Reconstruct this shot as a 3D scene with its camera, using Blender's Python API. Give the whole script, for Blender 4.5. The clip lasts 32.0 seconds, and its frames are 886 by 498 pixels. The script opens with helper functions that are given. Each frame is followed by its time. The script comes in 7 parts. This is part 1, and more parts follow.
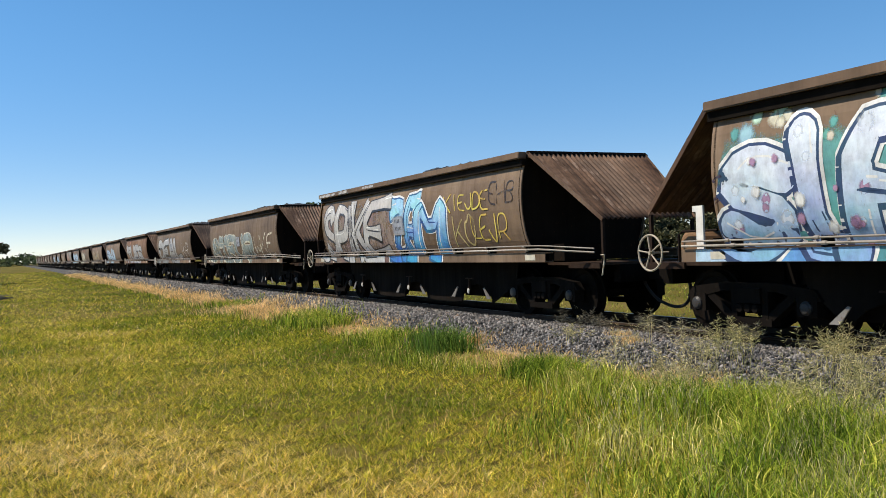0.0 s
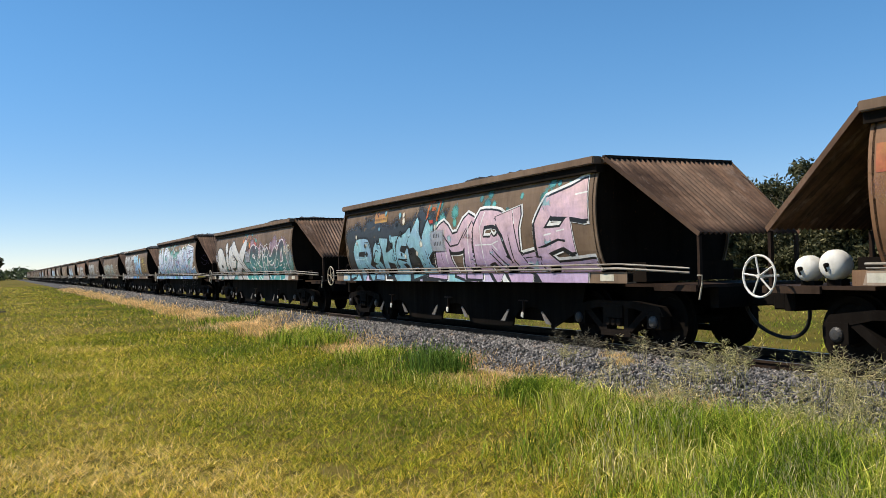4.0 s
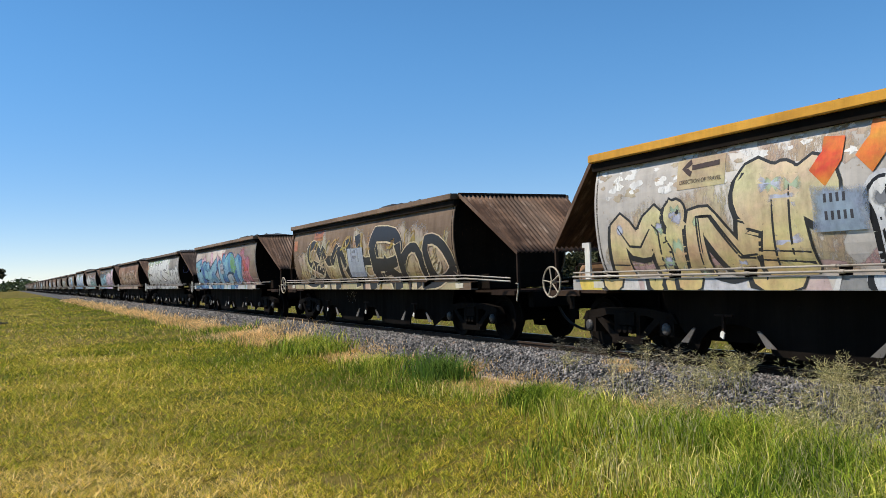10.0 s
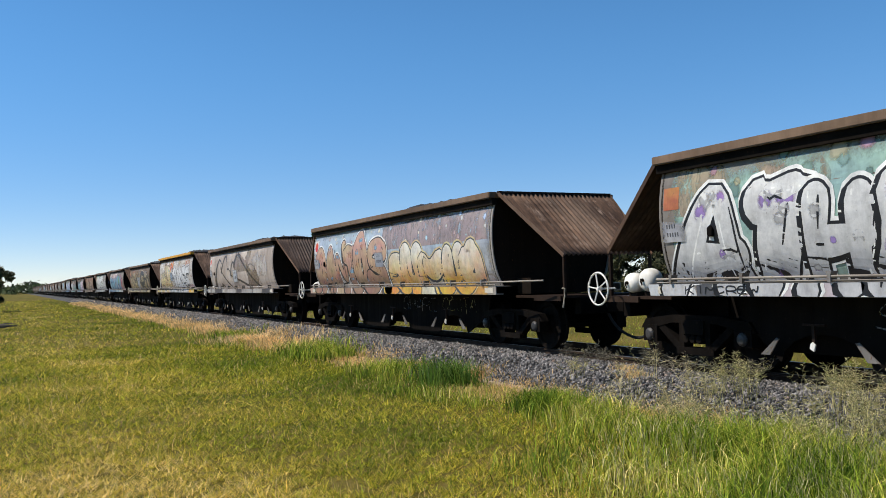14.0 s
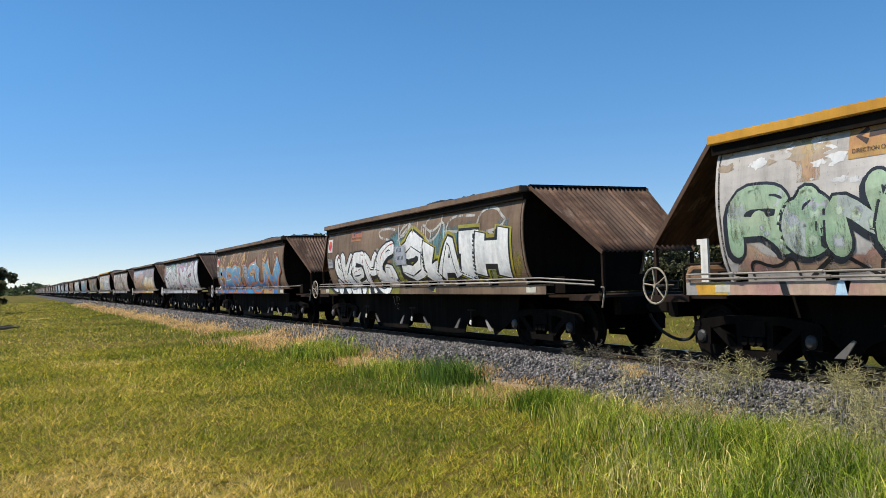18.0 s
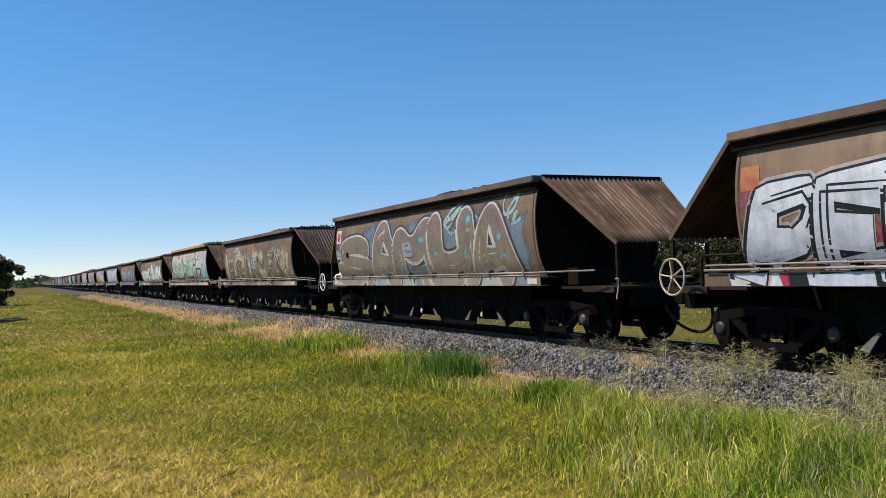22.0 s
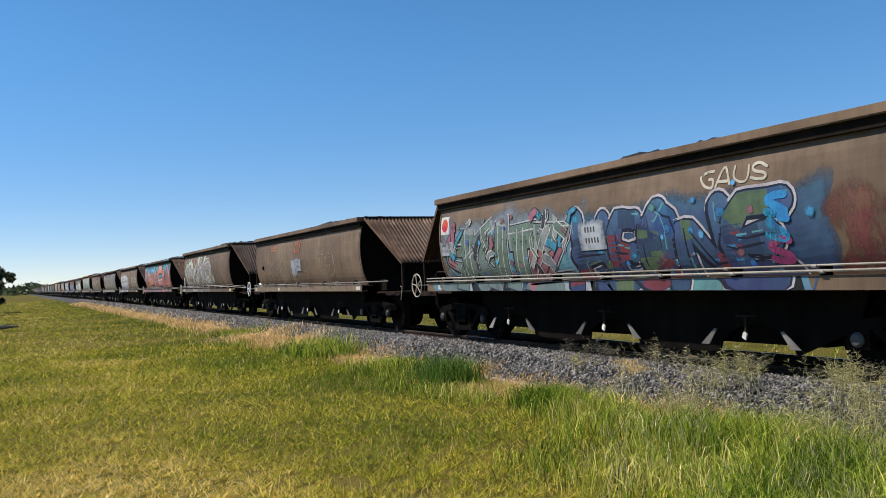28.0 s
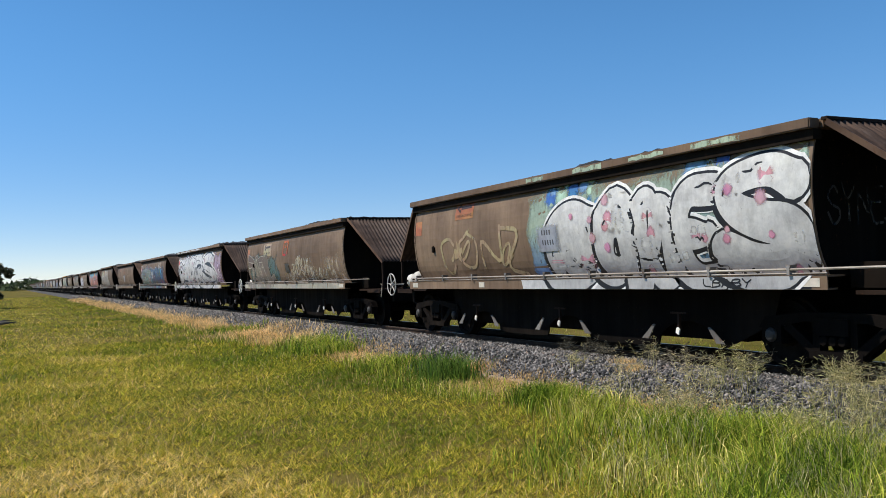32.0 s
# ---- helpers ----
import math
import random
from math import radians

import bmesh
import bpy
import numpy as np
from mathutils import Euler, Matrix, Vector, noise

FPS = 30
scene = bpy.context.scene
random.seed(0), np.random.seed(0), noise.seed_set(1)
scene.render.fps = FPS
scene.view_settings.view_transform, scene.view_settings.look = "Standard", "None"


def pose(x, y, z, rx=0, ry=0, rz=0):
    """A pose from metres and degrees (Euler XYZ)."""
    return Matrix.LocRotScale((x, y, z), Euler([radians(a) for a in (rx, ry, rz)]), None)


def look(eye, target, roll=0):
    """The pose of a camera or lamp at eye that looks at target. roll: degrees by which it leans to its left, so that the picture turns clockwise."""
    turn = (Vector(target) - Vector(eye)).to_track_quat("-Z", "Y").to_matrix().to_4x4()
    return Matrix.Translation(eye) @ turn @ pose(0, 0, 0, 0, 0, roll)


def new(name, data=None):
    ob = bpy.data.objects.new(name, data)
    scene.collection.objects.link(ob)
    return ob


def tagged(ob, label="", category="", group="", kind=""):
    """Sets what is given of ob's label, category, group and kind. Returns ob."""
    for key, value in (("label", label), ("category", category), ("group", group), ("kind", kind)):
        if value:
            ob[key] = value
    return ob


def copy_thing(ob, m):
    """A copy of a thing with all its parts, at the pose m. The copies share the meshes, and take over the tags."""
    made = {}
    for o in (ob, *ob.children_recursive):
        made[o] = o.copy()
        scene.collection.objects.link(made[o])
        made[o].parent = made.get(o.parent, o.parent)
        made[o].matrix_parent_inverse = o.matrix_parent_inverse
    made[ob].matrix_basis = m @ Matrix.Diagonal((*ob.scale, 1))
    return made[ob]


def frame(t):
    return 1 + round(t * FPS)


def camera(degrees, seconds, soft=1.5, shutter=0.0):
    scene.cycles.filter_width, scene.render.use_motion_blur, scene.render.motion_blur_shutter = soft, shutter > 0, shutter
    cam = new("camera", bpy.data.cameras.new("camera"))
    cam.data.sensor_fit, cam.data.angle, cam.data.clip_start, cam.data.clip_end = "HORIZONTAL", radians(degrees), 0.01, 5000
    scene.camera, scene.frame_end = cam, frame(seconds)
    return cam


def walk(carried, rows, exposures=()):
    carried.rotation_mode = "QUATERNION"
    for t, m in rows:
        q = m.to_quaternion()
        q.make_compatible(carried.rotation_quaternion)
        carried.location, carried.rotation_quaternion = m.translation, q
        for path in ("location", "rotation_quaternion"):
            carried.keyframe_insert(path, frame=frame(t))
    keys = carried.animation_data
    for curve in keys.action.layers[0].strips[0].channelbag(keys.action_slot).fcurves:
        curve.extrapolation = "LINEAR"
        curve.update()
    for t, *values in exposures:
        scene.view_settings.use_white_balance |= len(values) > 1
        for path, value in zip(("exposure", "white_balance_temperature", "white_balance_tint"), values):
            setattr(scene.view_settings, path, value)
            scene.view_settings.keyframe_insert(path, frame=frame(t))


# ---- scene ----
LENS = 53.35
PATH = """0 26.199 -0.068 -2.05; 0.5 26.138 0.040 -1.88; 1 26.125 0.118 -1.70; 1.5 26.158 0.232 -1.55; 2 26.218 0.399 -1.445; 2.5 26.291 0.617 -1.374;
3 26.399 0.834 -1.330; 3.5 26.470 1.019 -1.326; 5.5 26.574 1.458 -1.409; 6 26.509 1.533 -1.448; 6.5 26.511 1.544 -1.514; 7 26.508 1.556 -1.589;
7.5 26.482 1.589 -1.657; 8 26.493 1.595 -1.711; 8.5 26.516 1.608 -1.746; 9 26.518 1.646 -1.763; 9.5 26.494 1.666 -1.765; 10 26.440 1.689 -1.756;
10.5 26.394 1.731 -1.737; 11 26.347 1.784 -1.710; 11.5 26.275 1.852 -1.675; 12 26.181 1.901 -1.636; 12.5 26.110 1.927 -1.596; 13 26.060 1.957 -1.557;
13.5 26.009 1.984 -1.524; 14 25.954 2.011 -1.506; 14.5 25.917 1.987 -1.513; 16.5 25.881 2.011 -1.603; 17 25.857 2.036 -1.637; 17.5 25.825 2.029 -1.683;
18 25.808 2.000 -1.735; 18.5 25.746 1.951 -1.786; 19 25.682 1.887 -1.829; 19.5 25.619 1.869 -1.858; 20 25.543 1.790 -1.872; 20.5 25.459 1.693 -1.873;
21 25.398 1.607 -1.862; 21.5 25.383 1.506 -1.840; 22 25.404 1.470 -1.811; 22.5 25.428 1.480 -1.780; 23 25.489 1.472 -1.758; 23.5 25.570 1.480 -1.753;
24 25.660 1.532 -1.770; 24.5 25.747 1.614 -1.807; 25 25.801 1.709 -1.855; 25.5 25.852 1.780 -1.902; 27.5 25.906 1.809 -2.051; 28 25.920 1.805 -2.076;
28.5 25.939 1.758 -2.072; 29 25.924 1.726 -2.043; 29.5 25.906 1.695 -2.003; 30 25.927 1.695 -1.959; 30.5 25.951 1.679 -1.915; 31 25.965 1.661 -1.872;
31.5 25.977 1.649 -1.829; 32 26.005 1.659 -1.783"""
EYE = Vector((0.0, 0.0, 1.6))


def aim(pan, tilt, roll):
    """The camera's pose: pan from the line of the track, tilt and roll in degrees."""
    p, e = radians(pan), radians(tilt)
    ahead = Vector((-math.cos(p) * math.cos(e), math.sin(p) * math.cos(e), math.sin(e)))
    return look(EYE, EYE + ahead, roll)


cam = camera(LENS, 32.0, 0.85)
walk(cam, [(float(r.split()[0]), aim(*map(float, r.split()[1:]))) for r in PATH.split(";")], [(0, 0.38, 7100, 10), (3, 0.37, 7070, 10), (7, 0.37, 6900, 10), (12, 0.29, 6740, 10), (32, 0.25, 6660, 10)])

# ---- light ----
SUN = Vector((-0.27, -0.55, 0.79)).normalized()
world = bpy.data.worlds.new("sky")
scene.world = world
world.use_nodes = True
wn = world.node_tree
sky = wn.nodes.new("ShaderNodeTexSky")
sky.sky_type = "NISHITA"
sky.sun_disc = False
sky.sun_elevation = math.asin(SUN.z)
sky.sun_rotation = math.atan2(SUN.x, SUN.y)
sky.altitude, sky.air_density, sky.dust_density, sky.ozone_density = 2500, 0.75, 0.05, 2.3
wn.nodes["Background"].inputs["Strength"].default_value = 0.15
rich = wn.nodes.new("ShaderNodeHueSaturation")
rich.inputs["Saturation"].default_value = 1.20
wn.links.new(sky.outputs[0], rich.inputs["Color"])
clear = wn.nodes.new("ShaderNodeMix")
clear.data_type, clear.blend_type = "RGBA", "MULTIPLY"
clear.inputs[0].default_value = 1.0
clear.inputs[7].default_value = (0.94, 1.0, 0.965, 1)
wn.links.new(rich.outputs[0], clear.inputs[6])
# the haze near the horizon takes off some of the sky's glare
way, up = wn.nodes.new("ShaderNodeTexCoord"), wn.nodes.new("ShaderNodeSeparateXYZ")
wn.links.new(way.outputs["Generated"], up.inputs[0])
rise = wn.nodes.new("ShaderNodeMapRange")
rise.interpolation_type = "SMOOTHSTEP"
rise.inputs["From Min"].default_value, rise.inputs["From Max"].default_value = -0.05, 0.30
wn.links.new(up.outputs["Z"], rise.inputs["Value"])
haze = wn.nodes.new("ShaderNodeMix")
haze.data_type = "RGBA"
haze.inputs[6].default_value, haze.inputs[7].default_value = (0.80, 0.63, 0.64, 1), (1.03, 1.12, 1.09, 1)
wn.links.new(rise.outputs[0], haze.inputs[0])
soft_sky = wn.nodes.new("ShaderNodeMix")
soft_sky.data_type, soft_sky.blend_type = "RGBA", "MULTIPLY"
soft_sky.inputs[0].default_value = 1.0
wn.links.new(clear.outputs[2], soft_sky.inputs[6])
wn.links.new(haze.outputs[2], soft_sky.inputs[7])
wn.links.new(soft_sky.outputs[2], wn.nodes["Background"].inputs["Color"])
sun = new("sun", bpy.data.lights.new("sun", "SUN"))
sun.data.energy, sun.data.angle, sun.data.color = 4.4, radians(0.55), (1.0, 0.95, 0.87)
sun.matrix_world = look(SUN * 50, (0, 0, 0))

# ---- materials ----


def material(name, build):
    m = bpy.data.materials.new(name)
    m.use_nodes = True
    build(m.node_tree, m.node_tree.nodes["Principled BSDF"])
    return m


def node(nt, kind, **inputs):
    n = nt.nodes.new("ShaderNode" + kind)
    for k, val in inputs.items():
        key = k.replace("_", " ")
        if hasattr(val, "is_linked") or hasattr(val, "links"):
            nt.links.new(val, n.inputs[key])
        else:
            n.inputs[key].default_value = val
    return n


def noise_at(nt, scale, detail=4.0, stretch=(1, 1, 1), offset=None, rough=0.55):
    """A noise in the thing's own space, stretched along its axes."""
    tc = nt.nodes.new("ShaderNodeTexCoord")
    mp = nt.nodes.new("ShaderNodeMapping")
    mp.inputs["Scale"].default_value = stretch
    nt.links.new(tc.outputs["Object"], mp.inputs["Vector"])
    if offset is not None:
        nt.links.new(offset, mp.inputs["Location"])
    n = nt.nodes.new("ShaderNodeTexNoise")
    n.inputs["Scale"].default_value, n.inputs["Detail"].default_value, n.inputs["Roughness"].default_value = scale, detail, rough
    nt.links.new(mp.outputs[0], n.inputs["Vector"])
    return n.outputs["Fac"]


def ramp(nt, fac, stops):
    r = nt.nodes.new("ShaderNodeValToRGB")
    nt.links.new(fac, r.inputs[0])
    e = r.color_ramp.elements
    while len(e) < len(stops):
        e.new(0.5)
    for el, (at, c) in zip(e, stops):
        el.position, el.color = at, (*c, 1) if len(c) == 3 else c
    return r.outputs[0]


def mix(nt, fac, a, b, how="MIX"):
    m = nt.nodes.new("ShaderNodeMix")
    m.data_type, m.blend_type = "RGBA", how
    for key, val in ((0, fac), (6, a), (7, b)):
        if hasattr(val, "links"):
            nt.links.new(val, m.inputs[key])
        elif key == 0:
            m.inputs[0].default_value = val
        else:
            m.inputs[key].default_value = (*val, 1)
    return m.outputs[2]


def bump(nt, bsdf, height, strength, dist=0.01):
    b = nt.nodes.new("ShaderNodeBump")
    b.inputs["Strength"].default_value, b.inputs["Distance"].default_value = strength, dist
    nt.links.new(height, b.inputs["Height"])
    nt.links.new(b.outputs[0], bsdf.inputs["Normal"])


def weathered(name, low, mid, high, rust=(0.10, 0.045, 0.02), rust_at=0.62, rough=0.62, metal=0.0, gloss=0.3):
    """Painted steel with streaks that run down, dust and rust spots."""
    def build(nt, b):
        info = nt.nodes.new("ShaderNodeObjectInfo")
        shift = nt.nodes.new("ShaderNodeVectorMath")
        shift.operation = "SCALE"
        shift.inputs[0].default_value = (37, 11, 23)
        nt.links.new(info.outputs["Random"], shift.inputs["Scale"])
        off = shift.outputs[0]
        big = noise_at(nt, 0.55, 5, (1, 1, 0.8), off)
        streak = noise_at(nt, 2.2, 6, (2.6, 2.6, 0.16), off, 0.7)
        fine = noise_at(nt, 26, 5, (1, 1, 0.6), off, 0.7)
        c = ramp(nt, big, [(0.3, low), (0.52, mid), (0.72, high)])
        c = mix(nt, 0.38, c, ramp(nt, streak, [(0.3, (0.42, 0.40, 0.38)), (0.5, (0.95, 0.94, 0.92)), (0.72, (1.35, 1.28, 1.18))]), "MULTIPLY")
        c = mix(nt, 0.5, c, ramp(nt, noise_at(nt, 2.3, 6, (0.6, 1, 1.2), off, 0.68), [(0.32, (0.62, 0.60, 0.58)), (0.5, (1, 1, 1)), (0.7, (1.3, 1.27, 1.2))]), "MULTIPLY")
        c = mix(nt, ramp(nt, fine, [(rust_at, (0, 0, 0)), (rust_at + 0.1, (0.75, 0.75, 0.75))]), c, rust)
        v = nt.nodes.new("ShaderNodeHueSaturation")
        val = nt.nodes.new("ShaderNodeMapRange")
        val.inputs["To Min"].default_value, val.inputs["To Max"].default_value = 0.85, 1.15
        nt.links.new(info.outputs["Random"], val.inputs["Value"])
        nt.links.new(val.outputs[0], v.inputs["Value"])
        nt.links.new(c, v.inputs["Color"])
        nt.links.new(v.outputs[0], b.inputs["Base Color"])
        nt.links.new(ramp(nt, streak, [(0.3, (rough + 0.18,) * 3), (0.7, (rough - 0.12,) * 3)]), b.inputs["Roughness"])
        b.inputs["Metallic"].default_value = metal
        b.inputs["Specular IOR Level"].default_value = gloss
        bump(nt, b, fine, 0.25, 0.004)
    return material(name, build)


def spray(name, low, high, wear=0.0, split=1.52, soft=0.42, misty=False):
    """Spray paint that fades from one colour below to another above, with mottling; wear lets the steel show through."""
    def build(nt, b):
        tc = nt.nodes.new("ShaderNodeTexCoord")
        sep = nt.nodes.new("ShaderNodeSeparateXYZ")
        nt.links.new(tc.outputs["Object"], sep.inputs[0])
        cloud = noise_at(nt, 1.7, 5, (1, 1, 0.7), None, 0.65)
        fine = noise_at(nt, 9, 6, (1, 1, 0.35), None, 0.7)
        h = nt.nodes.new("ShaderNodeMath")
        h.operation = "MULTIPLY_ADD"
        nt.links.new(cloud, h.inputs[0])
        h.inputs[1].default_value = 1.3
        nt.links.new(sep.outputs["Z"], h.inputs[2])
        rg = nt.nodes.new("ShaderNodeMapRange")
        nt.links.new(h.outputs[0], rg.inputs["Value"])
        rg.inputs["From Min"].default_value, rg.inputs["From Max"].default_value = split + 0.65 - soft, split + 0.65 + soft
        c = mix(nt, rg.outputs[0], low, high)
        c = mix(nt, 0.6, c, ramp(nt, fine, [(0.3, (0.60, 0.59, 0.57)), (0.55, (1, 1, 1)), (0.75, (1.16, 1.16, 1.14))]), "MULTIPLY")
        drift = noise_at(nt, 3.6, 6, (0.8, 1, 1.1), None, 0.72)
        c = mix(nt, 0.7, c, ramp(nt, drift, [(0.32, (0.66, 0.65, 0.66)), (0.5, (1, 1, 1)), (0.66, (1.24, 1.22, 1.18))]), "MULTIPLY")
        turn = nt.nodes.new("ShaderNodeHueSaturation")
        hue = node(nt, "MapRange", Value=noise_at(nt, 2.1, 4, (0.7, 1, 1.3), None, 0.6))
        for key, val in (("From Min", 0.3), ("From Max", 0.7), ("To Min", 0.465), ("To Max", 0.535)):
            hue.inputs[key].default_value = val
        nt.links.new(hue.outputs[0], turn.inputs["Hue"])
        nt.links.new(c, turn.inputs["Color"])
        c = turn.outputs[0]
        c = mix(nt, ramp(nt, noise_at(nt, 34, 5, (1, 1, 0.5), None, 0.75), [(0.63, (0, 0, 0)), (0.70, (0.55, 0.55, 0.55))]), c, (0.07, 0.055, 0.045))
        nt.links.new(c, b.inputs["Base Color"])
        b.inputs["Roughness"].default_value = 0.5
        b.inputs["Specular IOR Level"].default_value = 0.35
        cover = None
        if wear > 0:
            a = noise_at(nt, 6, 7, (1, 1, 0.3), None, 0.78)
            cover = ramp(nt, a, [(0.30 + 0.28 * wear, (0, 0, 0)), (0.44 + 0.28 * wear, (1, 1, 1))])
        if misty:
            # overspray that thins out towards its edge in fine specks
            mist = nt.nodes.new("ShaderNodeAttribute")
            mist.attribute_name = "soft"
            grain = node(nt, "Math", Value=noise_at(nt, 16, 8, (1, 1, 0.8), None, 0.8))
            grain.operation = "MULTIPLY_ADD"
            grain.inputs[1].default_value = 0.9
            nt.links.new(mist.outputs["Fac"], grain.inputs[2])
            thin = ramp(nt, grain.outputs[0], [(0.50, (0, 0, 0)), (1.0, (1, 1, 1))])
            cover = mix(nt, 1.0, cover, thin, "MULTIPLY") if cover else thin
        if cover:
            nt.links.new(cover, b.inputs["Alpha"])
    return material(name, build)


BROWN = (0.085, 0.052, 0.033)
steel_brown = weathered("brown_steel", (0.106, 0.070, 0.044), (0.172, 0.115, 0.074), (0.232, 0.165, 0.110))
steel_rusty = weathered("rusty_steel", (0.11, 0.055, 0.028), (0.20, 0.105, 0.055), (0.30, 0.20, 0.13), rust_at=0.58)
steel_grey = weathered("grey_steel", (0.15, 0.135, 0.12), (0.25, 0.225, 0.20), (0.36, 0.335, 0.31))
steel_pale = weathered("pale_steel", (0.30, 0.28, 0.26), (0.46, 0.43, 0.40), (0.58, 0.55, 0.52), rust=(0.20, 0.11, 0.055))
steel_warm = weathered("pinkish_grey_steel", (0.26, 0.215, 0.185), (0.40, 0.345, 0.305), (0.52, 0.46, 0.415), rust=(0.20, 0.11, 0.06))
# dirty black steel, set darker still to deepen the shade under the wagon
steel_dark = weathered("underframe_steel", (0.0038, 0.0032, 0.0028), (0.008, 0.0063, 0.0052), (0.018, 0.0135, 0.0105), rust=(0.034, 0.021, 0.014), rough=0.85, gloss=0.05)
# end steel far darker than the sides, with the hood's shade in its colour
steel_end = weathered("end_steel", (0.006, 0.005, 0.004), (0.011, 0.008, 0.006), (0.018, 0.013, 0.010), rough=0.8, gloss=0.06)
steel_step = weathered("step_steel", (0.013, 0.008, 0.006), (0.028, 0.017, 0.012), (0.055, 0.035, 0.024), rough=0.75, gloss=0.1)
rim_brown = weathered("brown_rim_steel", (0.10, 0.064, 0.04), (0.165, 0.105, 0.066), (0.22, 0.148, 0.095))
rim_yellow = weathered("yellow_rim_paint", (0.52, 0.25, 0.03), (0.62, 0.31, 0.035), (0.66, 0.36, 0.06), rust_at=0.68)


def ribbed(name, low, mid, high, pale):
    """Corrugated roofing steel: rust and dust that run down along the ribs, sheet by sheet."""
    def build(nt, b):
        info = nt.nodes.new("ShaderNodeObjectInfo")
        shift = nt.nodes.new("ShaderNodeVectorMath")
        shift.operation = "SCALE"
        shift.inputs[0].default_value = (31, 17, 13)
        nt.links.new(info.outputs["Random"], shift.inputs["Scale"])
        off = shift.outputs[0]
        ribs, cloud, fine = noise_at(nt, 3.0, 5, (0.18, 4.5, 0.18), off, 0.7), noise_at(nt, 1.6, 5, (0.8, 1, 0.8), off), noise_at(nt, 28, 5, (0.6, 1, 0.6), off, 0.7)
        c = ramp(nt, cloud, [(0.3, low), (0.5, mid), (0.7, high)])
        c = mix(nt, 0.85, c, ramp(nt, ribs, [(0.3, (0.35, 0.33, 0.32)), (0.5, (1, 1, 1)), (0.66, (1.7, 1.6, 1.5))]), "MULTIPLY")
        c = mix(nt, ramp(nt, noise_at(nt, 2.4, 6, (0.5, 2.2, 0.5), off, 0.72), [(0.56, (0, 0, 0)), (0.68, (0.8, 0.8, 0.8))]), c, pale)
        c = mix(nt, 0.6, c, ramp(nt, fine, [(0.3, (0.5, 0.48, 0.46)), (0.7, (1.3, 1.28, 1.25))]), "MULTIPLY")
        nt.links.new(c, b.inputs["Base Color"])
        b.inputs["Roughness"].default_value = 0.7
        b.inputs["Specular IOR Level"].default_value = 0.25
        bump(nt, b, fine, 0.3, 0.004)
    return material(name, build)


hood_angle = weathered("rusty_angle_iron", (0.06, 0.032, 0.019), (0.13, 0.075, 0.047), (0.22, 0.15, 0.105), rust_at=0.56)
hood_sheet = ribbed("corrugated_steel", (0.030, 0.019, 0.014), (0.055, 0.035, 0.026), (0.085, 0.058, 0.045), (0.12, 0.088, 0.072))
hood_rust = ribbed("rusty_corrugated_steel", (0.055, 0.030, 0.019), (0.105, 0.062, 0.040), (0.17, 0.105, 0.070), (0.30, 0.215, 0.165))
door_steel = weathered("scraped_door_steel", (0.06, 0.055, 0.05), (0.15, 0.14, 0.13), (0.30, 0.285, 0.27), rust_at=0.55, rough=0.5)
cream_brown = weathered("faded_brown_drum_paint", (0.16, 0.09, 0.05), (0.26, 0.15, 0.08), (0.34, 0.22, 0.13))
bare_pipe = weathered("worn_pipe_steel", (0.16, 0.13, 0.105), (0.30, 0.265, 0.225), (0.46, 0.42, 0.375), rust_at=0.6, rough=0.5)
white_paint = weathered("white_paint", (0.52, 0.50, 0.46), (0.70, 0.68, 0.63), (0.78, 0.77, 0.73), rust_at=0.7)
cream_paint = weathered("cream_paint", (0.32, 0.28, 0.21), (0.44, 0.38, 0.29), (0.5, 0.45, 0.36), rust_at=0.66)
rail_steel = weathered("rail_steel", (0.03, 0.019, 0.013), (0.05, 0.032, 0.022), (0.08, 0.055, 0.04), rough=0.7, gloss=0.1)
rail_top = weathered("polished_rail_head", (0.25, 0.24, 0.23), (0.35, 0.34, 0.33), (0.45, 0.44, 0.43), rough=0.35, metal=0.9)
rubber = weathered("black_rubber", (0.012, 0.012, 0.012), (0.018, 0.018, 0.018), (0.026, 0.026, 0.026), rust=(0.03, 0.025, 0.02), rough=0.7)
sleeper_mat = weathered("weathered_timber", (0.02, 0.016, 0.013), (0.035, 0.028, 0.023), (0.06, 0.05, 0.04), rust_at=0.7, rough=0.9, gloss=0.05)
hub_steel = weathered("greasy_hub_steel", (0.018, 0.016, 0.015), (0.045, 0.042, 0.040), (0.16, 0.15, 0.145), rust_at=0.62, rough=0.45)


def coal_build(nt, b):
    n = noise_at(nt, 9, 6)
    nt.links.new(ramp(nt, n, [(0.3, (0.006, 0.006, 0.006)), (0.7, (0.03, 0.028, 0.027))]), b.inputs["Base Color"])
    b.inputs["Roughness"].default_value = 0.55
    bump(nt, b, n, 0.8, 0.05)


coal_mat = material("black_coal", coal_build)


def stone_build(nt, b):
    g = nt.nodes.new("ShaderNodeNewGeometry")
    n = noise_at(nt, 30, 4)
    c = ramp(nt, g.outputs["Random Per Island"], [(0.0, (0.022, 0.021, 0.021)), (0.35, (0.075, 0.071, 0.069)), (0.7, (0.18, 0.168, 0.160)), (0.92, (0.34, 0.315, 0.295)), (1.0, (0.24, 0.165, 0.12))])
    nt.links.new(mix(nt, 0.5, c, ramp(nt, n, [(0.3, (0.65, 0.65, 0.65)), (0.7, (1.2, 1.2, 1.2))]), "MULTIPLY"), b.inputs["Base Color"])
    b.inputs["Roughness"].default_value = 0.85
    bump(nt, b, n, 0.4, 0.004)


stone_mat = material("blue_grey_ballast_stone", stone_build)


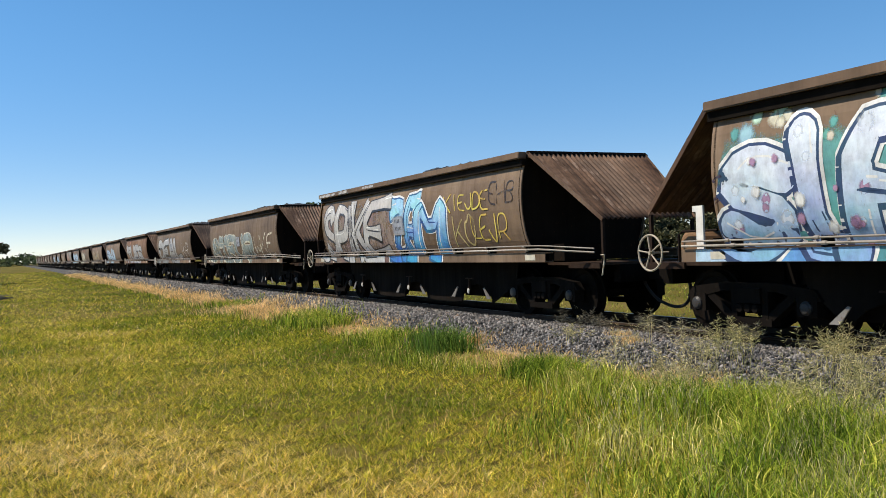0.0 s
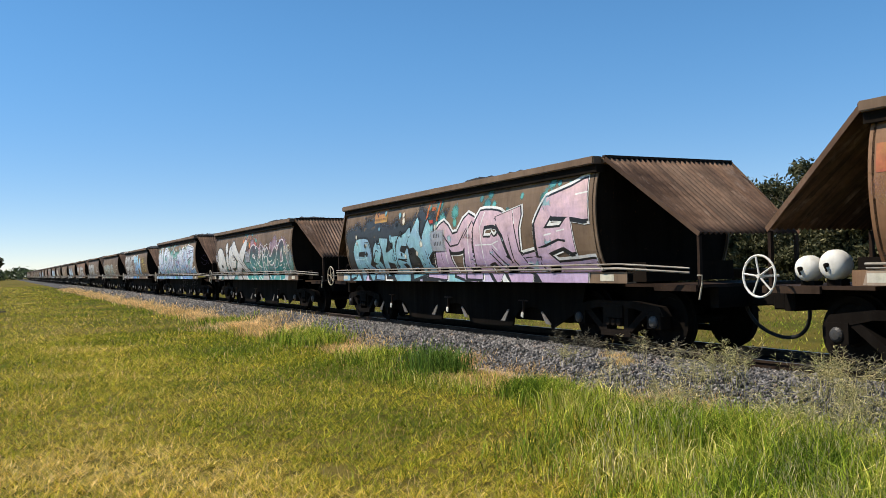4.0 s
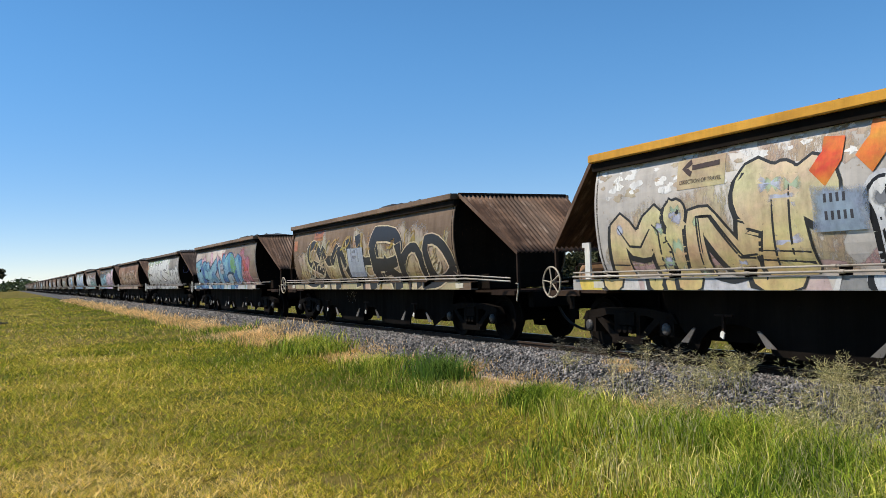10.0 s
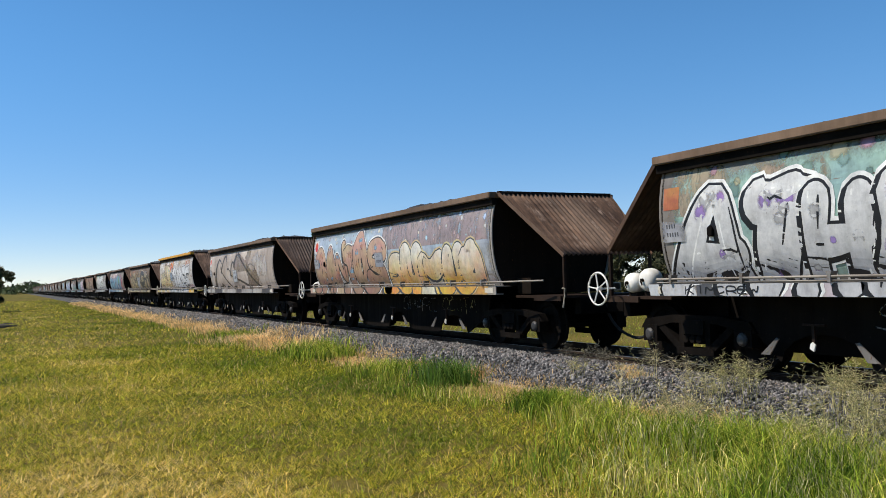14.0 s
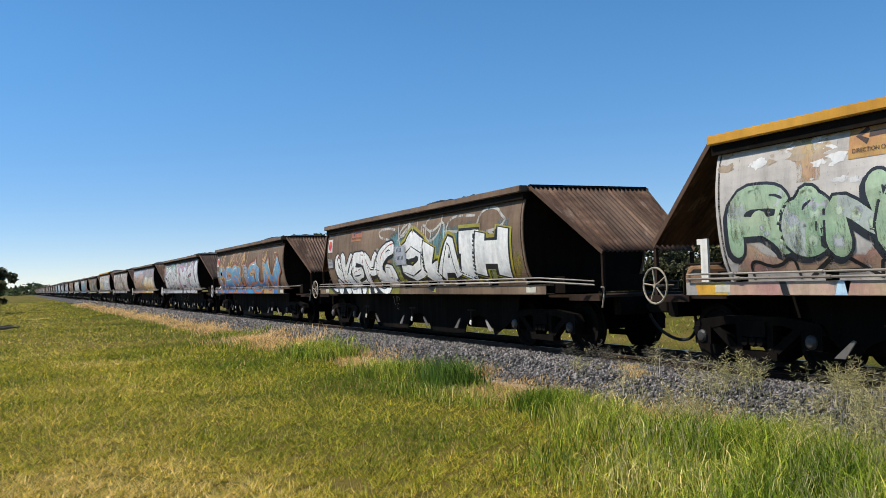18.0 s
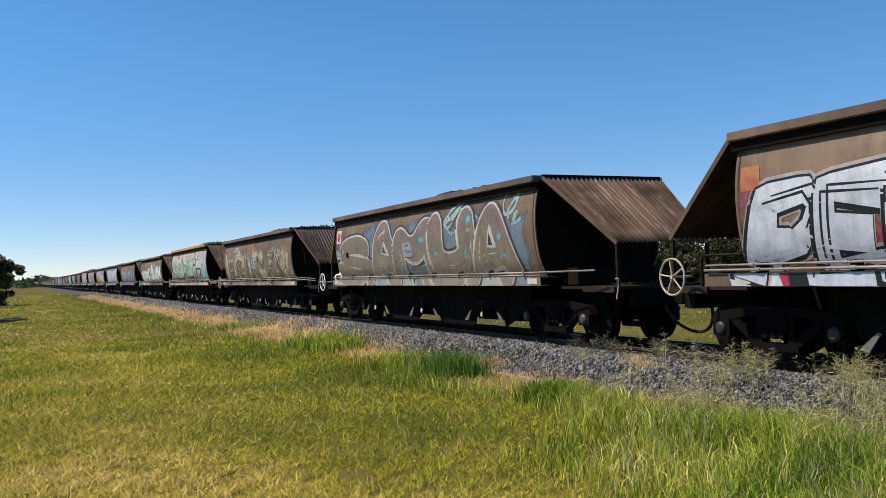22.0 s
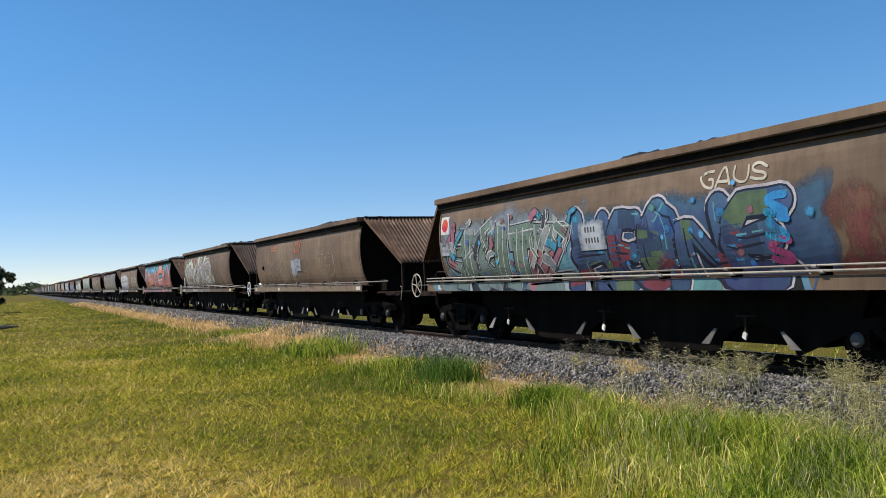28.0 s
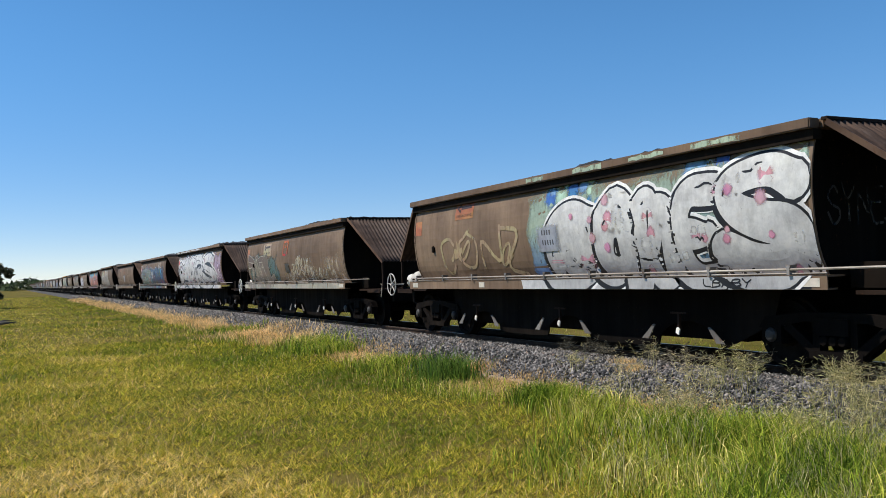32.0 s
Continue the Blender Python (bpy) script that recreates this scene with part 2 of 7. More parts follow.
def bed_build(nt, b):
    cell = nt.nodes.new("ShaderNodeTexVoronoi")
    cell.inputs["Scale"].default_value = 17
    tc = nt.nodes.new("ShaderNodeTexCoord")
    nt.links.new(tc.outputs["Object"], cell.inputs["Vector"])
    big = noise_at(nt, 0.8, 5)
    c = mix(nt, 0.65, (0.050, 0.047, 0.046), cell.outputs["Color"], "SOFT_LIGHT")
    hs = nt.nodes.new("ShaderNodeHueSaturation")
    hs.inputs["Saturation"].default_value = 0.15
    nt.links.new(c, hs.inputs["Color"])
    c = mix(nt, 0.6, hs.outputs[0], ramp(nt, big, [(0.35, (0.75, 0.72, 0.7)), (0.65, (1.15, 1.1, 1.05))]), "MULTIPLY")
    nt.links.new(c, b.inputs["Base Color"])
    b.inputs["Roughness"].default_value = 0.9
    bump(nt, b, cell.outputs["Distance"], 1.0, 0.05)


bed_mat = material("ballast_bed", bed_build)


# near-black ballast for the middle strip of the bed
def dark_bed_build(nt, b):
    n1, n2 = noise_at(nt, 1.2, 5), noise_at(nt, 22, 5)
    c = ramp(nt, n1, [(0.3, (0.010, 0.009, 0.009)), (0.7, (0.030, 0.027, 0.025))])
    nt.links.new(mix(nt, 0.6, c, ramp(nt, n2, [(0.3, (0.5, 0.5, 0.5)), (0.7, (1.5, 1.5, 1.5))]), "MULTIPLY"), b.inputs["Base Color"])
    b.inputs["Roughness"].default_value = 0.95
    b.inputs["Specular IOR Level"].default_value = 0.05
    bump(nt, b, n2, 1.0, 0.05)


dark_bed_mat = material("dark_ballast", dark_bed_build)


def soil_build(nt, b):
    n1, n2, n3 = noise_at(nt, 0.22, 5), noise_at(nt, 2.5, 6), noise_at(nt, 24, 6)
    c = ramp(nt, n1, [(0.32, (0.075, 0.08, 0.011)), (0.5, (0.14, 0.11, 0.02)), (0.68, (0.20, 0.145, 0.042))])
    c = mix(nt, 0.5, c, ramp(nt, n2, [(0.3, (0.6, 0.68, 0.55)), (0.7, (1.25, 1.2, 1.1))]), "MULTIPLY")
    c = mix(nt, 0.6, c, ramp(nt, n3, [(0.3, (0.5, 0.5, 0.45)), (0.7, (1.35, 1.35, 1.3))]), "MULTIPLY")
    nt.links.new(c, b.inputs["Base Color"])
    b.inputs["Roughness"].default_value = 0.95
    b.inputs["Specular IOR Level"].default_value = 0.1
    bump(nt, b, n3, 0.9, 0.06)


soil_mat = material("grassy_soil", soil_build)


def sand_build(nt, b):
    n1, n3 = noise_at(nt, 1.5, 6), noise_at(nt, 30, 6)
    c = ramp(nt, n1, [(0.3, (0.26, 0.19, 0.12)), (0.7, (0.44, 0.34, 0.235))])
    c = mix(nt, 0.6, c, ramp(nt, n3, [(0.3, (0.6, 0.6, 0.6)), (0.7, (1.25, 1.25, 1.25))]), "MULTIPLY")
    nt.links.new(c, b.inputs["Base Color"])
    b.inputs["Roughness"].default_value = 0.95
    bump(nt, b, n3, 0.7, 0.03)


sand_mat = material("dry_sandy_soil", sand_build)


def blades(name, stops, patch=0.35, thin=0.35, zone=0.0):
    """Leaf blades: the colour varies blade by blade and in patches over the ground."""
    def build(nt, b):
        g = nt.nodes.new("ShaderNodeNewGeometry")
        n = noise_at(nt, patch, 4)
        m = nt.nodes.new("ShaderNodeMath")
        m.operation = "MULTIPLY_ADD"
        nt.links.new(g.outputs["Random Per Island"], m.inputs[0])
        m.inputs[1].default_value = 0.75
        off = nt.nodes.new("ShaderNodeMath")
        off.operation = "MULTIPLY_ADD"
        nt.links.new(n, off.inputs[0])
        off.inputs[1].default_value, off.inputs[2].default_value = 1.9, -0.85
        nt.links.new(off.outputs[0], m.inputs[2])
        fac = m.outputs[0]
        if zone:
            # greener towards the damp foot of the bed, drier in the open paddock
            tc, sep, mr, ad = (nt.nodes.new("ShaderNode" + q) for q in ("TexCoord", "SeparateXYZ", "MapRange", "Math"))
            nt.links.new(tc.outputs["Object"], sep.inputs[0])
            nt.links.new(sep.outputs["Y"], mr.inputs["Value"])
            mr.inputs["From Min"].default_value, mr.inputs["From Max"].default_value = 1.6, 5.0
            mr.inputs["To Min"].default_value, mr.inputs["To Max"].default_value = zone * 0.3, -zone
            nt.links.new(fac, ad.inputs[0])
            nt.links.new(mr.outputs[0], ad.inputs[1])
            fac = ad.outputs[0]
            # the dry patch ends some way up the line
            far, less = nt.nodes.new("ShaderNodeMapRange"), nt.nodes.new("ShaderNodeMath")
            nt.links.new(sep.outputs["X"], far.inputs["Value"])
            far.inputs["From Min"].default_value, far.inputs["From Max"].default_value = -12.0, -4.5
            far.inputs["To Min"].default_value, far.inputs["To Max"].default_value = zone * -0.62, zone * 0.12
            nt.links.new(fac, less.inputs[0])
            nt.links.new(far.outputs[0], less.inputs[1])
            fac = less.outputs[0]
        c = ramp(nt, fac, stops)
        # old blades and young ones side by side
        age = nt.nodes.new("ShaderNodeTexWhiteNoise")
        age.noise_dimensions = "1D"
        nt.links.new(g.outputs["Random Per Island"], age.inputs["W"])
        c = mix(nt, 1.0, c, ramp(nt, age.outputs["Value"], [(0.0, (0.24, 0.25, 0.22)), (0.45, (1.0, 0.98, 0.92)), (1.0, (1.72, 1.60, 1.48))]), "MULTIPLY")
        nt.links.new(c, b.inputs["Base Color"])
        b.inputs["Roughness"].default_value = 0.65
        b.inputs["Specular IOR Level"].default_value = 0.12
        tr = nt.nodes.new("ShaderNodeBsdfTranslucent")
        nt.links.new(c, tr.inputs["Color"])
        ms = nt.nodes.new("ShaderNodeMixShader")
        ms.inputs[0].default_value = thin
        nt.links.new(b.outputs[0], ms.inputs[1])
        nt.links.new(tr.outputs[0], ms.inputs[2])
        nt.links.new(ms.outputs[0], nt.nodes["Material Output"].inputs["Surface"])
    return material(name, build)


meadow_mat = blades("meadow_blades", [(0.0, (0.12, 0.180, 0.016)), (0.22, (0.31, 0.345, 0.028)), (0.46, (0.52, 0.465, 0.050)), (0.70, (0.66, 0.495, 0.105)), (1.0, (0.86, 0.68, 0.30))], 0.30, 0.28, 0.26)
lush_mat = blades("lush_blades", [(0.0, (0.055, 0.115, 0.012)), (0.3, (0.170, 0.270, 0.024)), (0.55, (0.32, 0.40, 0.045)), (0.8, (0.50, 0.48, 0.09)), (1.0, (0.80, 0.68, 0.30))], 0.8, 0.28)
straw_mat = blades("straw_blades", [(0.0, (0.52, 0.35, 0.14)), (0.5, (0.74, 0.53, 0.25)), (1.0, (0.88, 0.70, 0.42))], 0.5, 0.4)
weed_mat = blades("pale_weed", [(0.0, (0.24, 0.26, 0.11)), (0.5, (0.45, 0.42, 0.20)), (1.0, (0.66, 0.58, 0.36))], 0.5, 0.4)
seed_mat = blades("grey_seed_heads", [(0.0, (0.06, 0.058, 0.045)), (0.5, (0.14, 0.13, 0.10)), (1.0, (0.28, 0.255, 0.20))], 0.5, 0.4)
rush_mat = blades("dark_rush", [(0.0, (0.05, 0.12, 0.018)), (0.5, (0.12, 0.21, 0.035)), (1.0, (0.22, 0.30, 0.07))], 0.5, 0.4)
leaf_mat = blades("gum_leaves", [(0.0, (0.035, 0.042, 0.020)), (0.5, (0.085, 0.092, 0.048)), (1.0, (0.21, 0.195, 0.115))], 0.6, 0.25)
far_leaf_mat = blades("distant_foliage", [(0.0, (0.03, 0.05, 0.022)), (0.5, (0.055, 0.08, 0.035)), (1.0, (0.09, 0.115, 0.055))], 0.1, 0.2)
bark_mat = weathered("grey_bark", (0.06, 0.05, 0.04), (0.11, 0.095, 0.08), (0.17, 0.15, 0.13), rough=0.9)

# ---- mesh helpers ----


def box(bm, x0, x1, y0, y1, z0, z1):
    v = [bm.verts.new((x, y, z)) for z in (z0, z1) for y in (y0, y1) for x in (x0, x1)]
    for f in ((0, 2, 3, 1), (4, 5, 7, 6), (0, 1, 5, 4), (2, 6, 7, 3), (0, 4, 6, 2), (1, 3, 7, 5)):
        bm.faces.new([v[i] for i in f])


def beam(bm, p, q, w, h):
    """A bar from p to q, w wide across y and h deep."""
    p, q = Vector(p), Vector(q)
    d = (q - p).normalized()
    side = Vector((0, 1, 0)) if abs(d.y) < 0.9 else Vector((1, 0, 0))
    up = d.cross(side).normalized()
    side = up.cross(d).normalized()
    ends = []
    for c in (p, q):
        ends.append([bm.verts.new(c + side * a * w / 2 + up * b * h / 2) for a, b in ((-1, -1), (1, -1), (1, 1), (-1, 1))])
    a, b = ends
    bm.faces.new(a[::-1]), bm.faces.new(b)
    for i in range(4):
        bm.faces.new((a[i], a[(i + 1) % 4], b[(i + 1) % 4], b[i]))


def tube(bm, pts, r, seg=8, closed=False):
    pts = [Vector(p) for p in pts]
    rings = []
    for i, p in enumerate(pts):
        a = pts[i - 1] if (i or closed) else p
        b = pts[(i + 1) % len(pts)] if (i + 1 < len(pts) or closed) else p
        d = (b - a).normalized()
        u = d.cross(Vector((0, 0, 1)) if abs(d.z) < 0.9 else Vector((0, 1, 0))).normalized()
        w = d.cross(u)
        rr = r[i] if isinstance(r, (list, tuple)) else r
        rings.append([bm.verts.new(p + (u * math.cos(t) + w * math.sin(t)) * rr) for t in [2 * math.pi * k / seg for k in range(seg)]])
    n = len(rings)
    for i in range(n if closed else n - 1):
        a, b = rings[i], rings[(i + 1) % n]
        for k in range(seg):
            bm.faces.new((a[k], a[(k + 1) % seg], b[(k + 1) % seg], b[k]))
    if not closed:
        bm.faces.new(rings[0][::-1]), bm.faces.new(rings[-1])


def lathe(bm, profile, centre, seg=24, axis="y"):
    """Turns a profile of (along, radius) round the axis through centre."""
    rings = []
    c = Vector(centre)
    for a, r in profile:
        ring = []
        for k in range(seg):
            t = 2 * math.pi * k / seg
            o = (r * math.cos(t), a, r * math.sin(t)) if axis == "y" else (a, r * math.cos(t), r * math.sin(t))
            ring.append(bm.verts.new(c + Vector(o)))
        rings.append(ring)
    for a, b in zip(rings, rings[1:]):
        for k in range(seg):
            bm.faces.new((a[k], a[(k + 1) % seg], b[(k + 1) % seg], b[k]))
    bm.faces.new(rings[0][::-1]), bm.faces.new(rings[-1])


def slab(bm, outline, y0, y1):
    """A plate with an outline of (x, z), from y0 to y1."""
    a = [bm.verts.new((x, y0, z)) for x, z in outline]
    b = [bm.verts.new((x, y1, z)) for x, z in outline]
    n = len(outline)
    bm.faces.new(a), bm.faces.new(b[::-1])
    for i in range(n):
        bm.faces.new((a[i], b[i], b[(i + 1) % n], a[(i + 1) % n]))


def mesh_of(name, bm, mats, smooth=False):
    bmesh.ops.recalc_face_normals(bm, faces=bm.faces[:])
    me = bpy.data.meshes.new(name)
    bm.to_mesh(me)
    bm.free()
    for m in mats if isinstance(mats, (list, tuple)) else [mats]:
        me.materials.append(m)
    if smooth:
        me.polygons.foreach_set("use_smooth", [True] * len(me.polygons))
    return me


def part(name, bm, mat, parent, label="", smooth=False):
    """Links a bmesh as one mesh object under a thing or a part."""
    ob = new(name, mesh_of(name, bm, mat, smooth) if isinstance(bm, bmesh.types.BMesh) else bm)
    ob.parent = parent
    return tagged(ob, label)


def mesh_raw(name, verts, faces, mat, smooth=False):
    """A mesh from arrays: faces is an (n, k) array of indices."""
    me = bpy.data.meshes.new(name)
    n, k = faces.shape
    me.vertices.add(len(verts))
    me.vertices.foreach_set("co", np.asarray(verts, dtype=np.float32).ravel())
    me.loops.add(n * k)
    me.loops.foreach_set("vertex_index", faces.ravel().astype(np.int32))
    me.polygons.add(n)
    me.polygons.foreach_set("loop_start", np.arange(0, n * k, k, dtype=np.int32))
    me.polygons.foreach_set("loop_total", np.full(n, k, dtype=np.int32))
    if smooth:
        me.polygons.foreach_set("use_smooth", np.ones(n, dtype=bool))
    me.update(calc_edges=True)
    me.materials.append(mat)
    return me

# ---- ground, ballast and track ----
TRACK_Y, RAIL_Z = 8.68, 0.40


def add_ground():
    """One sheet to the horizon, finer near the line."""
    xs = np.concatenate([-np.geomspace(2600, 60, 16), np.linspace(-55, 25, 50), np.geomspace(40, 2600, 10)])
    ys = np.concatenate([-np.geomspace(2600, 25, 10), np.linspace(-20, 30, 42), np.geomspace(40, 2600, 12)])
    gx, gy = np.meshgrid(xs, ys, indexing="ij")
    near = np.clip(1 - np.abs(gy) / 60, 0, 1)
    gz = -0.035 - 0.008 * np.sin(gx * 0.31 + 1.3) * np.sin(gy * 0.4) * near
    gz = np.where(gy > 12.5, gz - 0.12, gz)
    v = np.stack([gx, gy, gz], -1).reshape(-1, 3)
    i = np.arange(len(xs) * len(ys)).reshape(len(xs), len(ys))
    f = np.stack([i[:-1, :-1], i[1:, :-1], i[1:, 1:], i[:-1, 1:]], -1).reshape(-1, 4)
    tagged(new("ground", mesh_raw("ground", v, f, soil_mat, True)), "grassy paddock of green and dry yellow grass", "ground", kind="structure")


BED = [(6.35, -0.12), (6.55, 0.02), (6.9, 0.17), (7.2, 0.27), (7.45, 0.30), (7.72, 0.30), (8.0, 0.30), (9.7, 0.30), (9.9, 0.30), (10.2, 0.26), (10.9, -0.02), (11.2, -0.15)]


def bed_z(y):
    return np.interp(y, [p[0] for p in BED], [p[1] for p in BED])


def add_bed():
    xs = np.concatenate([-np.geomspace(900, 40, 30), np.linspace(-39, 12, 120), np.geomspace(15, 300, 8)])
    ys = np.array([p[0] for p in BED])
    gx, gy = np.meshgrid(xs, ys, indexing="ij")
    v = np.stack([gx, gy, bed_z(gy) - 0.012], -1).reshape(-1, 3)
    i = np.arange(len(xs) * len(ys)).reshape(len(xs), len(ys))
    f = np.stack([i[:-1, :-1], i[1:, :-1], i[1:, 1:], i[:-1, 1:]], -1).reshape(-1, 4)
    me = mesh_raw("ballast_bed", v, f, bed_mat)
    me.materials.append(dark_bed_mat)
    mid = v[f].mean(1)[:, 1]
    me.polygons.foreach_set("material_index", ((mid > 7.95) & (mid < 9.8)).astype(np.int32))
    tagged(new("ballast_bed", me), "raised bed of grey crushed stone under the track", "ballast", kind="structure")


def add_stones():
    """Crushed stones over the near shoulder of the bed."""
    rng = np.random.default_rng(3)
    sets = [(-12, 3, 1150, 0.0215), (-30, -12, 600, 0.026), (-62, -30, 190, 0.04), (-130, -62, 50, 0.06)]
    xs, ys, rs = [], [], []
    for a, b, per, r in sets:
        n = int((b - a) * 1.8 * per)
        xs.append(rng.uniform(a, b, n)), ys.append(6.22 + 1.79 * rng.random(n) ** 0.95), rs.append(r * rng.uniform(0.6, 1.35, n))
    x, y, r = map(np.concatenate, (xs, ys, rs))
    z = np.maximum(bed_z(y), -0.01) + r * rng.uniform(0.1, 0.6, len(x))
    base = np.array([(1, 0, 0), (-1, 0, 0), (0, 1, 0), (0, -1, 0), (0, 0, 1), (0, 0, -1)], float)
    tri = np.array([(0, 2, 4), (2, 1, 4), (1, 3, 4), (3, 0, 4), (2, 0, 5), (1, 2, 5), (3, 1, 5), (0, 3, 5)])
    n = len(x)
    v = base[None] * rng.uniform(0.6, 1.3, (n, 6, 1)) + rng.normal(0, 0.22, (n, 6, 3))
    a, b = rng.uniform(0, 6.28, n), rng.uniform(0, 6.28, n)
    ca, sa, cb, sb = np.cos(a), np.sin(a), np.cos(b), np.sin(b)
    rot = np.stack([np.stack([ca, -sa * cb, sa * sb], -1), np.stack([sa, ca * cb, -ca * sb], -1), np.stack([0 * a, sb, cb], -1)], 1)
    v = np.einsum("nij,nkj->nki", rot, v) * r[:, None, None] + np.stack([x, y, z], -1)[:, None]
    f = (tri[None] + 6 * np.arange(n)[:, None, None]).reshape(-1, 3)
    tagged(new("ballast_stones", mesh_raw("ballast_stones", v.reshape(-1, 3), f, stone_mat)), "loose blue-grey crushed stones on the track bed", "ballast", kind="stuff")


def add_track():
    track = tagged(new("railway_track"), "narrow-gauge railway track on timber sleepers", "track", kind="structure")
    track.location = (0, TRACK_Y, RAIL_Z)
    for side in (-1, 1):
        bm = bmesh.new()
        prof = [(-0.055, -0.14), (0.055, -0.14), (0.055, -0.128), (0.012, -0.115), (0.012, -0.04), (0.033, -0.03), (0.033, -0.004), (0.025, 0), (-0.025, 0), (-0.033, -0.004), (-0.033, -0.03), (-0.012, -0.04), (-0.012, -0.115), (-0.055, -0.128)]
        y = side * 0.5685
        a = [bm.verts.new((-900, y + p, z)) for p, z in prof]
        b = [bm.verts.new((300, y + p, z)) for p, z in prof]
        for i in range(len(prof)):
            f = bm.faces.new((a[i], b[i], b[(i + 1) % len(prof)], a[(i + 1) % len(prof)]))
            f.material_index = 1 if i == 7 else 0
        part("rail", bm, [rail_steel, rail_top], track)
    bm = bmesh.new()
    box(bm, -0.115, 0.115, -1.06, 1.06, -0.27, -0.135)
    bmesh.ops.bevel(bm, geom=bm.edges[:], offset=0.012, segments=1, affect="EDGES")
    me = mesh_of("sleeper", bm, sleeper_mat)
    rnd = random.Random(8)
    for i in range(170):
        s = part("sleeper", me, None, track)
        s.location = (5 - i * 0.685 + rnd.uniform(-0.02, 0.02), rnd.uniform(-0.03, 0.03), 0)
        s.rotation_euler = (0, 0, rnd.uniform(-0.02, 0.02))


add_ground(), add_bed(), add_track(), add_stones()

# ---- hopper wagons ----
LEN, PITCH, HALF = 10.16, 14.4086, 1.315
TOP, SILL = 2.70, 0.925
HOOD_X, HOOD_Z, HOOD_TOP, HOOD_LOW = 1.58, 1.55, 1.165, 0.87
SIDE = [(1.06, 1.04), (1.15, 1.10), (1.25, 1.155), (1.4, 1.20), (1.6, 1.235), (1.85, 1.258), (2.1, 1.255), (2.35, 1.222), (2.5, 1.18), (2.64, 1.13)]
DOORS = (2.16, 4.92, 7.68)


def side_y(z):
    """How far the curved side stands out from the track's middle at height z."""
    return float(np.interp(z, [p[0] for p in SIDE], [p[1] for p in SIDE]))


def fine_profile(n=15):
    zs = [1.06 + (2.64 - 1.06) * i / n for i in range(n + 1)]
    return [(z, (side_y(z - 0.06) + side_y(z) + side_y(z + 0.06)) / 3) for z in zs]


def side_sheet(sign):
    bm = bmesh.new()
    prof = [(sign * y, z) for z, y in fine_profile()] + [(sign * (y - 0.02), z) for z, y in reversed(fine_profile())]
    rows = [[bm.verts.new((x, y, z)) for y, z in prof] for x in (0.05, 2.58, 5.08, 7.58, LEN - 0.05)]
    n = len(prof)
    for a, b in zip(rows, rows[1:]):
        for i in range(n):
            bm.faces.new((a[i], b[i], b[(i + 1) % n], a[(i + 1) % n]))
    bm.faces.new(rows[0]), bm.faces.new(rows[-1][::-1])
    return bm


def corrugated(x0, z0, x1, z1):
    """A corrugated sheet that slopes from the rim down over the end platform, narrower at its foot."""
    bm = bmesh.new()
    n, steps = 150, 7
    d = Vector((x1 - x0, 0, z1 - z0)).normalized()
    up = Vector((-d.z, 0, d.x))
    if up.z < 0:
        up = -up
    top, low = [], []
    for k in range(steps + 1):
        q = k / steps
        half = HOOD_TOP + (HOOD_LOW - HOOD_TOP) * q
        sheets = ([], [])
        for i in range(n + 1):
            y = half * (2 * i / n - 1)
            h = 0.022 * math.cos(2 * math.pi * y / 0.0905)
            p = Vector((x0, y, z0)).lerp(Vector((x1, y, z1)), q)
            sheets[0].append(bm.verts.new(p + up * h))
            sheets[1].append(bm.verts.new(p + up * (h - 0.006)))
        top.append(sheets[0]), low.append(sheets[1])
    for k in range(steps):
        for i in range(n):
            bm.faces.new((top[k][i], top[k][i + 1], top[k + 1][i + 1], top[k + 1][i]))
            bm.faces.new((low[k][i], low[k + 1][i], low[k + 1][i + 1], low[k][i + 1]))
        for i in (0, n):
            bm.faces.new((top[k][i], top[k + 1][i], low[k + 1][i], low[k][i]))
    for i in range(n):
        bm.faces.new((top[0][i], top[0][i + 1], low[0][i + 1], low[0][i]))
        bm.faces.new((top[steps][i], top[steps][i + 1], low[steps][i + 1], low[steps][i]))
    return bm


def wheelset_mesh():
    bm = bmesh.new()
    for s in (-1, 1):
        lathe(bm, [(s * 0.49, 0.10), (s * 0.49, 0.43), (s * 0.522, 0.43), (s * 0.53, 0.402), (s * 0.63, 0.395), (s * 0.63, 0.33), (s * 0.60, 0.31), (s * 0.59, 0.15), (s * 0.645, 0.12), (s * 0.645, 0.075)], (0, 0, 0), 28)
    lathe(bm, [(-0.84, 0.06), (0.84, 0.06)], (0, 0, 0), 10)
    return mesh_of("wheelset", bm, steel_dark)


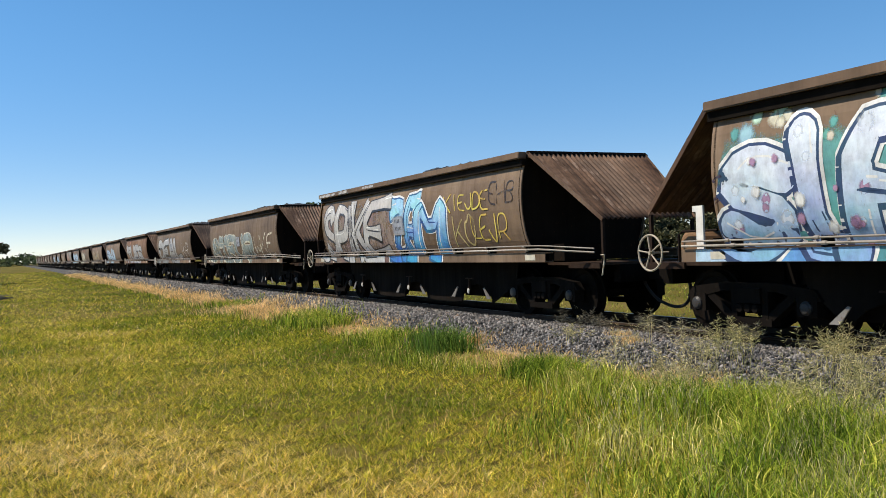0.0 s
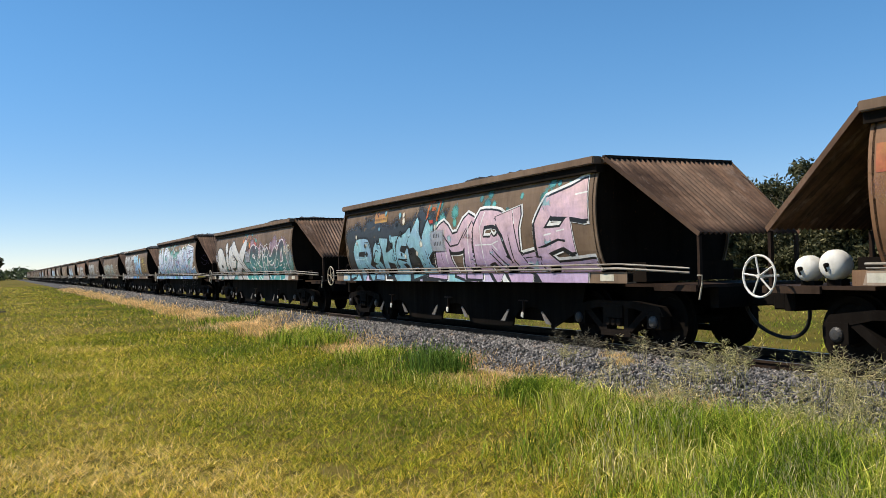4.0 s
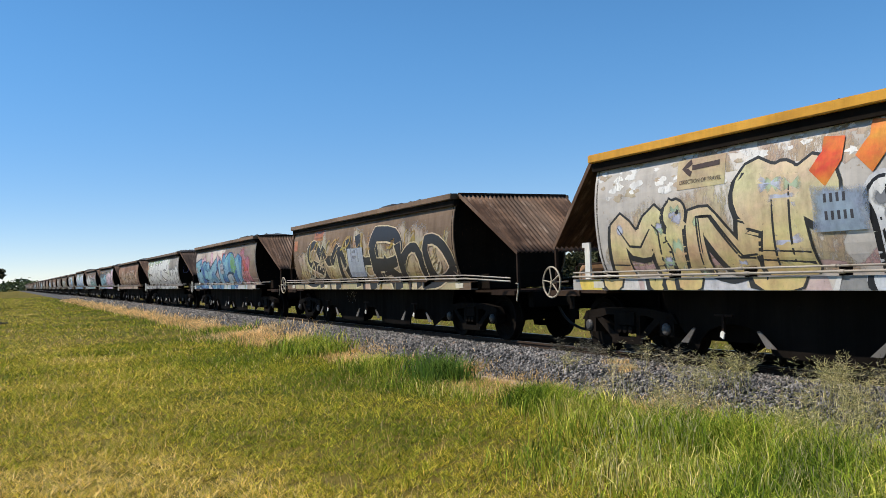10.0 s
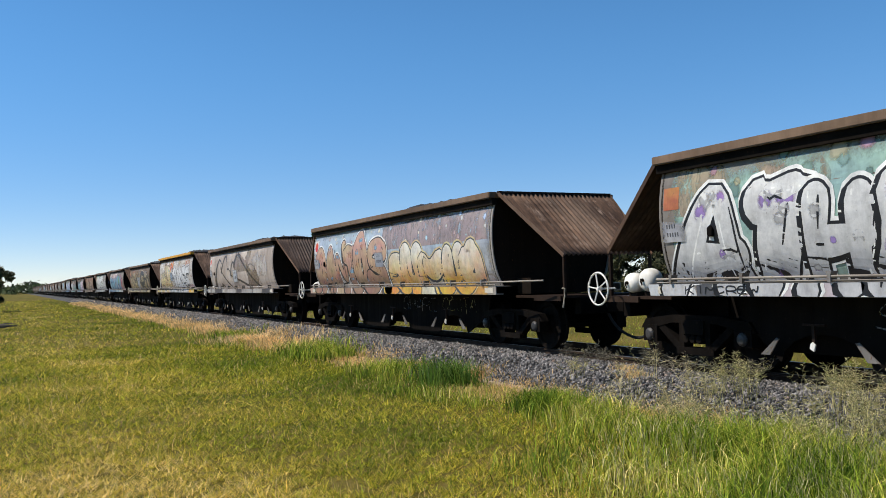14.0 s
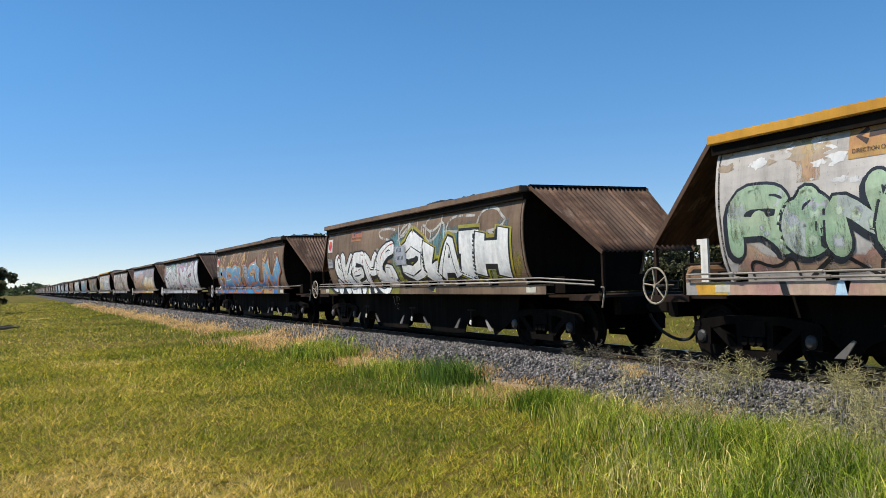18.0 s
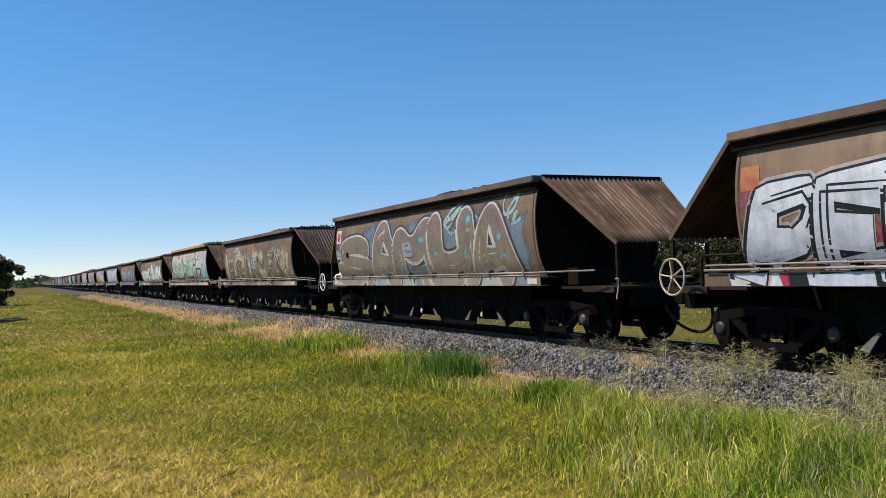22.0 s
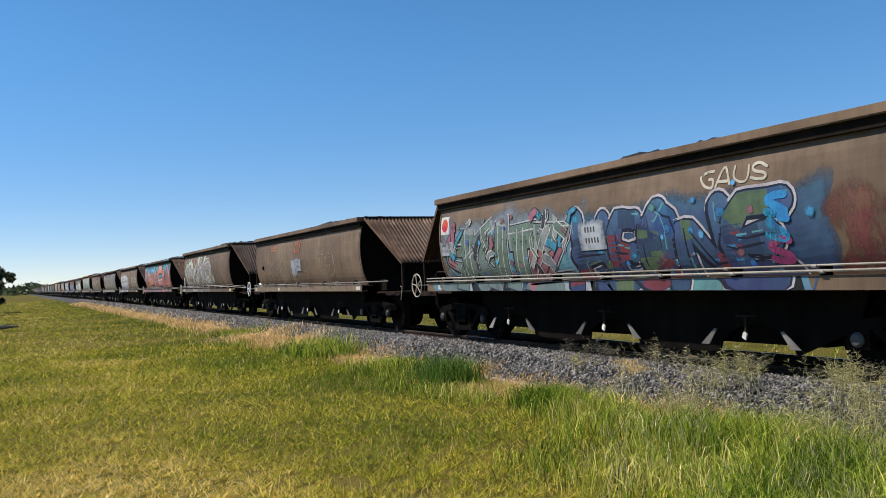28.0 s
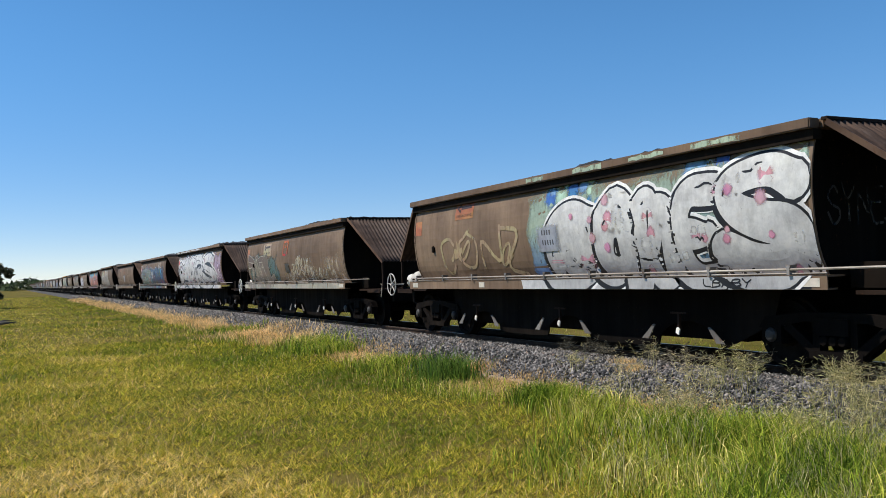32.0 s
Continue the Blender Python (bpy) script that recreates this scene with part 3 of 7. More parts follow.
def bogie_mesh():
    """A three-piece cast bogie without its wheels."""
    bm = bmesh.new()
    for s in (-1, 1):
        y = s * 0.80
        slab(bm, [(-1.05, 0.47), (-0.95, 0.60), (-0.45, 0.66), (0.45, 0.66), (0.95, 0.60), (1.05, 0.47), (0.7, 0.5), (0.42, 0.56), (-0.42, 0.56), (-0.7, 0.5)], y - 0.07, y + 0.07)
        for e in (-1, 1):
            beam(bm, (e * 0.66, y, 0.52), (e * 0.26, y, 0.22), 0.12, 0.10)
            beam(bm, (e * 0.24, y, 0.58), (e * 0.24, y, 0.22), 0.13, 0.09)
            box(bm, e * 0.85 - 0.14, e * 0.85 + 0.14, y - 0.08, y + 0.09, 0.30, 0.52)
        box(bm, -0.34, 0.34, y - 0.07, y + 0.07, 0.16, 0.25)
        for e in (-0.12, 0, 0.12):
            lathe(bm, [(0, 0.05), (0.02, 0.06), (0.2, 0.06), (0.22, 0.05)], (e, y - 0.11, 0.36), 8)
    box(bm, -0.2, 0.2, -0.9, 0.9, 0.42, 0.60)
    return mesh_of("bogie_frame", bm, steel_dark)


WHEEL_ME, BOGIE_ME = wheelset_mesh(), bogie_mesh()
bm = bmesh.new()
lathe(bm, [(-0.86, 0.085), (-0.90, 0.08), (-0.92, 0.055), (-0.925, 0.02)], (0, 0, 0), 14)
HUB_ME = mesh_of("axle_cap", bm, hub_steel)
AXLES = (-0.67, 1.03, 9.13, 10.83)


def hopper_wagon(kind):
    """kind 'pipes': twin pipes along a long sill; 'tall': the same with a white step bracket and a brake drum; 'tanks': one thin rail on brackets, and two air tanks on the platform."""
    pipes, tall = kind != "tanks", kind == "tall"
    w = new("hopper_wagon")
    for s in (-1, 1):
        part("side_sheet", side_sheet(s), steel_brown, w, smooth=False)
        bm = bmesh.new()
        y0, y1 = sorted((s * HALF, s * (HALF - 0.16)))
        box(bm, 0, LEN, y0, y1, TOP - 0.108, TOP)
        bmesh.ops.bevel(bm, geom=bm.edges[:], offset=0.012, segments=2, affect="EDGES")
        part("top_rail", bm, rim_brown, w)
        # added strip below the rail; its black stands in for the rim's shadow
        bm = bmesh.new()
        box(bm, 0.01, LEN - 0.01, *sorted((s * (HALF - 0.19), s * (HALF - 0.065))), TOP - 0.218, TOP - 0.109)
        part("rim_lip", bm, steel_end, w, "black strip in place of the shade under the top rail")
        bm = bmesh.new()
        reach = 0.68 if pipes else 0.14
        y0, y1 = sorted((s * 1.31, s * 1.16))
        ring = [(1.16, 0), (1.31, 0), (1.31, 0.15), (1.16, 0.15), (1.16, 0.132), (1.296, 0.132), (1.296, 0.018), (1.16, 0.018)]
        va = [bm.verts.new((-0.45 if pipes else -0.12, s * y, SILL + z)) for y, z in ring]
        vb = [bm.verts.new((LEN + reach, s * y, SILL + z)) for y, z in ring]
        bm.faces.new(va), bm.faces.new(vb[::-1])
        for i in range(8):
            bm.faces.new((va[i], vb[i], vb[(i + 1) % 8], va[(i + 1) % 8]))
        box(bm, -0.08, LEN + 0.08, *sorted((s * 0.98, s * 1.159)), SILL + 0.130, SILL + 0.148)
        part("sill", bm, steel_brown, w)
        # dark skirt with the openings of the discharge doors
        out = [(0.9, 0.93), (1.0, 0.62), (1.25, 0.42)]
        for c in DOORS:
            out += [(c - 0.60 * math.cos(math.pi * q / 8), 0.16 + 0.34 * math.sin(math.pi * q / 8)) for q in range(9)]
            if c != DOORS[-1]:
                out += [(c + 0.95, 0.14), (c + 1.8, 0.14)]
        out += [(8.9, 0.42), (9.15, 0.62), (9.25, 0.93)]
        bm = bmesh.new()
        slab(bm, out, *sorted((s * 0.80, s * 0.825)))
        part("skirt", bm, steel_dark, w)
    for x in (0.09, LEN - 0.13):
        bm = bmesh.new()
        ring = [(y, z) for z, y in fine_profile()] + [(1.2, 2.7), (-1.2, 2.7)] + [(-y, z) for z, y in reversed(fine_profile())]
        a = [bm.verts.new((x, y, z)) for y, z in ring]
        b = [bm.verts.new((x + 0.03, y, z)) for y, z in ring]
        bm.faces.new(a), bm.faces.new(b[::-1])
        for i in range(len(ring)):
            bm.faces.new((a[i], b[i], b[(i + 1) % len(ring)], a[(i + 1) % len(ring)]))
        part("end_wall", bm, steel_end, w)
    for e, x in ((-1, 0), (1, LEN)):
        bm = bmesh.new()
        box(bm, *sorted((x - e * 0.15, x + e * 0.03)), -1.14, 1.14, TOP - 0.10, TOP - 0.005)
        part("end_rail", bm, rim_brown, w)
        part("end_hood", corrugated(x + e * 0.075, TOP - 0.030, x + e * HOOD_X, HOOD_Z), hood_sheet, w, "sloping corrugated steel sheet over the end platform", True)
        bm = bmesh.new()
        box(bm, *sorted((x + e * 0.031, x + e * 0.105)), -HOOD_TOP - 0.01, HOOD_TOP + 0.01, TOP - 0.03, TOP + 0.004)
        part("hood_ridge", bm, steel_step, w, "dark flashing along the top of the hood")
        for s in (-1, 1):
            bm = bmesh.new()
            beam(bm, (x + e * 0.09, s * (HOOD_TOP + 0.006), TOP - 0.048), (x + e * HOOD_X, s * (HOOD_LOW + 0.006), HOOD_Z - 0.012), 0.014, 0.062)
            part("hood_edge", bm, hood_angle, w, "rusty angle iron along the edge of the hood")
            bm = bmesh.new()
            beam(bm, (x + e * 1.55, s * 0.85, HOOD_Z - 0.03), (x + e * 1.55, s * 0.85, 0.90), 0.045, 0.045)
            part("hood_post", bm, steel_step, w)
            if e < 0:
                continue
            bm = bmesh.new()
            tube(bm, [(x + e * 1.58, s * 0.92, 1.02), (x + e * 1.68, s * 0.94, 1.02), (x + e * 1.67, s * 0.94, 0.90), (x + e * 1.62, s * 0.94, 0.72)], 0.012, 6)
            part("hand_grip", bm, cream_paint, w)
        bm = bmesh.new()
        box(bm, *sorted((x + e * 0.16, x + e * 1.60)), -0.93, 0.93, 0.865, 0.905)
        for q in (-1, 1):
            box(bm, *sorted((x + e * 0.80, x + e * 1.59)), *sorted((q * 0.931, q * 0.965)), 0.82, 0.90)
        part("end_platform", bm, steel_step, w)
        bm = bmesh.new()
        box(bm, *sorted((x + e * 1.45, x + e * 1.60)), -0.6, 0.6, 0.60, 0.864)
        box(bm, *sorted((x - e * 0.1, x + e * 1.45)), -0.2, 0.2, 0.60, 0.864)
        part("headstock", bm, steel_dark, w)
        bm = bmesh.new()
        box(bm, *sorted((x + e * 1.60, x + e * 2.04)), -0.09, 0.09, 0.62, 0.80)
        box(bm, *sorted((x + e * 2.0, x + e * 2.19)), *sorted((e * 0.01, e * 0.15)), 0.58, 0.84)
        bmesh.ops.bevel(bm, geom=bm.edges[:], offset=0.015, segments=1, affect="EDGES")
        part("coupler", bm, steel_dark, w)
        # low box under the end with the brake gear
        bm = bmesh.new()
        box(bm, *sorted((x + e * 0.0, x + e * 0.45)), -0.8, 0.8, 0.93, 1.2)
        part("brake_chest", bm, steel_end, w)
    bm = bmesh.new()
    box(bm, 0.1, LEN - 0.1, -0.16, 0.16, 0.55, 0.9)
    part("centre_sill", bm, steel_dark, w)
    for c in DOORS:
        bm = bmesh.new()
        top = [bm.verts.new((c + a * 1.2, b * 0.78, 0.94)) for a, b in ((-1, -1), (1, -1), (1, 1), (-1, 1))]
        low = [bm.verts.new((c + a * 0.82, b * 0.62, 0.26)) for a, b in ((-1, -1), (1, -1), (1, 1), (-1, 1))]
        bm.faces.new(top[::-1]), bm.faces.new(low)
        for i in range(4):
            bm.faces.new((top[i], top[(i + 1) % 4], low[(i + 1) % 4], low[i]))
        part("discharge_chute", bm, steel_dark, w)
        bm = bmesh.new()
        box(bm, c - 0.018, c + 0.018, -0.99, -0.955, 0.40, 0.62)
        box(bm, c - 0.15, c + 0.15, -0.985, -0.957, 0.60, 0.622)
        lever = part("door_lever", bm, steel_step, w)
        bm = bmesh.new()
        slab(bm, [(c - 0.035, 0.36), (c + 0.02, 0.33), (c + 0.04, 0.40), (c, 0.43), (c - 0.02, 0.41)], -1.01, -0.991)
        part("lever_tip", bm, white_paint, lever, "white-painted lever tip")
        for e in (-1, 1):
            bm = bmesh.new()
            slab(bm, [(c + e * 0.50, 0.44), (c + e * 0.54, 0.45), (c + e * 0.78, 0.25), (c + e * 0.64, 0.25)], -0.96, -0.945)
            part("door_plate", bm, door_steel, w)
    for k in (0, 1):
        f = part("bogie_frame", BOGIE_ME, None, w)
        f.location = (AXLES[2 * k] / 2 + AXLES[2 * k + 1] / 2, 0, 0)
    for x in AXLES:
        s = part("wheelset", WHEEL_ME, None, w)
        s.location = (x, 0, 0.395)
        part("axle_cap", HUB_ME, None, s)
        part("axle_cap", HUB_ME, None, s).rotation_euler = (0, 0, math.pi)
    # load of coal, heaped over the rim
    rnd = np.random.default_rng(5)
    xs, ys = np.linspace(0.14, LEN - 0.14, 110), np.linspace(-1.13, 1.13, 21)
    gx, gy = np.meshgrid(xs, ys, indexing="ij")
    gz = TOP - 0.15 + 0.345 * np.clip(1 - (gy / 1.15) ** 2, 0, 1) * np.clip(np.minimum(gx, LEN - gx) / 1.6, 0, 1) * (0.9 + 0.14 * np.sin(gx * 1.3 + 0.7) + 0.08 * np.sin(gx * 4.1)) + rnd.normal(0, 0.028, gx.shape)
    i = np.arange(gx.size).reshape(gx.shape)
    f = np.stack([i[:-1, :-1], i[1:, :-1], i[1:, 1:], i[:-1, 1:]], -1).reshape(-1, 4)
    part("coal_load", mesh_raw("coal_load", np.stack([gx, gy, gz], -1).reshape(-1, 3), f, coal_mat), None, w, "black coal heaped to the rim")
    # rails along the side
    ends = (-0.4, LEN + 1.5)
    if pipes:
        for z, y, r, q in ((1.172, -1.335, 0.012, 0), (1.115, -1.345, 0.015, 1)):
            bm = bmesh.new()
            tube(bm, [(ends[0], y, z), (3, y, z), (LEN + 0.55, y, z + 0.01), (LEN + 0.85, y + 0.02, z - 0.005), (ends[1], -0.98, z - 0.06)], r, 7)
            for i in range(9):
                x = 0.35 + i * 1.24 + q * 0.1
                lathe(bm, [(-0.03, r + 0.008), (0.03, r + 0.008)], (x, y, z), 8, "x")
            part("side_pipe", bm, bare_pipe, w, "worn steel pipe with clamps")
        for i in range(9):
            bm = bmesh.new()
            x = 0.42 + i * 1.24
            box(bm, x - 0.012, x + 0.012, -1.34, -1.17, SILL + 0.15, 1.19)
            part("pipe_bracket", bm, steel_dark, w)
        bm = bmesh.new()
        tube(bm, [(-1.0, -0.86, 0.9), (-1.0, -0.86, 1.26), (-0.92, -0.86, 1.30), (-0.3, -0.86, 1.30)], 0.018, 6)
        part("brake_pipe", bm, steel_step, w)
        bm = bmesh.new()
        r = 0.20 if tall else 0.12
        lathe(bm, [(-0.14, 0.02), (-0.135, r * 0.8), (-0.12, r), (0.3, r), (0.32, 0.04)], (-0.86, -0.66, 0.915 + r), 20)
        part("brake_cylinder", bm, cream_brown if tall else steel_step, w)
        if tall:
            bm = bmesh.new()
            slab(bm, [(-0.30, 1.08), (-0.18, 1.08), (-0.18, 1.60), (-0.36, 1.60), (-0.36, 1.53), (-0.30, 1.53)], -1.20, -1.17)
            part("step_bracket", bm, white_paint, w, "white-painted upright step bracket")
    else:
        bm = bmesh.new()
        tube(bm, [(0.05, -1.335, 1.135), (5, -1.335, 1.135), (LEN + 0.1, -1.335, 1.14), (LEN + 1.4, -1.15, 1.15)], 0.014, 7)
        tube(bm, [(0.05, -1.32, 1.095), (LEN + 0.15, -1.32, 1.095)], 0.010, 6)
        part("side_pipe", bm, bare_pipe, w, "thin grab rail on small brackets")
        for i in range(9):
            x = 0.32 + i * 1.19
            bm = bmesh.new()
            slab(bm, [(x - 0.02, 1.08), (x + 0.02, 1.08), (x + 0.02, 1.15), (x + 0.035, 1.19), (x - 0.035, 1.19), (x - 0.02, 1.15)], -1.352, -1.25)
            part("rail_bracket", bm, door_steel, w)
        bm = bmesh.new()
        slab(bm, [(0.92, 1.64), (1.0, 1.63), (1.01, 1.72), (0.97, 1.77), (0.92, 1.74)], -1.285, -1.235)
        bmesh.ops.bevel(bm, geom=bm.edges[:], offset=0.01, segments=1, affect="EDGES")
        part("side_latch", bm, steel_dark, w, "black side latch")
        for x, r, z in ((-0.71, 0.162, 1.125), (-1.05, 0.142, 1.09)):
            bm = bmesh.new()
            lathe(bm, [(-0.935, 0.01), (-0.932, r * 0.35), (-0.918, r * 0.65), (-0.895, r * 0.86), (-0.86, r * 0.97), (-0.83, r), (-0.76, r), (-0.70, r * 0.85), (-0.69, 0.02)], (x, -0.01, z), 24)
            t = part("air_tank", bm, white_paint, w, "white domed air tank", True)
            bm = bmesh.new()
            lathe(bm, [(-0.975, 0.010), (-0.97, 0.022), (-0.92, 0.026)], (x, -0.01, z), 10)
            beam(bm, (x + 0.0, -0.985, z - 0.01), (x + 0.02, -0.975, z - 0.07), 0.014, 0.016)
            part("tank_fitting", bm, steel_end, t)
            bm = bmesh.new()
            box(bm, x - 0.09, x + 0.09, -0.85, -0.72, 0.905, z - r * 0.94)
            part("tank_cradle", bm, steel_end, t)
    # handwheel of the brake
    bm = bmesh.new()
    c, r = Vector((-1.12, -1.24, 1.04) if pipes else (-1.42, -1.18, 1.015)), 0.232
    tube(bm, [c + Vector((r * math.cos(t), 0, r * math.sin(t))) for t in [2 * math.pi * k / 28 for k in range(28)]], 0.014, 6, True)
    for k in range(5):
        t = 0.5 + 2 * math.pi * k / 5
        tube(bm, [c, c + Vector((r * math.cos(t), 0, r * math.sin(t)))], 0.011, 6)
    lathe(bm, [(-0.02, 0.012), (-0.02, 0.026), (0.06, 0.026), (0.08, 0.013), (0.3, 0.013)], c, 10)
    part("handwheel", bm, white_paint if not pipes else cream_paint, w, "five-spoked brake handwheel")
    # brake hose between the wagons
    bm = bmesh.new()
    pts = [(-1.62, -0.2, 0.74), (-1.76, 0.0, 0.50), (-1.95, 0.12, 0.30), (-2.2, 0.2, 0.205), (-2.45, 0.2, 0.205), (-2.68, 0.12, 0.32), (-2.76, 0.0, 0.52), (-2.72, -0.1, 0.74)]
    hang = [(p[0], p[2]) for p in pts]
    smooth_hang, smooth_y = chaikin(hang, 2), [q[1] for q in chaikin([(p[0], p[1]) for p in pts], 2)]
    tube(bm, [(a, y, b) for (a, b), y in zip(smooth_hang, smooth_y)], 0.024, 8)
    part("brake_hose", bm, rubber, w)
    return w

# ---- spray-painted lettering ----
# strokes of each letter on a ten by ten grid (a is 10), strokes parted by /
STROKES = dict(
    A="00 4a 6a a0/23 83", B="00 0a 8a a8 75 05/75 a3 80 00", C="98 6a 18 04 11 50 93", D="00 0a 6a a7 a3 60 00", E="aa 0a 00 a0/05 75",
    F="00 0a aa/05 75", G="aa 5a 17 04 22 60 a0 a4 64", H="00 0a/a0 aa/05 a5", I="50 5a", J="9a 93 70 30 03", K="00 0a/aa 04/35 a0", L="0a 00 a0",
    M="00 0a 54 aa a0", N="00 0a a0 aa", O="5a 28 08 02 50 a2 a8 5a", P="00 0a 8a a8 a6 84 04", Q="5a 08 02 50 a2 a8 5a/63 a0", R="00 0a 8a a8 a6 84 04/54 a0",
    S="98 6a 19 16 55 94 91 40 02", T="0a aa/5a 50", U="0a 03 30 70 a3 aa", V="0a 50 aa", W="0a 20 56 80 aa", X="0a a0/00 aa", Y="0a 55 aa/55 50", Z="0a aa 00 a0",
    a="97 5a 08 02 50 93/9a 91 a0", c="98 5a 08 02 50 91", d="9a 90/96 46 04 02 40 93", e="05 95 98 5a 08 02 40 91", i="50 56/49 59", l="4a 42 70", m="00 0a/06 2a 48 50/56 7a 99 a0", n="00 0a/06 4a 99 a0",
    o="5a 08 02 50 a2 a8 5a", r="00 0a/06 4a a8", s="99 5a 18 26 74 91 50 01", t="4a 43 60 90/17 87", u="0a 03 40 83/9a 90")
paints = {}


def paint(low, high=None, wear=0.0, misty=False):
    key = (low, high, wear, misty)
    if key not in paints:
        paints[key] = spray("spray_paint", low, high or low, wear, misty=misty)
    return paints[key]


def chaikin(pts, times):
    for _ in range(times):
        out = [pts[0]]
        for a, b in zip(pts, pts[1:]):
            out += [(a[0] * 0.75 + b[0] * 0.25, a[1] * 0.75 + b[1] * 0.25), (a[0] * 0.25 + b[0] * 0.75, a[1] * 0.25 + b[1] * 0.75)]
        pts = out + [pts[-1]]
    return pts


def on_side(x, z, lift):
    """A place on the wagon's near side, lifted off the steel; below it, on the face of the sill."""
    z = min(max(z, 1.085), 2.63)
    y = (side_y(z - 0.06) + side_y(z) + side_y(z + 0.06)) / 3
    return (min(max(x, 0.06), LEN - 0.06), -y - lift, z)


def on_sill(x, z, lift):
    return (x, -1.3125 - lift, min(max(z, SILL + 0.004), SILL + 0.146))


def ribbon(bm, pts, half, lift, slot, caps=True, place=on_side):
    """A painted stroke along pts (x, z); half is its half width, or one for each point."""
    wide = half if isinstance(half, list) else [half] * len(pts)
    dense = [(*pts[0], wide[0])]
    for (ax, az), (bx, bz), ha, hb in zip(pts, pts[1:], wide, wide[1:]):
        n = max(1, int(math.hypot(bx - ax, bz - az) / 0.07))
        dense += [(ax + (bx - ax) * i / n, az + (bz - az) * i / n, ha + (hb - ha) * i / n) for i in range(1, n + 1)]
    n = len(dense)
    if n < 2:
        return
    way = []
    for i in range(n):
        a, b = dense[max(i - 1, 0)], dense[min(i + 1, n - 1)]
        d = math.hypot(b[0] - a[0], b[1] - a[1]) or 1
        way.append(((b[0] - a[0]) / d, (b[1] - a[1]) / d))
    rows = [(dense[i][:2], way[i], dense[i][2]) for i in range(n)]
    if caps:
        extra = [(1.0, 0.15), (0.87, 0.5), (0.5, 0.87)] if caps is True else [(caps, 1.0)]
        (x, z, h), (dx, dz) = dense[0], way[0]
        head = [((x - dx * h * a, z - dz * h * a), way[0], h * b) for a, b in extra]
        (x, z, h), (dx, dz) = dense[-1], way[-1]
        tail = [((x + dx * h * a, z + dz * h * a), way[-1], h * b) for a, b in reversed(extra)]
        rows = head + rows + tail
    floor, roof = (1.09, 9.0) if place is on_side else (SILL + 0.004, SILL + 0.146) if place is on_sill else (-9.0, 9.0)
    prev = None
    cross = (-1, -0.67, -0.33, 0, 0.33, 0.67, 1) if max(wide) > 0.06 else (-1, 1)
    for (x, z), (dx, dz), h in rows:
        row = [(x - dz * h * c, z + dx * h * c) for c in cross]
        if prev:
            for i in range(len(cross) - 1):
                quad = (prev[i], row[i], row[i + 1], prev[i + 1])
                if max(q[1] for q in quad) <= floor or min(q[1] for q in quad) >= roof:
                    continue
                f = bm.faces.new([bm.verts.new(place(*q, lift)) for q in quad])
                f.material_index = slot
        prev = row


def stroke(both, pts, half, lift, slot, caps=True):
    """A stroke over the side that runs on over the face of the sill."""
    ribbon(both[0], pts, half, lift, slot, caps)
    if min(p[1] for p in pts) - (max(half) if isinstance(half, list) else half) < SILL + 0.14:
        ribbon(both[1], pts, half, lift * 0.5, slot, caps, on_sill)


def disc(bm, x, z, r, lift, slot, rnd, wob=0.12):
    soft = bm.verts.layers.float.get("soft") or bm.verts.layers.float.new("soft")
    c = bm.verts.new(on_side(x, z, lift))
    c[soft] = 1.0
    ring = [bm.verts.new(on_side(x + r * math.cos(t) * (1 + rnd.uniform(-wob, wob)), z + r * math.sin(t) * (1 + rnd.uniform(-wob, wob)), lift)) for t in [2 * math.pi * k / 14 for k in range(14)]]
    for k in range(14):
        f = bm.faces.new((c, ring[k], ring[(k + 1) % 14]))
        f.material_index = slot


def flip_out(bm):
    for f in bm.faces:
        f.normal_update()
        if f.normal.y > 0:
            f.normal_flip()


def painted(name, bm, mats, w, label=""):
    flip_out(bm)
    me = bpy.data.meshes.new(name)
    bm.to_mesh(me)
    bm.free()
    for m in mats:
        me.materials.append(m)
    return part(name, me, None, w, label)


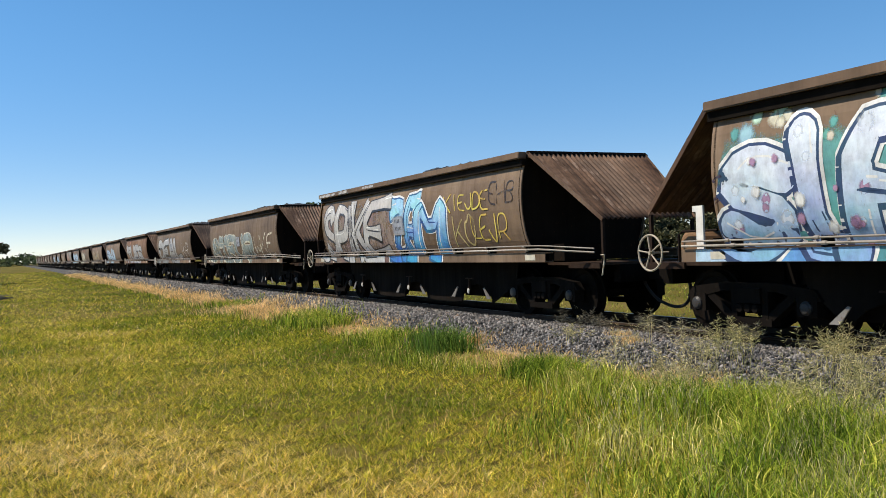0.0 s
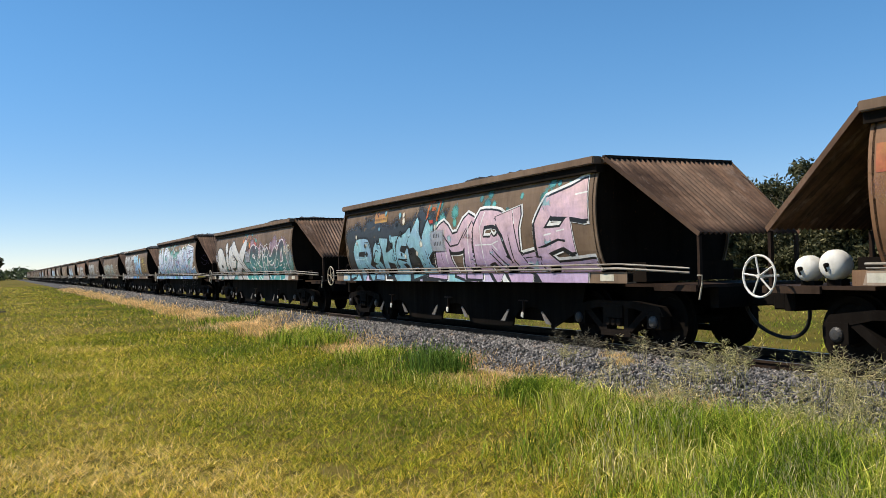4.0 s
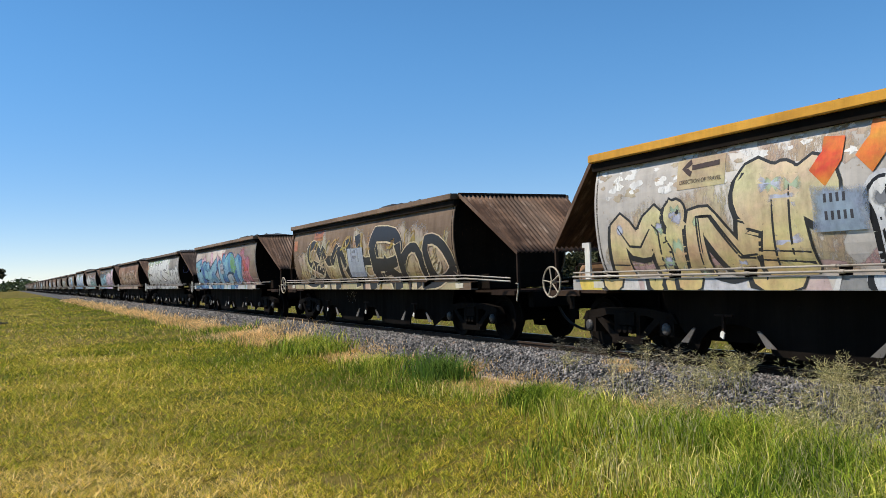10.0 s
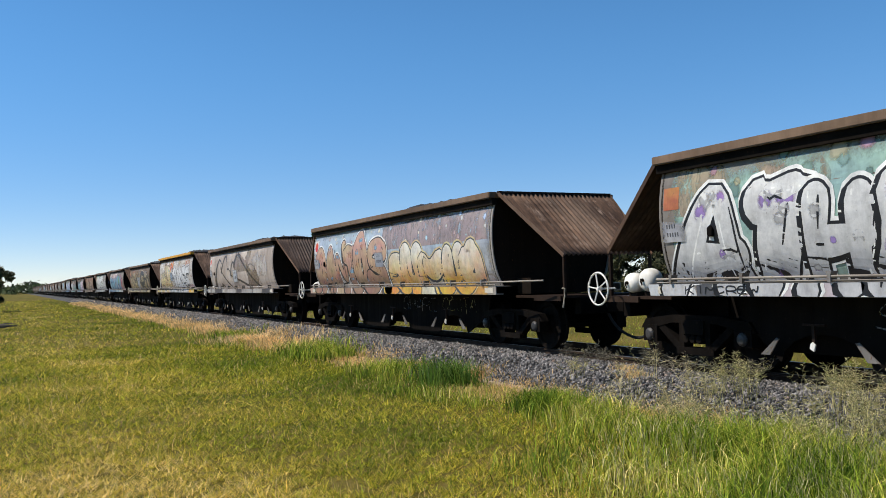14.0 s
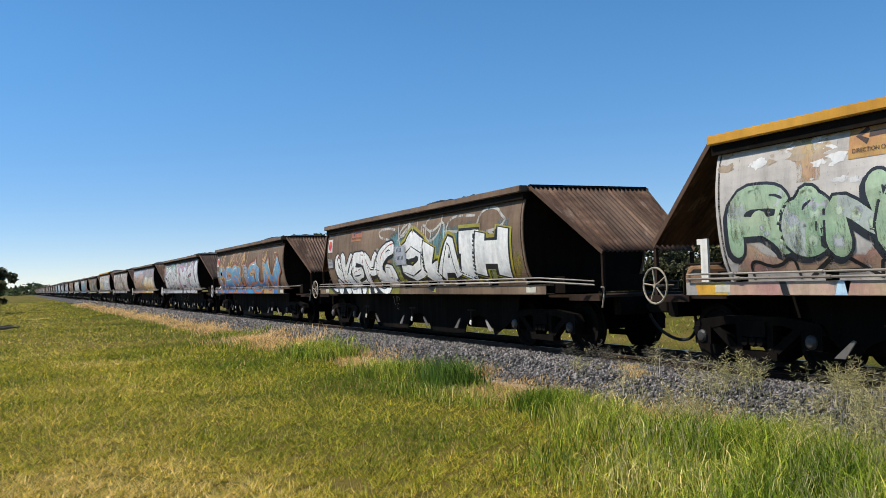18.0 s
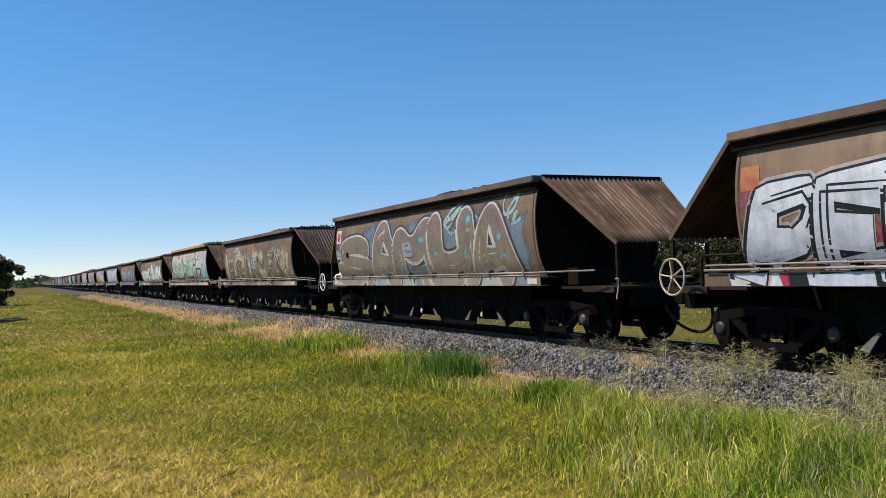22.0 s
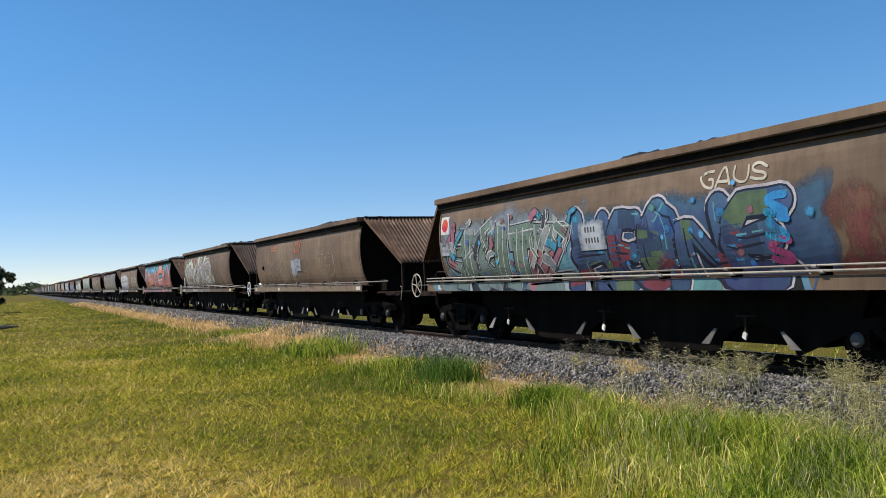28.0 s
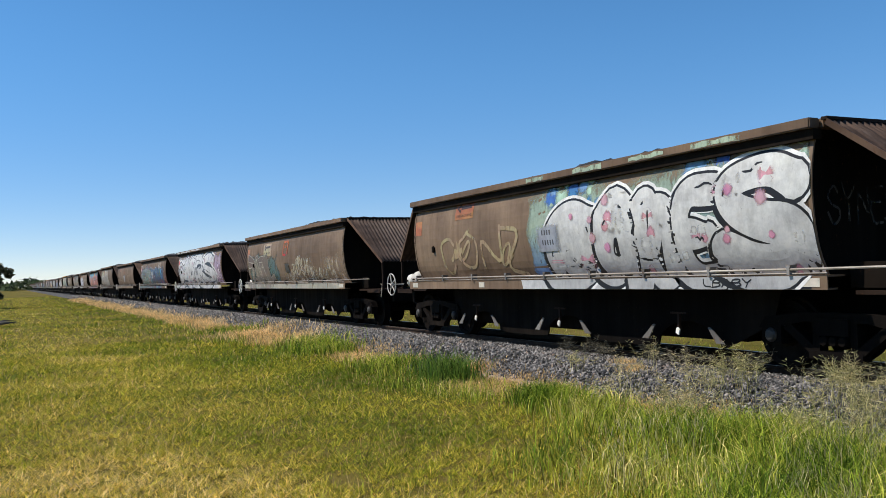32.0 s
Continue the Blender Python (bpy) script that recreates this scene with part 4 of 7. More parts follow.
def piece(w, spec, fill, line, shine=None, glow=None, fat=0.30, curl=2, lean=0.0, edge=0.034, seed=1, wear=0.0, z0=0.94, spots=(), sharp=False, drips=0.0, marks=2, tones=()):
    """A word in fat outlined letters, each given as letter, start, end and top; fill and line are colours (or pairs, low and high)."""
    rnd = random.Random(seed)
    pair = lambda c: c if isinstance(c[0], tuple) else (c, c)
    mats = [paint(*pair(line), wear), paint(*pair(fill), wear), paint(*pair(shine or line), wear), paint(*pair(glow or line), wear)]
    mats += [paint(c, None, wear, True) for c in spots]
    mats += [paint(c, None, wear) for c in tones]
    caps = 0.35 if sharp else True
    for i, cell in enumerate(spec.split(",")):
        ch, x0, x1, top = cell.split()
        x0, x1, top = float(x0), float(x1), float(top)
        bm = bmesh.new()
        both = (bm, bmesh.new())
        wide, tall = (x1 - x0) * rnd.uniform(1.10, 1.24), top - z0
        ox = (x0 + x1) / 2 - wide / 2
        half = min(fat * 1.32 * rnd.uniform(0.9, 1.1), wide * 0.42) / 2
        if ch in "EFSBGARPKZXHaeskm":
            half = min(half, 0.135 * tall, 0.155 * wide)
        elif ch in "MWN":
            half = min(half, 0.13 * wide)
        inset = half + edge
        tilt = lean + rnd.uniform(-0.07, 0.07)
        base = 0.0050 + 0.0016 * i
        strokes = []
        for part_of in STROKES[ch].split("/"):
            pts = []
            for p in part_of.split():
                u, q = int(p[0], 16) / 10 + rnd.uniform(-0.08, 0.08), int(p[1], 16) / 10 + rnd.uniform(-0.05, 0.05)
                pts.append((ox + inset + u * max(wide - 2 * inset, 0.1) + tilt * (q - 0.5) * tall, z0 + inset * 0.6 + q * max(tall - 1.6 * inset, 0.2)))
            pts = chaikin(pts, curl)
            ph, beat = rnd.uniform(0, 6.28), rnd.uniform(0.6, 1.5)
            swell = []
            for j in range(len(pts)):
                u = j / max(len(pts) - 1, 1)
                swell.append(1 + 0.20 * math.sin(ph + 6.28 * beat * u) + (0.55 * abs(2 * u - 1) ** 3 - 0.15 if sharp else 0.12 * abs(2 * u - 1) ** 2))
            strokes.append((pts, swell))
        for j, (pts, swell) in enumerate(strokes):
            if glow:
                stroke(both, pts, [half * k + edge * 2.3 for k in swell], base - 0.001 + 0.0001 * j, 3, caps)
            stroke(both, [(a - edge * 1.3, b - edge * 1.0) for a, b in pts], [half * k + edge * 0.9 for k in swell], base - 0.0004 + 0.0001 * j, 0, caps)
            stroke(both, pts, [half * k + edge for k in swell], base + 0.0001 * j, 0, caps)
        for j, (pts, swell) in enumerate(strokes):
            stroke(both, pts, [half * k for k in swell], base + 0.0011 + 0.0001 * j, 1, caps)
        # blocks of other colours let into the fill
        for n, _ in enumerate(tones):
            for pts, swell in strokes:
                m = len(pts)
                k = rnd.randrange(max(1, m - 2))
                e = min(m, k + max(2, int(m * rnd.uniform(0.25, 0.5))))
                if e - k >= 2:
                    stroke(both, pts[k:e], [half * q * 0.97 for q in swell[k:e]], base + 0.00122 + 0.00002 * n, 4 + len(spots) + n, False)
        for n, _ in enumerate(spots):
            for _ in range(3):
                pts, swell = rnd.choice(strokes)
                a, b = rnd.choice(pts)
                disc(bm, a + rnd.uniform(-0.4, 0.4) * half, b + rnd.uniform(-0.4, 0.4) * half, half * rnd.uniform(0.35, 0.8), base + 0.00135, 4 + n, rnd)
        # folds and cracks drawn inside the letters
        for _ in range(marks):
            pts, swell = rnd.choice(strokes)
            if len(pts) < 4:
                continue
            k = rnd.randrange(len(pts) - 3)
            m = min(len(pts), k + rnd.randint(3, 6))
            o = rnd.choice((-0.55, -0.3, 0.3, 0.55)) * half
            run_of = [(a + o, b + o * rnd.uniform(0.3, 0.9)) for a, b in pts[k:m]]
            stroke(both, run_of, [0.004 + 0.013 * math.sin(3.14 * (j + 0.4) / len(run_of)) for j in range(len(run_of))], base + 0.0016, 0, False)
        if shine:
            for pts, swell in strokes[:2]:
                k = max(2, len(pts) // 3)
                stroke(both, [(a + half * 0.55, b + half * 0.55) for a, b in pts[:k]], 0.012, base + 0.0017, 2)
                stroke(both, [(a - half * 0.6, b + half * 0.5) for a, b in pts[-k:]], 0.010, base + 0.0017, 2)
        if rnd.random() < drips:
            for _ in range(3):
                a, b = rnd.choice(strokes[0][0])
                ribbon(bm, [(a, b), (a + 0.004, b - rnd.uniform(0.1, 0.35))], 0.006, base + 0.0018, 2)
        bmesh.ops.remove_doubles(bm, verts=bm.verts[:], dist=0.00002)
        painted("graffiti_letter", bm, mats, w)
        if both[1].faces:
            tagged(painted("letter_foot", both[1], mats, w), kind="stuff")
        else:
            both[1].free()


def hatch(w, x0, x1, z0, z1, n, slope, colour, half=0.008, seed=1, lift=0.004):
    """A block of letters crossed out or filled in with quick, nearly parallel strokes."""
    rnd = random.Random(seed)
    bm = bmesh.new()
    for i in range(n):
        u = rnd.random()
        if slope > 0.5:
            x, a, b = x0 + (x1 - x0) * u, z0 + rnd.uniform(0, 0.25), z1 - rnd.uniform(0, 0.3)
            pts = [(x + rnd.uniform(-0.12, 0.12), a), (x + rnd.uniform(-0.06, 0.06), (a + b) / 2), (x + rnd.uniform(-0.12, 0.12), b)]
        else:
            z, a, b = z0 + (z1 - z0) * u, x0 + rnd.uniform(0, 0.2), x1 - rnd.uniform(0, 0.2)
            pts = [(a, z + rnd.uniform(-0.05, 0.05)), ((a + b) / 2, z + rnd.uniform(-0.04, 0.08)), (b, z + rnd.uniform(-0.05, 0.05))]
        ribbon(bm, chaikin(pts, 2), half * rnd.uniform(0.5, 1.3), lift + 0.00005 * i, 0)
    return tagged(painted("graffiti_tag", bm, [paint(colour, None, 0.4)], w), kind="stuff")


def shards(w, n, x0, x1, z0, z1, colours, lines, seed=1, lift=0.0175):
    """Wildstyle arrows and splinters: tapered blades of colour, each with a thin bright or dark edge."""
    rnd = random.Random(seed)
    bm = bmesh.new()
    for i in range(n):
        x, z = rnd.uniform(x0, x1), rnd.uniform(z0, z1)
        a = rnd.choice((0.5, 0.9, 1.25, 1.7, 2.2, 2.6)) + rnd.uniform(-0.2, 0.2)
        d, wd = rnd.uniform(0.22, 0.62), rnd.uniform(0.035, 0.085)
        bend = rnd.uniform(-0.22, 0.22)
        ends = [(x + u * d * math.cos(a) - bend * abs(u) * math.sin(a), min(max(z + u * d * math.sin(a) + bend * abs(u) * math.cos(a), z0), z1)) for u in (-0.5, -0.1, 0.3, 0.5)]
        up = lift + 0.00006 * i
        ribbon(bm, ends, [wd, wd * 1.15, wd * 0.8, 0.012], up, i % len(colours), False)
        c = len(colours) + i % len(lines)
        for side in (-1, 1):
            if rnd.random() < 0.8:
                ribbon(bm, [(p - side * wd * math.sin(a), q + side * wd * math.cos(a)) for p, q in ends[:3]] + ends[3:], [0.010, 0.012, 0.009, 0.005], up + 0.00003, c, True)
    return tagged(painted("graffiti_tag", bm, [paint(c, None, 0.15) for c in colours + lines], w), kind="stuff")


def tag_line(w, word, x0, x1, z0, z1, colour, half=0.016, seed=1, loops=0, wear=0.3, lift=0.006, place=on_side):
    """A quick tag in thin lines, or scribble over it."""
    rnd = random.Random(seed)
    bm = bmesh.new()
    cell = (x1 - x0) / max(len(word), 1)
    for i, ch in enumerate(word):
        for j, s in enumerate(STROKES[ch].split("/")):
            pts = [(x0 + cell * (i + 0.08 + 0.84 * (int(p[0], 16) / 10 + rnd.uniform(-0.1, 0.1))), z0 + (z1 - z0) * (int(p[1], 16) / 10 * 0.9 + rnd.uniform(-0.06, 0.12))) for p in s.split()]
            ribbon(bm, chaikin(pts, 2), half * rnd.uniform(0.8, 1.2), lift + 0.0003 * (3 * i + j), 0, True, place)
    for i in range(loops):
        x, z, r = rnd.uniform(x0, x1), rnd.uniform(z0 + 0.1, z1 - 0.1), rnd.uniform(0.12, 0.4)
        pts, t = [], rnd.uniform(0, 6)
        for k in range(6):
            pts.append((x + r * math.cos(t) + k * 0.05, min(max(z + r * 0.8 * math.sin(t * 1.1), z0), z1)))
            t += rnd.uniform(0.8, 1.9)
        ribbon(bm, chaikin(pts, 3), half * rnd.uniform(0.6, 1.2), lift + 0.00025 * i, 0)
    return tagged(painted("graffiti_tag", bm, [paint(*(colour if isinstance(colour[0], tuple) else (colour, colour)), wear)], w), kind="stuff")


def wash(w, x0, x1, z0, z1, colour, seed=1, ragged=0.12, wear=0.0, lift=0.0012):
    """A broad painted ground with a ragged top and ends."""
    rnd = random.Random(seed)
    bm = bmesh.new()
    soft = bm.verts.layers.float.new("soft")
    nx, nz = max(4, int((x1 - x0) / 0.14)), 12
    ph = [rnd.uniform(0, 6) for _ in range(4)]
    grid = []
    for i in range(nx + 1):
        x = x0 + (x1 - x0) * i / nx
        top = z1 + ragged * (math.sin(x * 2.3 + ph[0]) * 0.5 + math.sin(x * 5.1 + ph[1]) * 0.35 + math.sin(x * 11 + ph[2]) * 0.2)
        col = []
        for k in range(nz + 1):
            z = z0 + (top - z0) * k / nz
            sway = (0.5 * ragged * math.sin(z * 9 + ph[3])) if i in (0, nx) else 0
            col.append(bm.verts.new(on_side(x + sway, z, lift)))
            col[-1][soft] = min(1.0, (nz - k) / 4, (i + 0.6) / 2.5, (nx - i + 0.6) / 2.5)
        grid.append(col)
    for a, b in zip(grid, grid[1:]):
        for k in range(nz):
            bm.faces.new((a[k], b[k], b[k + 1], a[k + 1]))
    return painted("graffiti_ground", bm, [paint(*(colour if isinstance(colour[0], tuple) else (colour, colour)), wear, True)], w)


def bubbles(w, n, x0, x1, z0, z1, colours, r=(0.03, 0.11), seed=1, lift=0.024):
    r = (r[0] * 1.35, r[1] * 1.35)
    rnd = random.Random(seed)
    bm = bmesh.new()
    for i in range(n):
        disc(bm, rnd.uniform(x0, x1), rnd.uniform(z0, z1), rnd.uniform(*r), lift + 0.00004 * i, i % len(colours), rnd)
    return tagged(painted("graffiti_dots", bm, [paint(c, None, 0.0, True) for c in colours], w), kind="stuff")


def plate(w, name, x0, x1, z0, z1, colour, lift=0.012, label="", wear=0.0, on_sill=False):
    bm = bmesh.new()
    n = 6
    grid = []
    for i in range(2):
        x = x0 if i == 0 else x1
        grid.append([bm.verts.new((x, -1.31 - lift, z0 + (z1 - z0) * k / n) if on_sill else on_side(x, z0 + (z1 - z0) * k / n, lift)) for k in range(n + 1)])
    for k in range(n):
        bm.faces.new((grid[0][k], grid[1][k], grid[1][k + 1], grid[0][k + 1]))
    return painted(name, bm, [paint(colour, None, wear)], w, label)


def sill_paint(w, x0, x1, colours, seed=1):
    """What the painters sprayed over the face of the sill."""
    rnd = random.Random(seed)
    bm = bmesh.new()
    x, i = x0, 0
    while x < x1:
        d = min(rnd.uniform(0.5, 1.6) if i % 2 == 0 else rnd.uniform(0.05, 0.16), x1 - x)
        k = rnd.uniform(-0.07, 0.07)
        v = [bm.verts.new(p) for p in ((x, -1.3125, SILL + 0.004), (x + d, -1.3125, SILL + 0.004), (x + d + k, -1.3125, SILL + 0.146), (x + k, -1.3125, SILL + 0.146))]
        f = bm.faces.new(v)
        f.material_index = i % len(colours)
        x += d + 0.001
        i += 1
    return tagged(painted("sill_graffiti", bm, [paint(*(c if isinstance(c[0], tuple) else (c, c))) for c in colours], w), kind="stuff")


def rim_paint(w, spans, colour, seed=1):
    """Sprayed patches on the face of the top rail."""
    rnd = random.Random(seed)
    for x0, x1 in spans:
        bm = bmesh.new()
        top = [(x0 + (x1 - x0) * i / 8, TOP - 0.012 - rnd.uniform(0, 0.03)) for i in range(9)]
        low = [(x, TOP - 0.100 + rnd.uniform(0, 0.03)) for x, z in top]
        a = [bm.verts.new((x, -HALF - 0.004, z)) for x, z in top]
        b = [bm.verts.new((x, -HALF - 0.004, z)) for x, z in low]
        for i in range(8):
            bm.faces.new((a[i], a[i + 1], b[i + 1], b[i]))
        painted("rim_graffiti", bm, [paint(colour, None, 0.2)], w)


def flaking(w, n, x0, x1, z0, z1, colour, seed=1):
    """Ragged scabs where the top coat has come off."""
    rnd = random.Random(seed)
    bm = bmesh.new()
    for i in range(n):
        x, z = rnd.uniform(x0, x1), z1 - (z1 - z0) * rnd.random() ** 1.7
        r = rnd.uniform(0.015, 0.095)
        ring = [bm.verts.new(on_side(x + r * rnd.uniform(0.8, 2.0) * math.cos(t), z + r * rnd.uniform(0.25, 0.8) * math.sin(t), 0.0015 + 0.000004 * i)) for t in [2 * math.pi * k / 13 for k in range(13)]]
        bm.faces.new(ring)
    return tagged(painted("flaked_paint", bm, [paint(colour, None, 0.15)], w), kind="stuff")


def red_spot(w, x, z, colour=(0.62, 0.035, 0.024), ground=(0.62, 0.60, 0.56)):
    plate(w, "marker_plate", x, x + 0.34, z - 0.16, z + 0.18, ground, 0.004)
    bm = bmesh.new()
    disc(bm, x + 0.17, z + 0.01, 0.125, 0.006, 0, random.Random(2), 0.0)
    painted("marker_disc", bm, [paint(colour)], w, "red round marker")


def code_patch(w, x, z, ground=(0.30, 0.32, 0.36), ink=(0.05, 0.05, 0.06), s=1.0):
    """The wagon's stencilled code, as bars on a grey patch."""
    wash(w, x, x + 0.46 * s, z - 0.16 * s, z + 0.15 * s, ground, int(x * 90), 0.03, 0.0, 0.0200).name = "code_patch"
    for row in (0.03, -0.085):
        for c in range(5 if row < 0 else 4):
            cx = x + (0.11 + 0.052 * c) * s
            plate(w, "code_bar", cx, cx + 0.024 * s, z + row * s, z + (row + 0.058) * s, ink, 0.0208)


def words_mesh(words, wide):
    """A line of lettering, centred, as one flat mesh."""
    cu = bpy.data.curves.new("lettering", "FONT")
    cu.body, cu.size, cu.align_x = words, 1.0, "CENTER"
    ob = new("lettering", cu)
    bpy.context.view_layer.update()
    me = bpy.data.meshes.new_from_object(ob.evaluated_get(bpy.context.evaluated_depsgraph_get()))
    bpy.data.objects.remove(ob)
    xs = [v.co.x for v in me.vertices]
    me.transform(Matrix.Scale(wide / (max(xs) - min(xs)), 4))
    return me


SIGN_LINE = words_mesh("DIRECTION OF TRAVEL", 0.54)


def arrow_sign(w, x, z, colour=(0.42, 0.19, 0.06), ink=(0.06, 0.04, 0.03), s=1.0):
    plate(w, "direction_sign", x, x + 0.62 * s, z, z + 0.26 * s, colour, 0.004, "faded direction sign with an arrow")
    bm = bmesh.new()
    ribbon(bm, [(x + 0.2 * s, z + 0.18 * s), (x + 0.55 * s, z + 0.19 * s)], 0.022 * s, 0.007, 0, False)
    ribbon(bm, [(x + 0.19 * s, z + 0.235 * s), (x + 0.09 * s, z + 0.18 * s), (x + 0.19 * s, z + 0.125 * s)], 0.024 * s, 0.0075, 0, False)
    painted("arrow", bm, [paint(ink)], w)
    # the line of writing under the arrow
    me = SIGN_LINE.copy()
    me.materials.append(paint(ink))
    zt = z + 0.045 * s
    slope = math.atan2(side_y(zt + 0.06) - side_y(zt - 0.02), 0.08)
    spot = Vector(on_side(x + 0.31 * s, zt, 0.010))
    me.transform(Matrix.Translation(spot) @ Matrix.Rotation(math.pi / 2 + slope, 4, "X") @ Matrix.Scale(s, 4))
    part("sign_text", me, None, w, "dark stencilled words of the sign")


def company_mark(w, x, z, colour=(0.45, 0.09, 0.025)):
    bm = bmesh.new()
    q = 1.5
    for a, b in (((0.08, 0.26), (0.0, 0.0)), ((0.0, 0.0), (0.2, 0.0)), ((0.08, 0.26), (0.40, 0.26)), ((0.40, 0.26), (0.32, 0.0)), ((0.27, 0.16), (0.17, 0.16))):
        ribbon(bm, [(x + q * a[0], z + q * a[1]), (x + q * b[0], z + q * b[1])], 0.034, 0.0045 + 0.0004 * len(bm.faces), 0, False)
    painted("company_mark", bm, [paint(colour, None, 0.15)], w)


def flash(w, x, z, colour):
    """A slanting orange flash."""
    bm = bmesh.new()
    ribbon(bm, [(x + 0.1, z), (x + 0.28, z + 0.20), (x + 0.3, z + 0.38)], 0.13, 0.012, 0, False)
    painted("orange_flash", bm, [paint(colour)], w)


def sill_plates(w, pipes):
    for x, wide in ((0.05, 0.24), (2.9, 0.2), (LEN - 0.25 if not pipes else LEN + 0.1, 0.3)):
        plate(w, "data_plate", x, x + wide, SILL + 0.03, SILL + 0.12, (0.52, 0.48, 0.40), 0.005, "", 0.0, True)


# colours of the sprayers
BLACK, INK, WHITE, SILVER, CHROME = (0.012, 0.012, 0.014), (0.03, 0.032, 0.045), (0.72, 0.72, 0.70), (0.42, 0.42, 0.42), (0.56, 0.57, 0.58)
SKY, PALEBLUE, BLUE, NAVY, TEAL = (0.12, 0.36, 0.62), (0.42, 0.58, 0.72), (0.05, 0.17, 0.42), (0.03, 0.05, 0.12), (0.08, 0.30, 0.29)
MINT, GREEN, OLIVE, PINK, LILAC = (0.40, 0.58, 0.45), (0.14, 0.27, 0.08), (0.20, 0.18, 0.03), (0.55, 0.24, 0.33), (0.48, 0.40, 0.56)
RED, ORANGE, YELLOW, OCHRE, TAN = (0.42, 0.04, 0.03), (0.55, 0.17, 0.04), (0.62, 0.48, 0.10), (0.30, 0.20, 0.05), (0.42, 0.33, 0.22)
CREAM, PURPLE, GREY, PEACH, WINE = (0.60, 0.55, 0.44), (0.16, 0.07, 0.20), (0.22, 0.22, 0.22), (0.48, 0.26, 0.16), (0.13, 0.03, 0.03)


def dress(k, w, pipes):
    """The paint on each wagon of the train."""
    z0, z1 = 1.10, 2.30
    sill_plates(w, pipes)
    if k == 22:
        code_patch(w, 4.75, 1.58, (0.06, 0.055, 0.05))
    elif k == 12:
        code_patch(w, 4.66, 1.78, (0.34, 0.36, 0.40), s=1.45)
    elif k == 7:
        code_patch(w, 3.76, 1.72, (0.24, 0.31, 0.39), s=1.45)
    elif k not in (3, 8, 10, 6):
        code_patch(w, 4.58 + 0.1 * (k % 3), 1.72, (0.30, 0.32, 0.36) if k % 4 else (0.40, 0.42, 0.45), s=1.15 + 0.1 * (k % 3))
    if k in (1, 4, 5, 8, 9, 10, 11, 12, 15, 17, 20, 21):
        code_patch(w, 0.10, 1.74, (0.34, 0.34, 0.36), s=0.9)
    if k in (8, 9, 11, 12, 15, 17, 20, 21):
        red_spot(w, 0.14, 2.16)
    elif k in (3, 4, 6, 10, 16, 22, 23):
        plate(w, "marker_plate", 0.14, 0.42, 2.0, 2.28, (0.42, 0.15, 0.06), 0.004)
    if k in (2, 6, 12, 13, 14, 19, 22, 23, 3) or k < -3:
        arrow_sign(w, 1.9 if k != 22 else 2.3, 2.2 if k != 22 else 1.98, (0.40, 0.31, 0.20) if k in (14, 22) else (0.42, 0.22, 0.06) if k == 2 else (0.46, 0.27, 0.09) if k == 13 else (0.34, 0.14, 0.05), s=1.5 if k == 22 else 1.15)
    if k in (2, 14, 16, 19, 22) or k < -5:
        company_mark(w, 4.6, 1.95 if k == 22 else 2.08)
    if k == -3:
        piece(w, "D 0.6 2.2 2.2,E 2.2 3.9 2.2,A 3.9 5.7 2.2,L 5.7 7.4 2.2", (GREY, SILVER), BLACK, WHITE, seed=5)
        tag_line(w, "KR", 7.8, 9.4, 1.2, 1.9, WHITE, seed=3)
    elif k == -2:
        piece(w, "S 0.5 1.8 1.95,T 1.8 3.1 1.95,E 3.1 4.4 2.0,U 4.4 5.7 1.95,R 5.7 7.0 2.0", ((0.16, 0.19, 0.18), (0.26, 0.32, 0.32)), CREAM, seed=6, fat=0.26, edge=0.03, wear=0.25)
        tag_line(w, "WKE", 7.2, 9.6, 1.15, 1.9, CREAM, 0.03, 4)
    elif k == -1:
        wash(w, 0.2, 5.2, z0, 2.3, ((0.28, 0.21, 0.19), (0.24, 0.17, 0.14)), 3, 0.15, 0.3)
        piece(w, "S 0.25 1.1 2.4,P 1.05 1.95 2.4,I 1.9 2.4 2.35,K 2.35 3.3 2.45,E 3.2 4.5 2.4", (SILVER, (0.46, 0.44, 0.42)), (BLACK, INK), WHITE, fat=0.2, seed=2, curl=1, edge=0.026, sharp=True, lean=0.1)
        piece(w, "Z 4.6 5.5 2.3,E 5.4 6.1 2.35,M 6.0 7.2 2.4", ((0.04, 0.22, 0.52), (0.30, 0.55, 0.72)), (0.02, 0.10, 0.25), WHITE, WHITE, fat=0.24, seed=4, curl=1, sharp=True, lean=0.1)
        tag_line(w, "KIEJDE", 7.3, 9.0, 1.85, 2.2, YELLOW, 0.014, 2, 0, 0.1)
        tag_line(w, "KO", 7.6, 8.5, 1.2, 1.8, (0.45, 0.36, 0.16), 0.018, 3, 0, 0.1)
        tag_line(w, "LEJR", 8.3, 9.6, 1.3, 1.75, YELLOW, 0.016, 5, 0, 0.1)
        rim_paint(w, [(0.1, 1.3), (1.6, 2.2), (3.2, 3.9)], (0.5, 0.48, 0.46))
        tag_line(w, "EHB", 9.0, 9.9, 1.9, 2.3, (0.05, 0.035, 0.03), 0.014, 5)
        sill_paint(w, 0.2, 5.2, [(0.2, 0.14, 0.1), CREAM, (0.16, 0.1, 0.08), WHITE], 3)
    elif k == 0:
        wash(w, 0.2, 9.0, z0, 2.25, (TEAL, (0.12, 0.34, 0.33)), 2, 0.12)
        bubbles(w, 60, 0.3, 8.6, 2.1, 2.5, [(0.10, 0.33, 0.30), MINT, CREAM, (0.25, 0.45, 0.5)], (0.04, 0.12), 4, 0.0021)
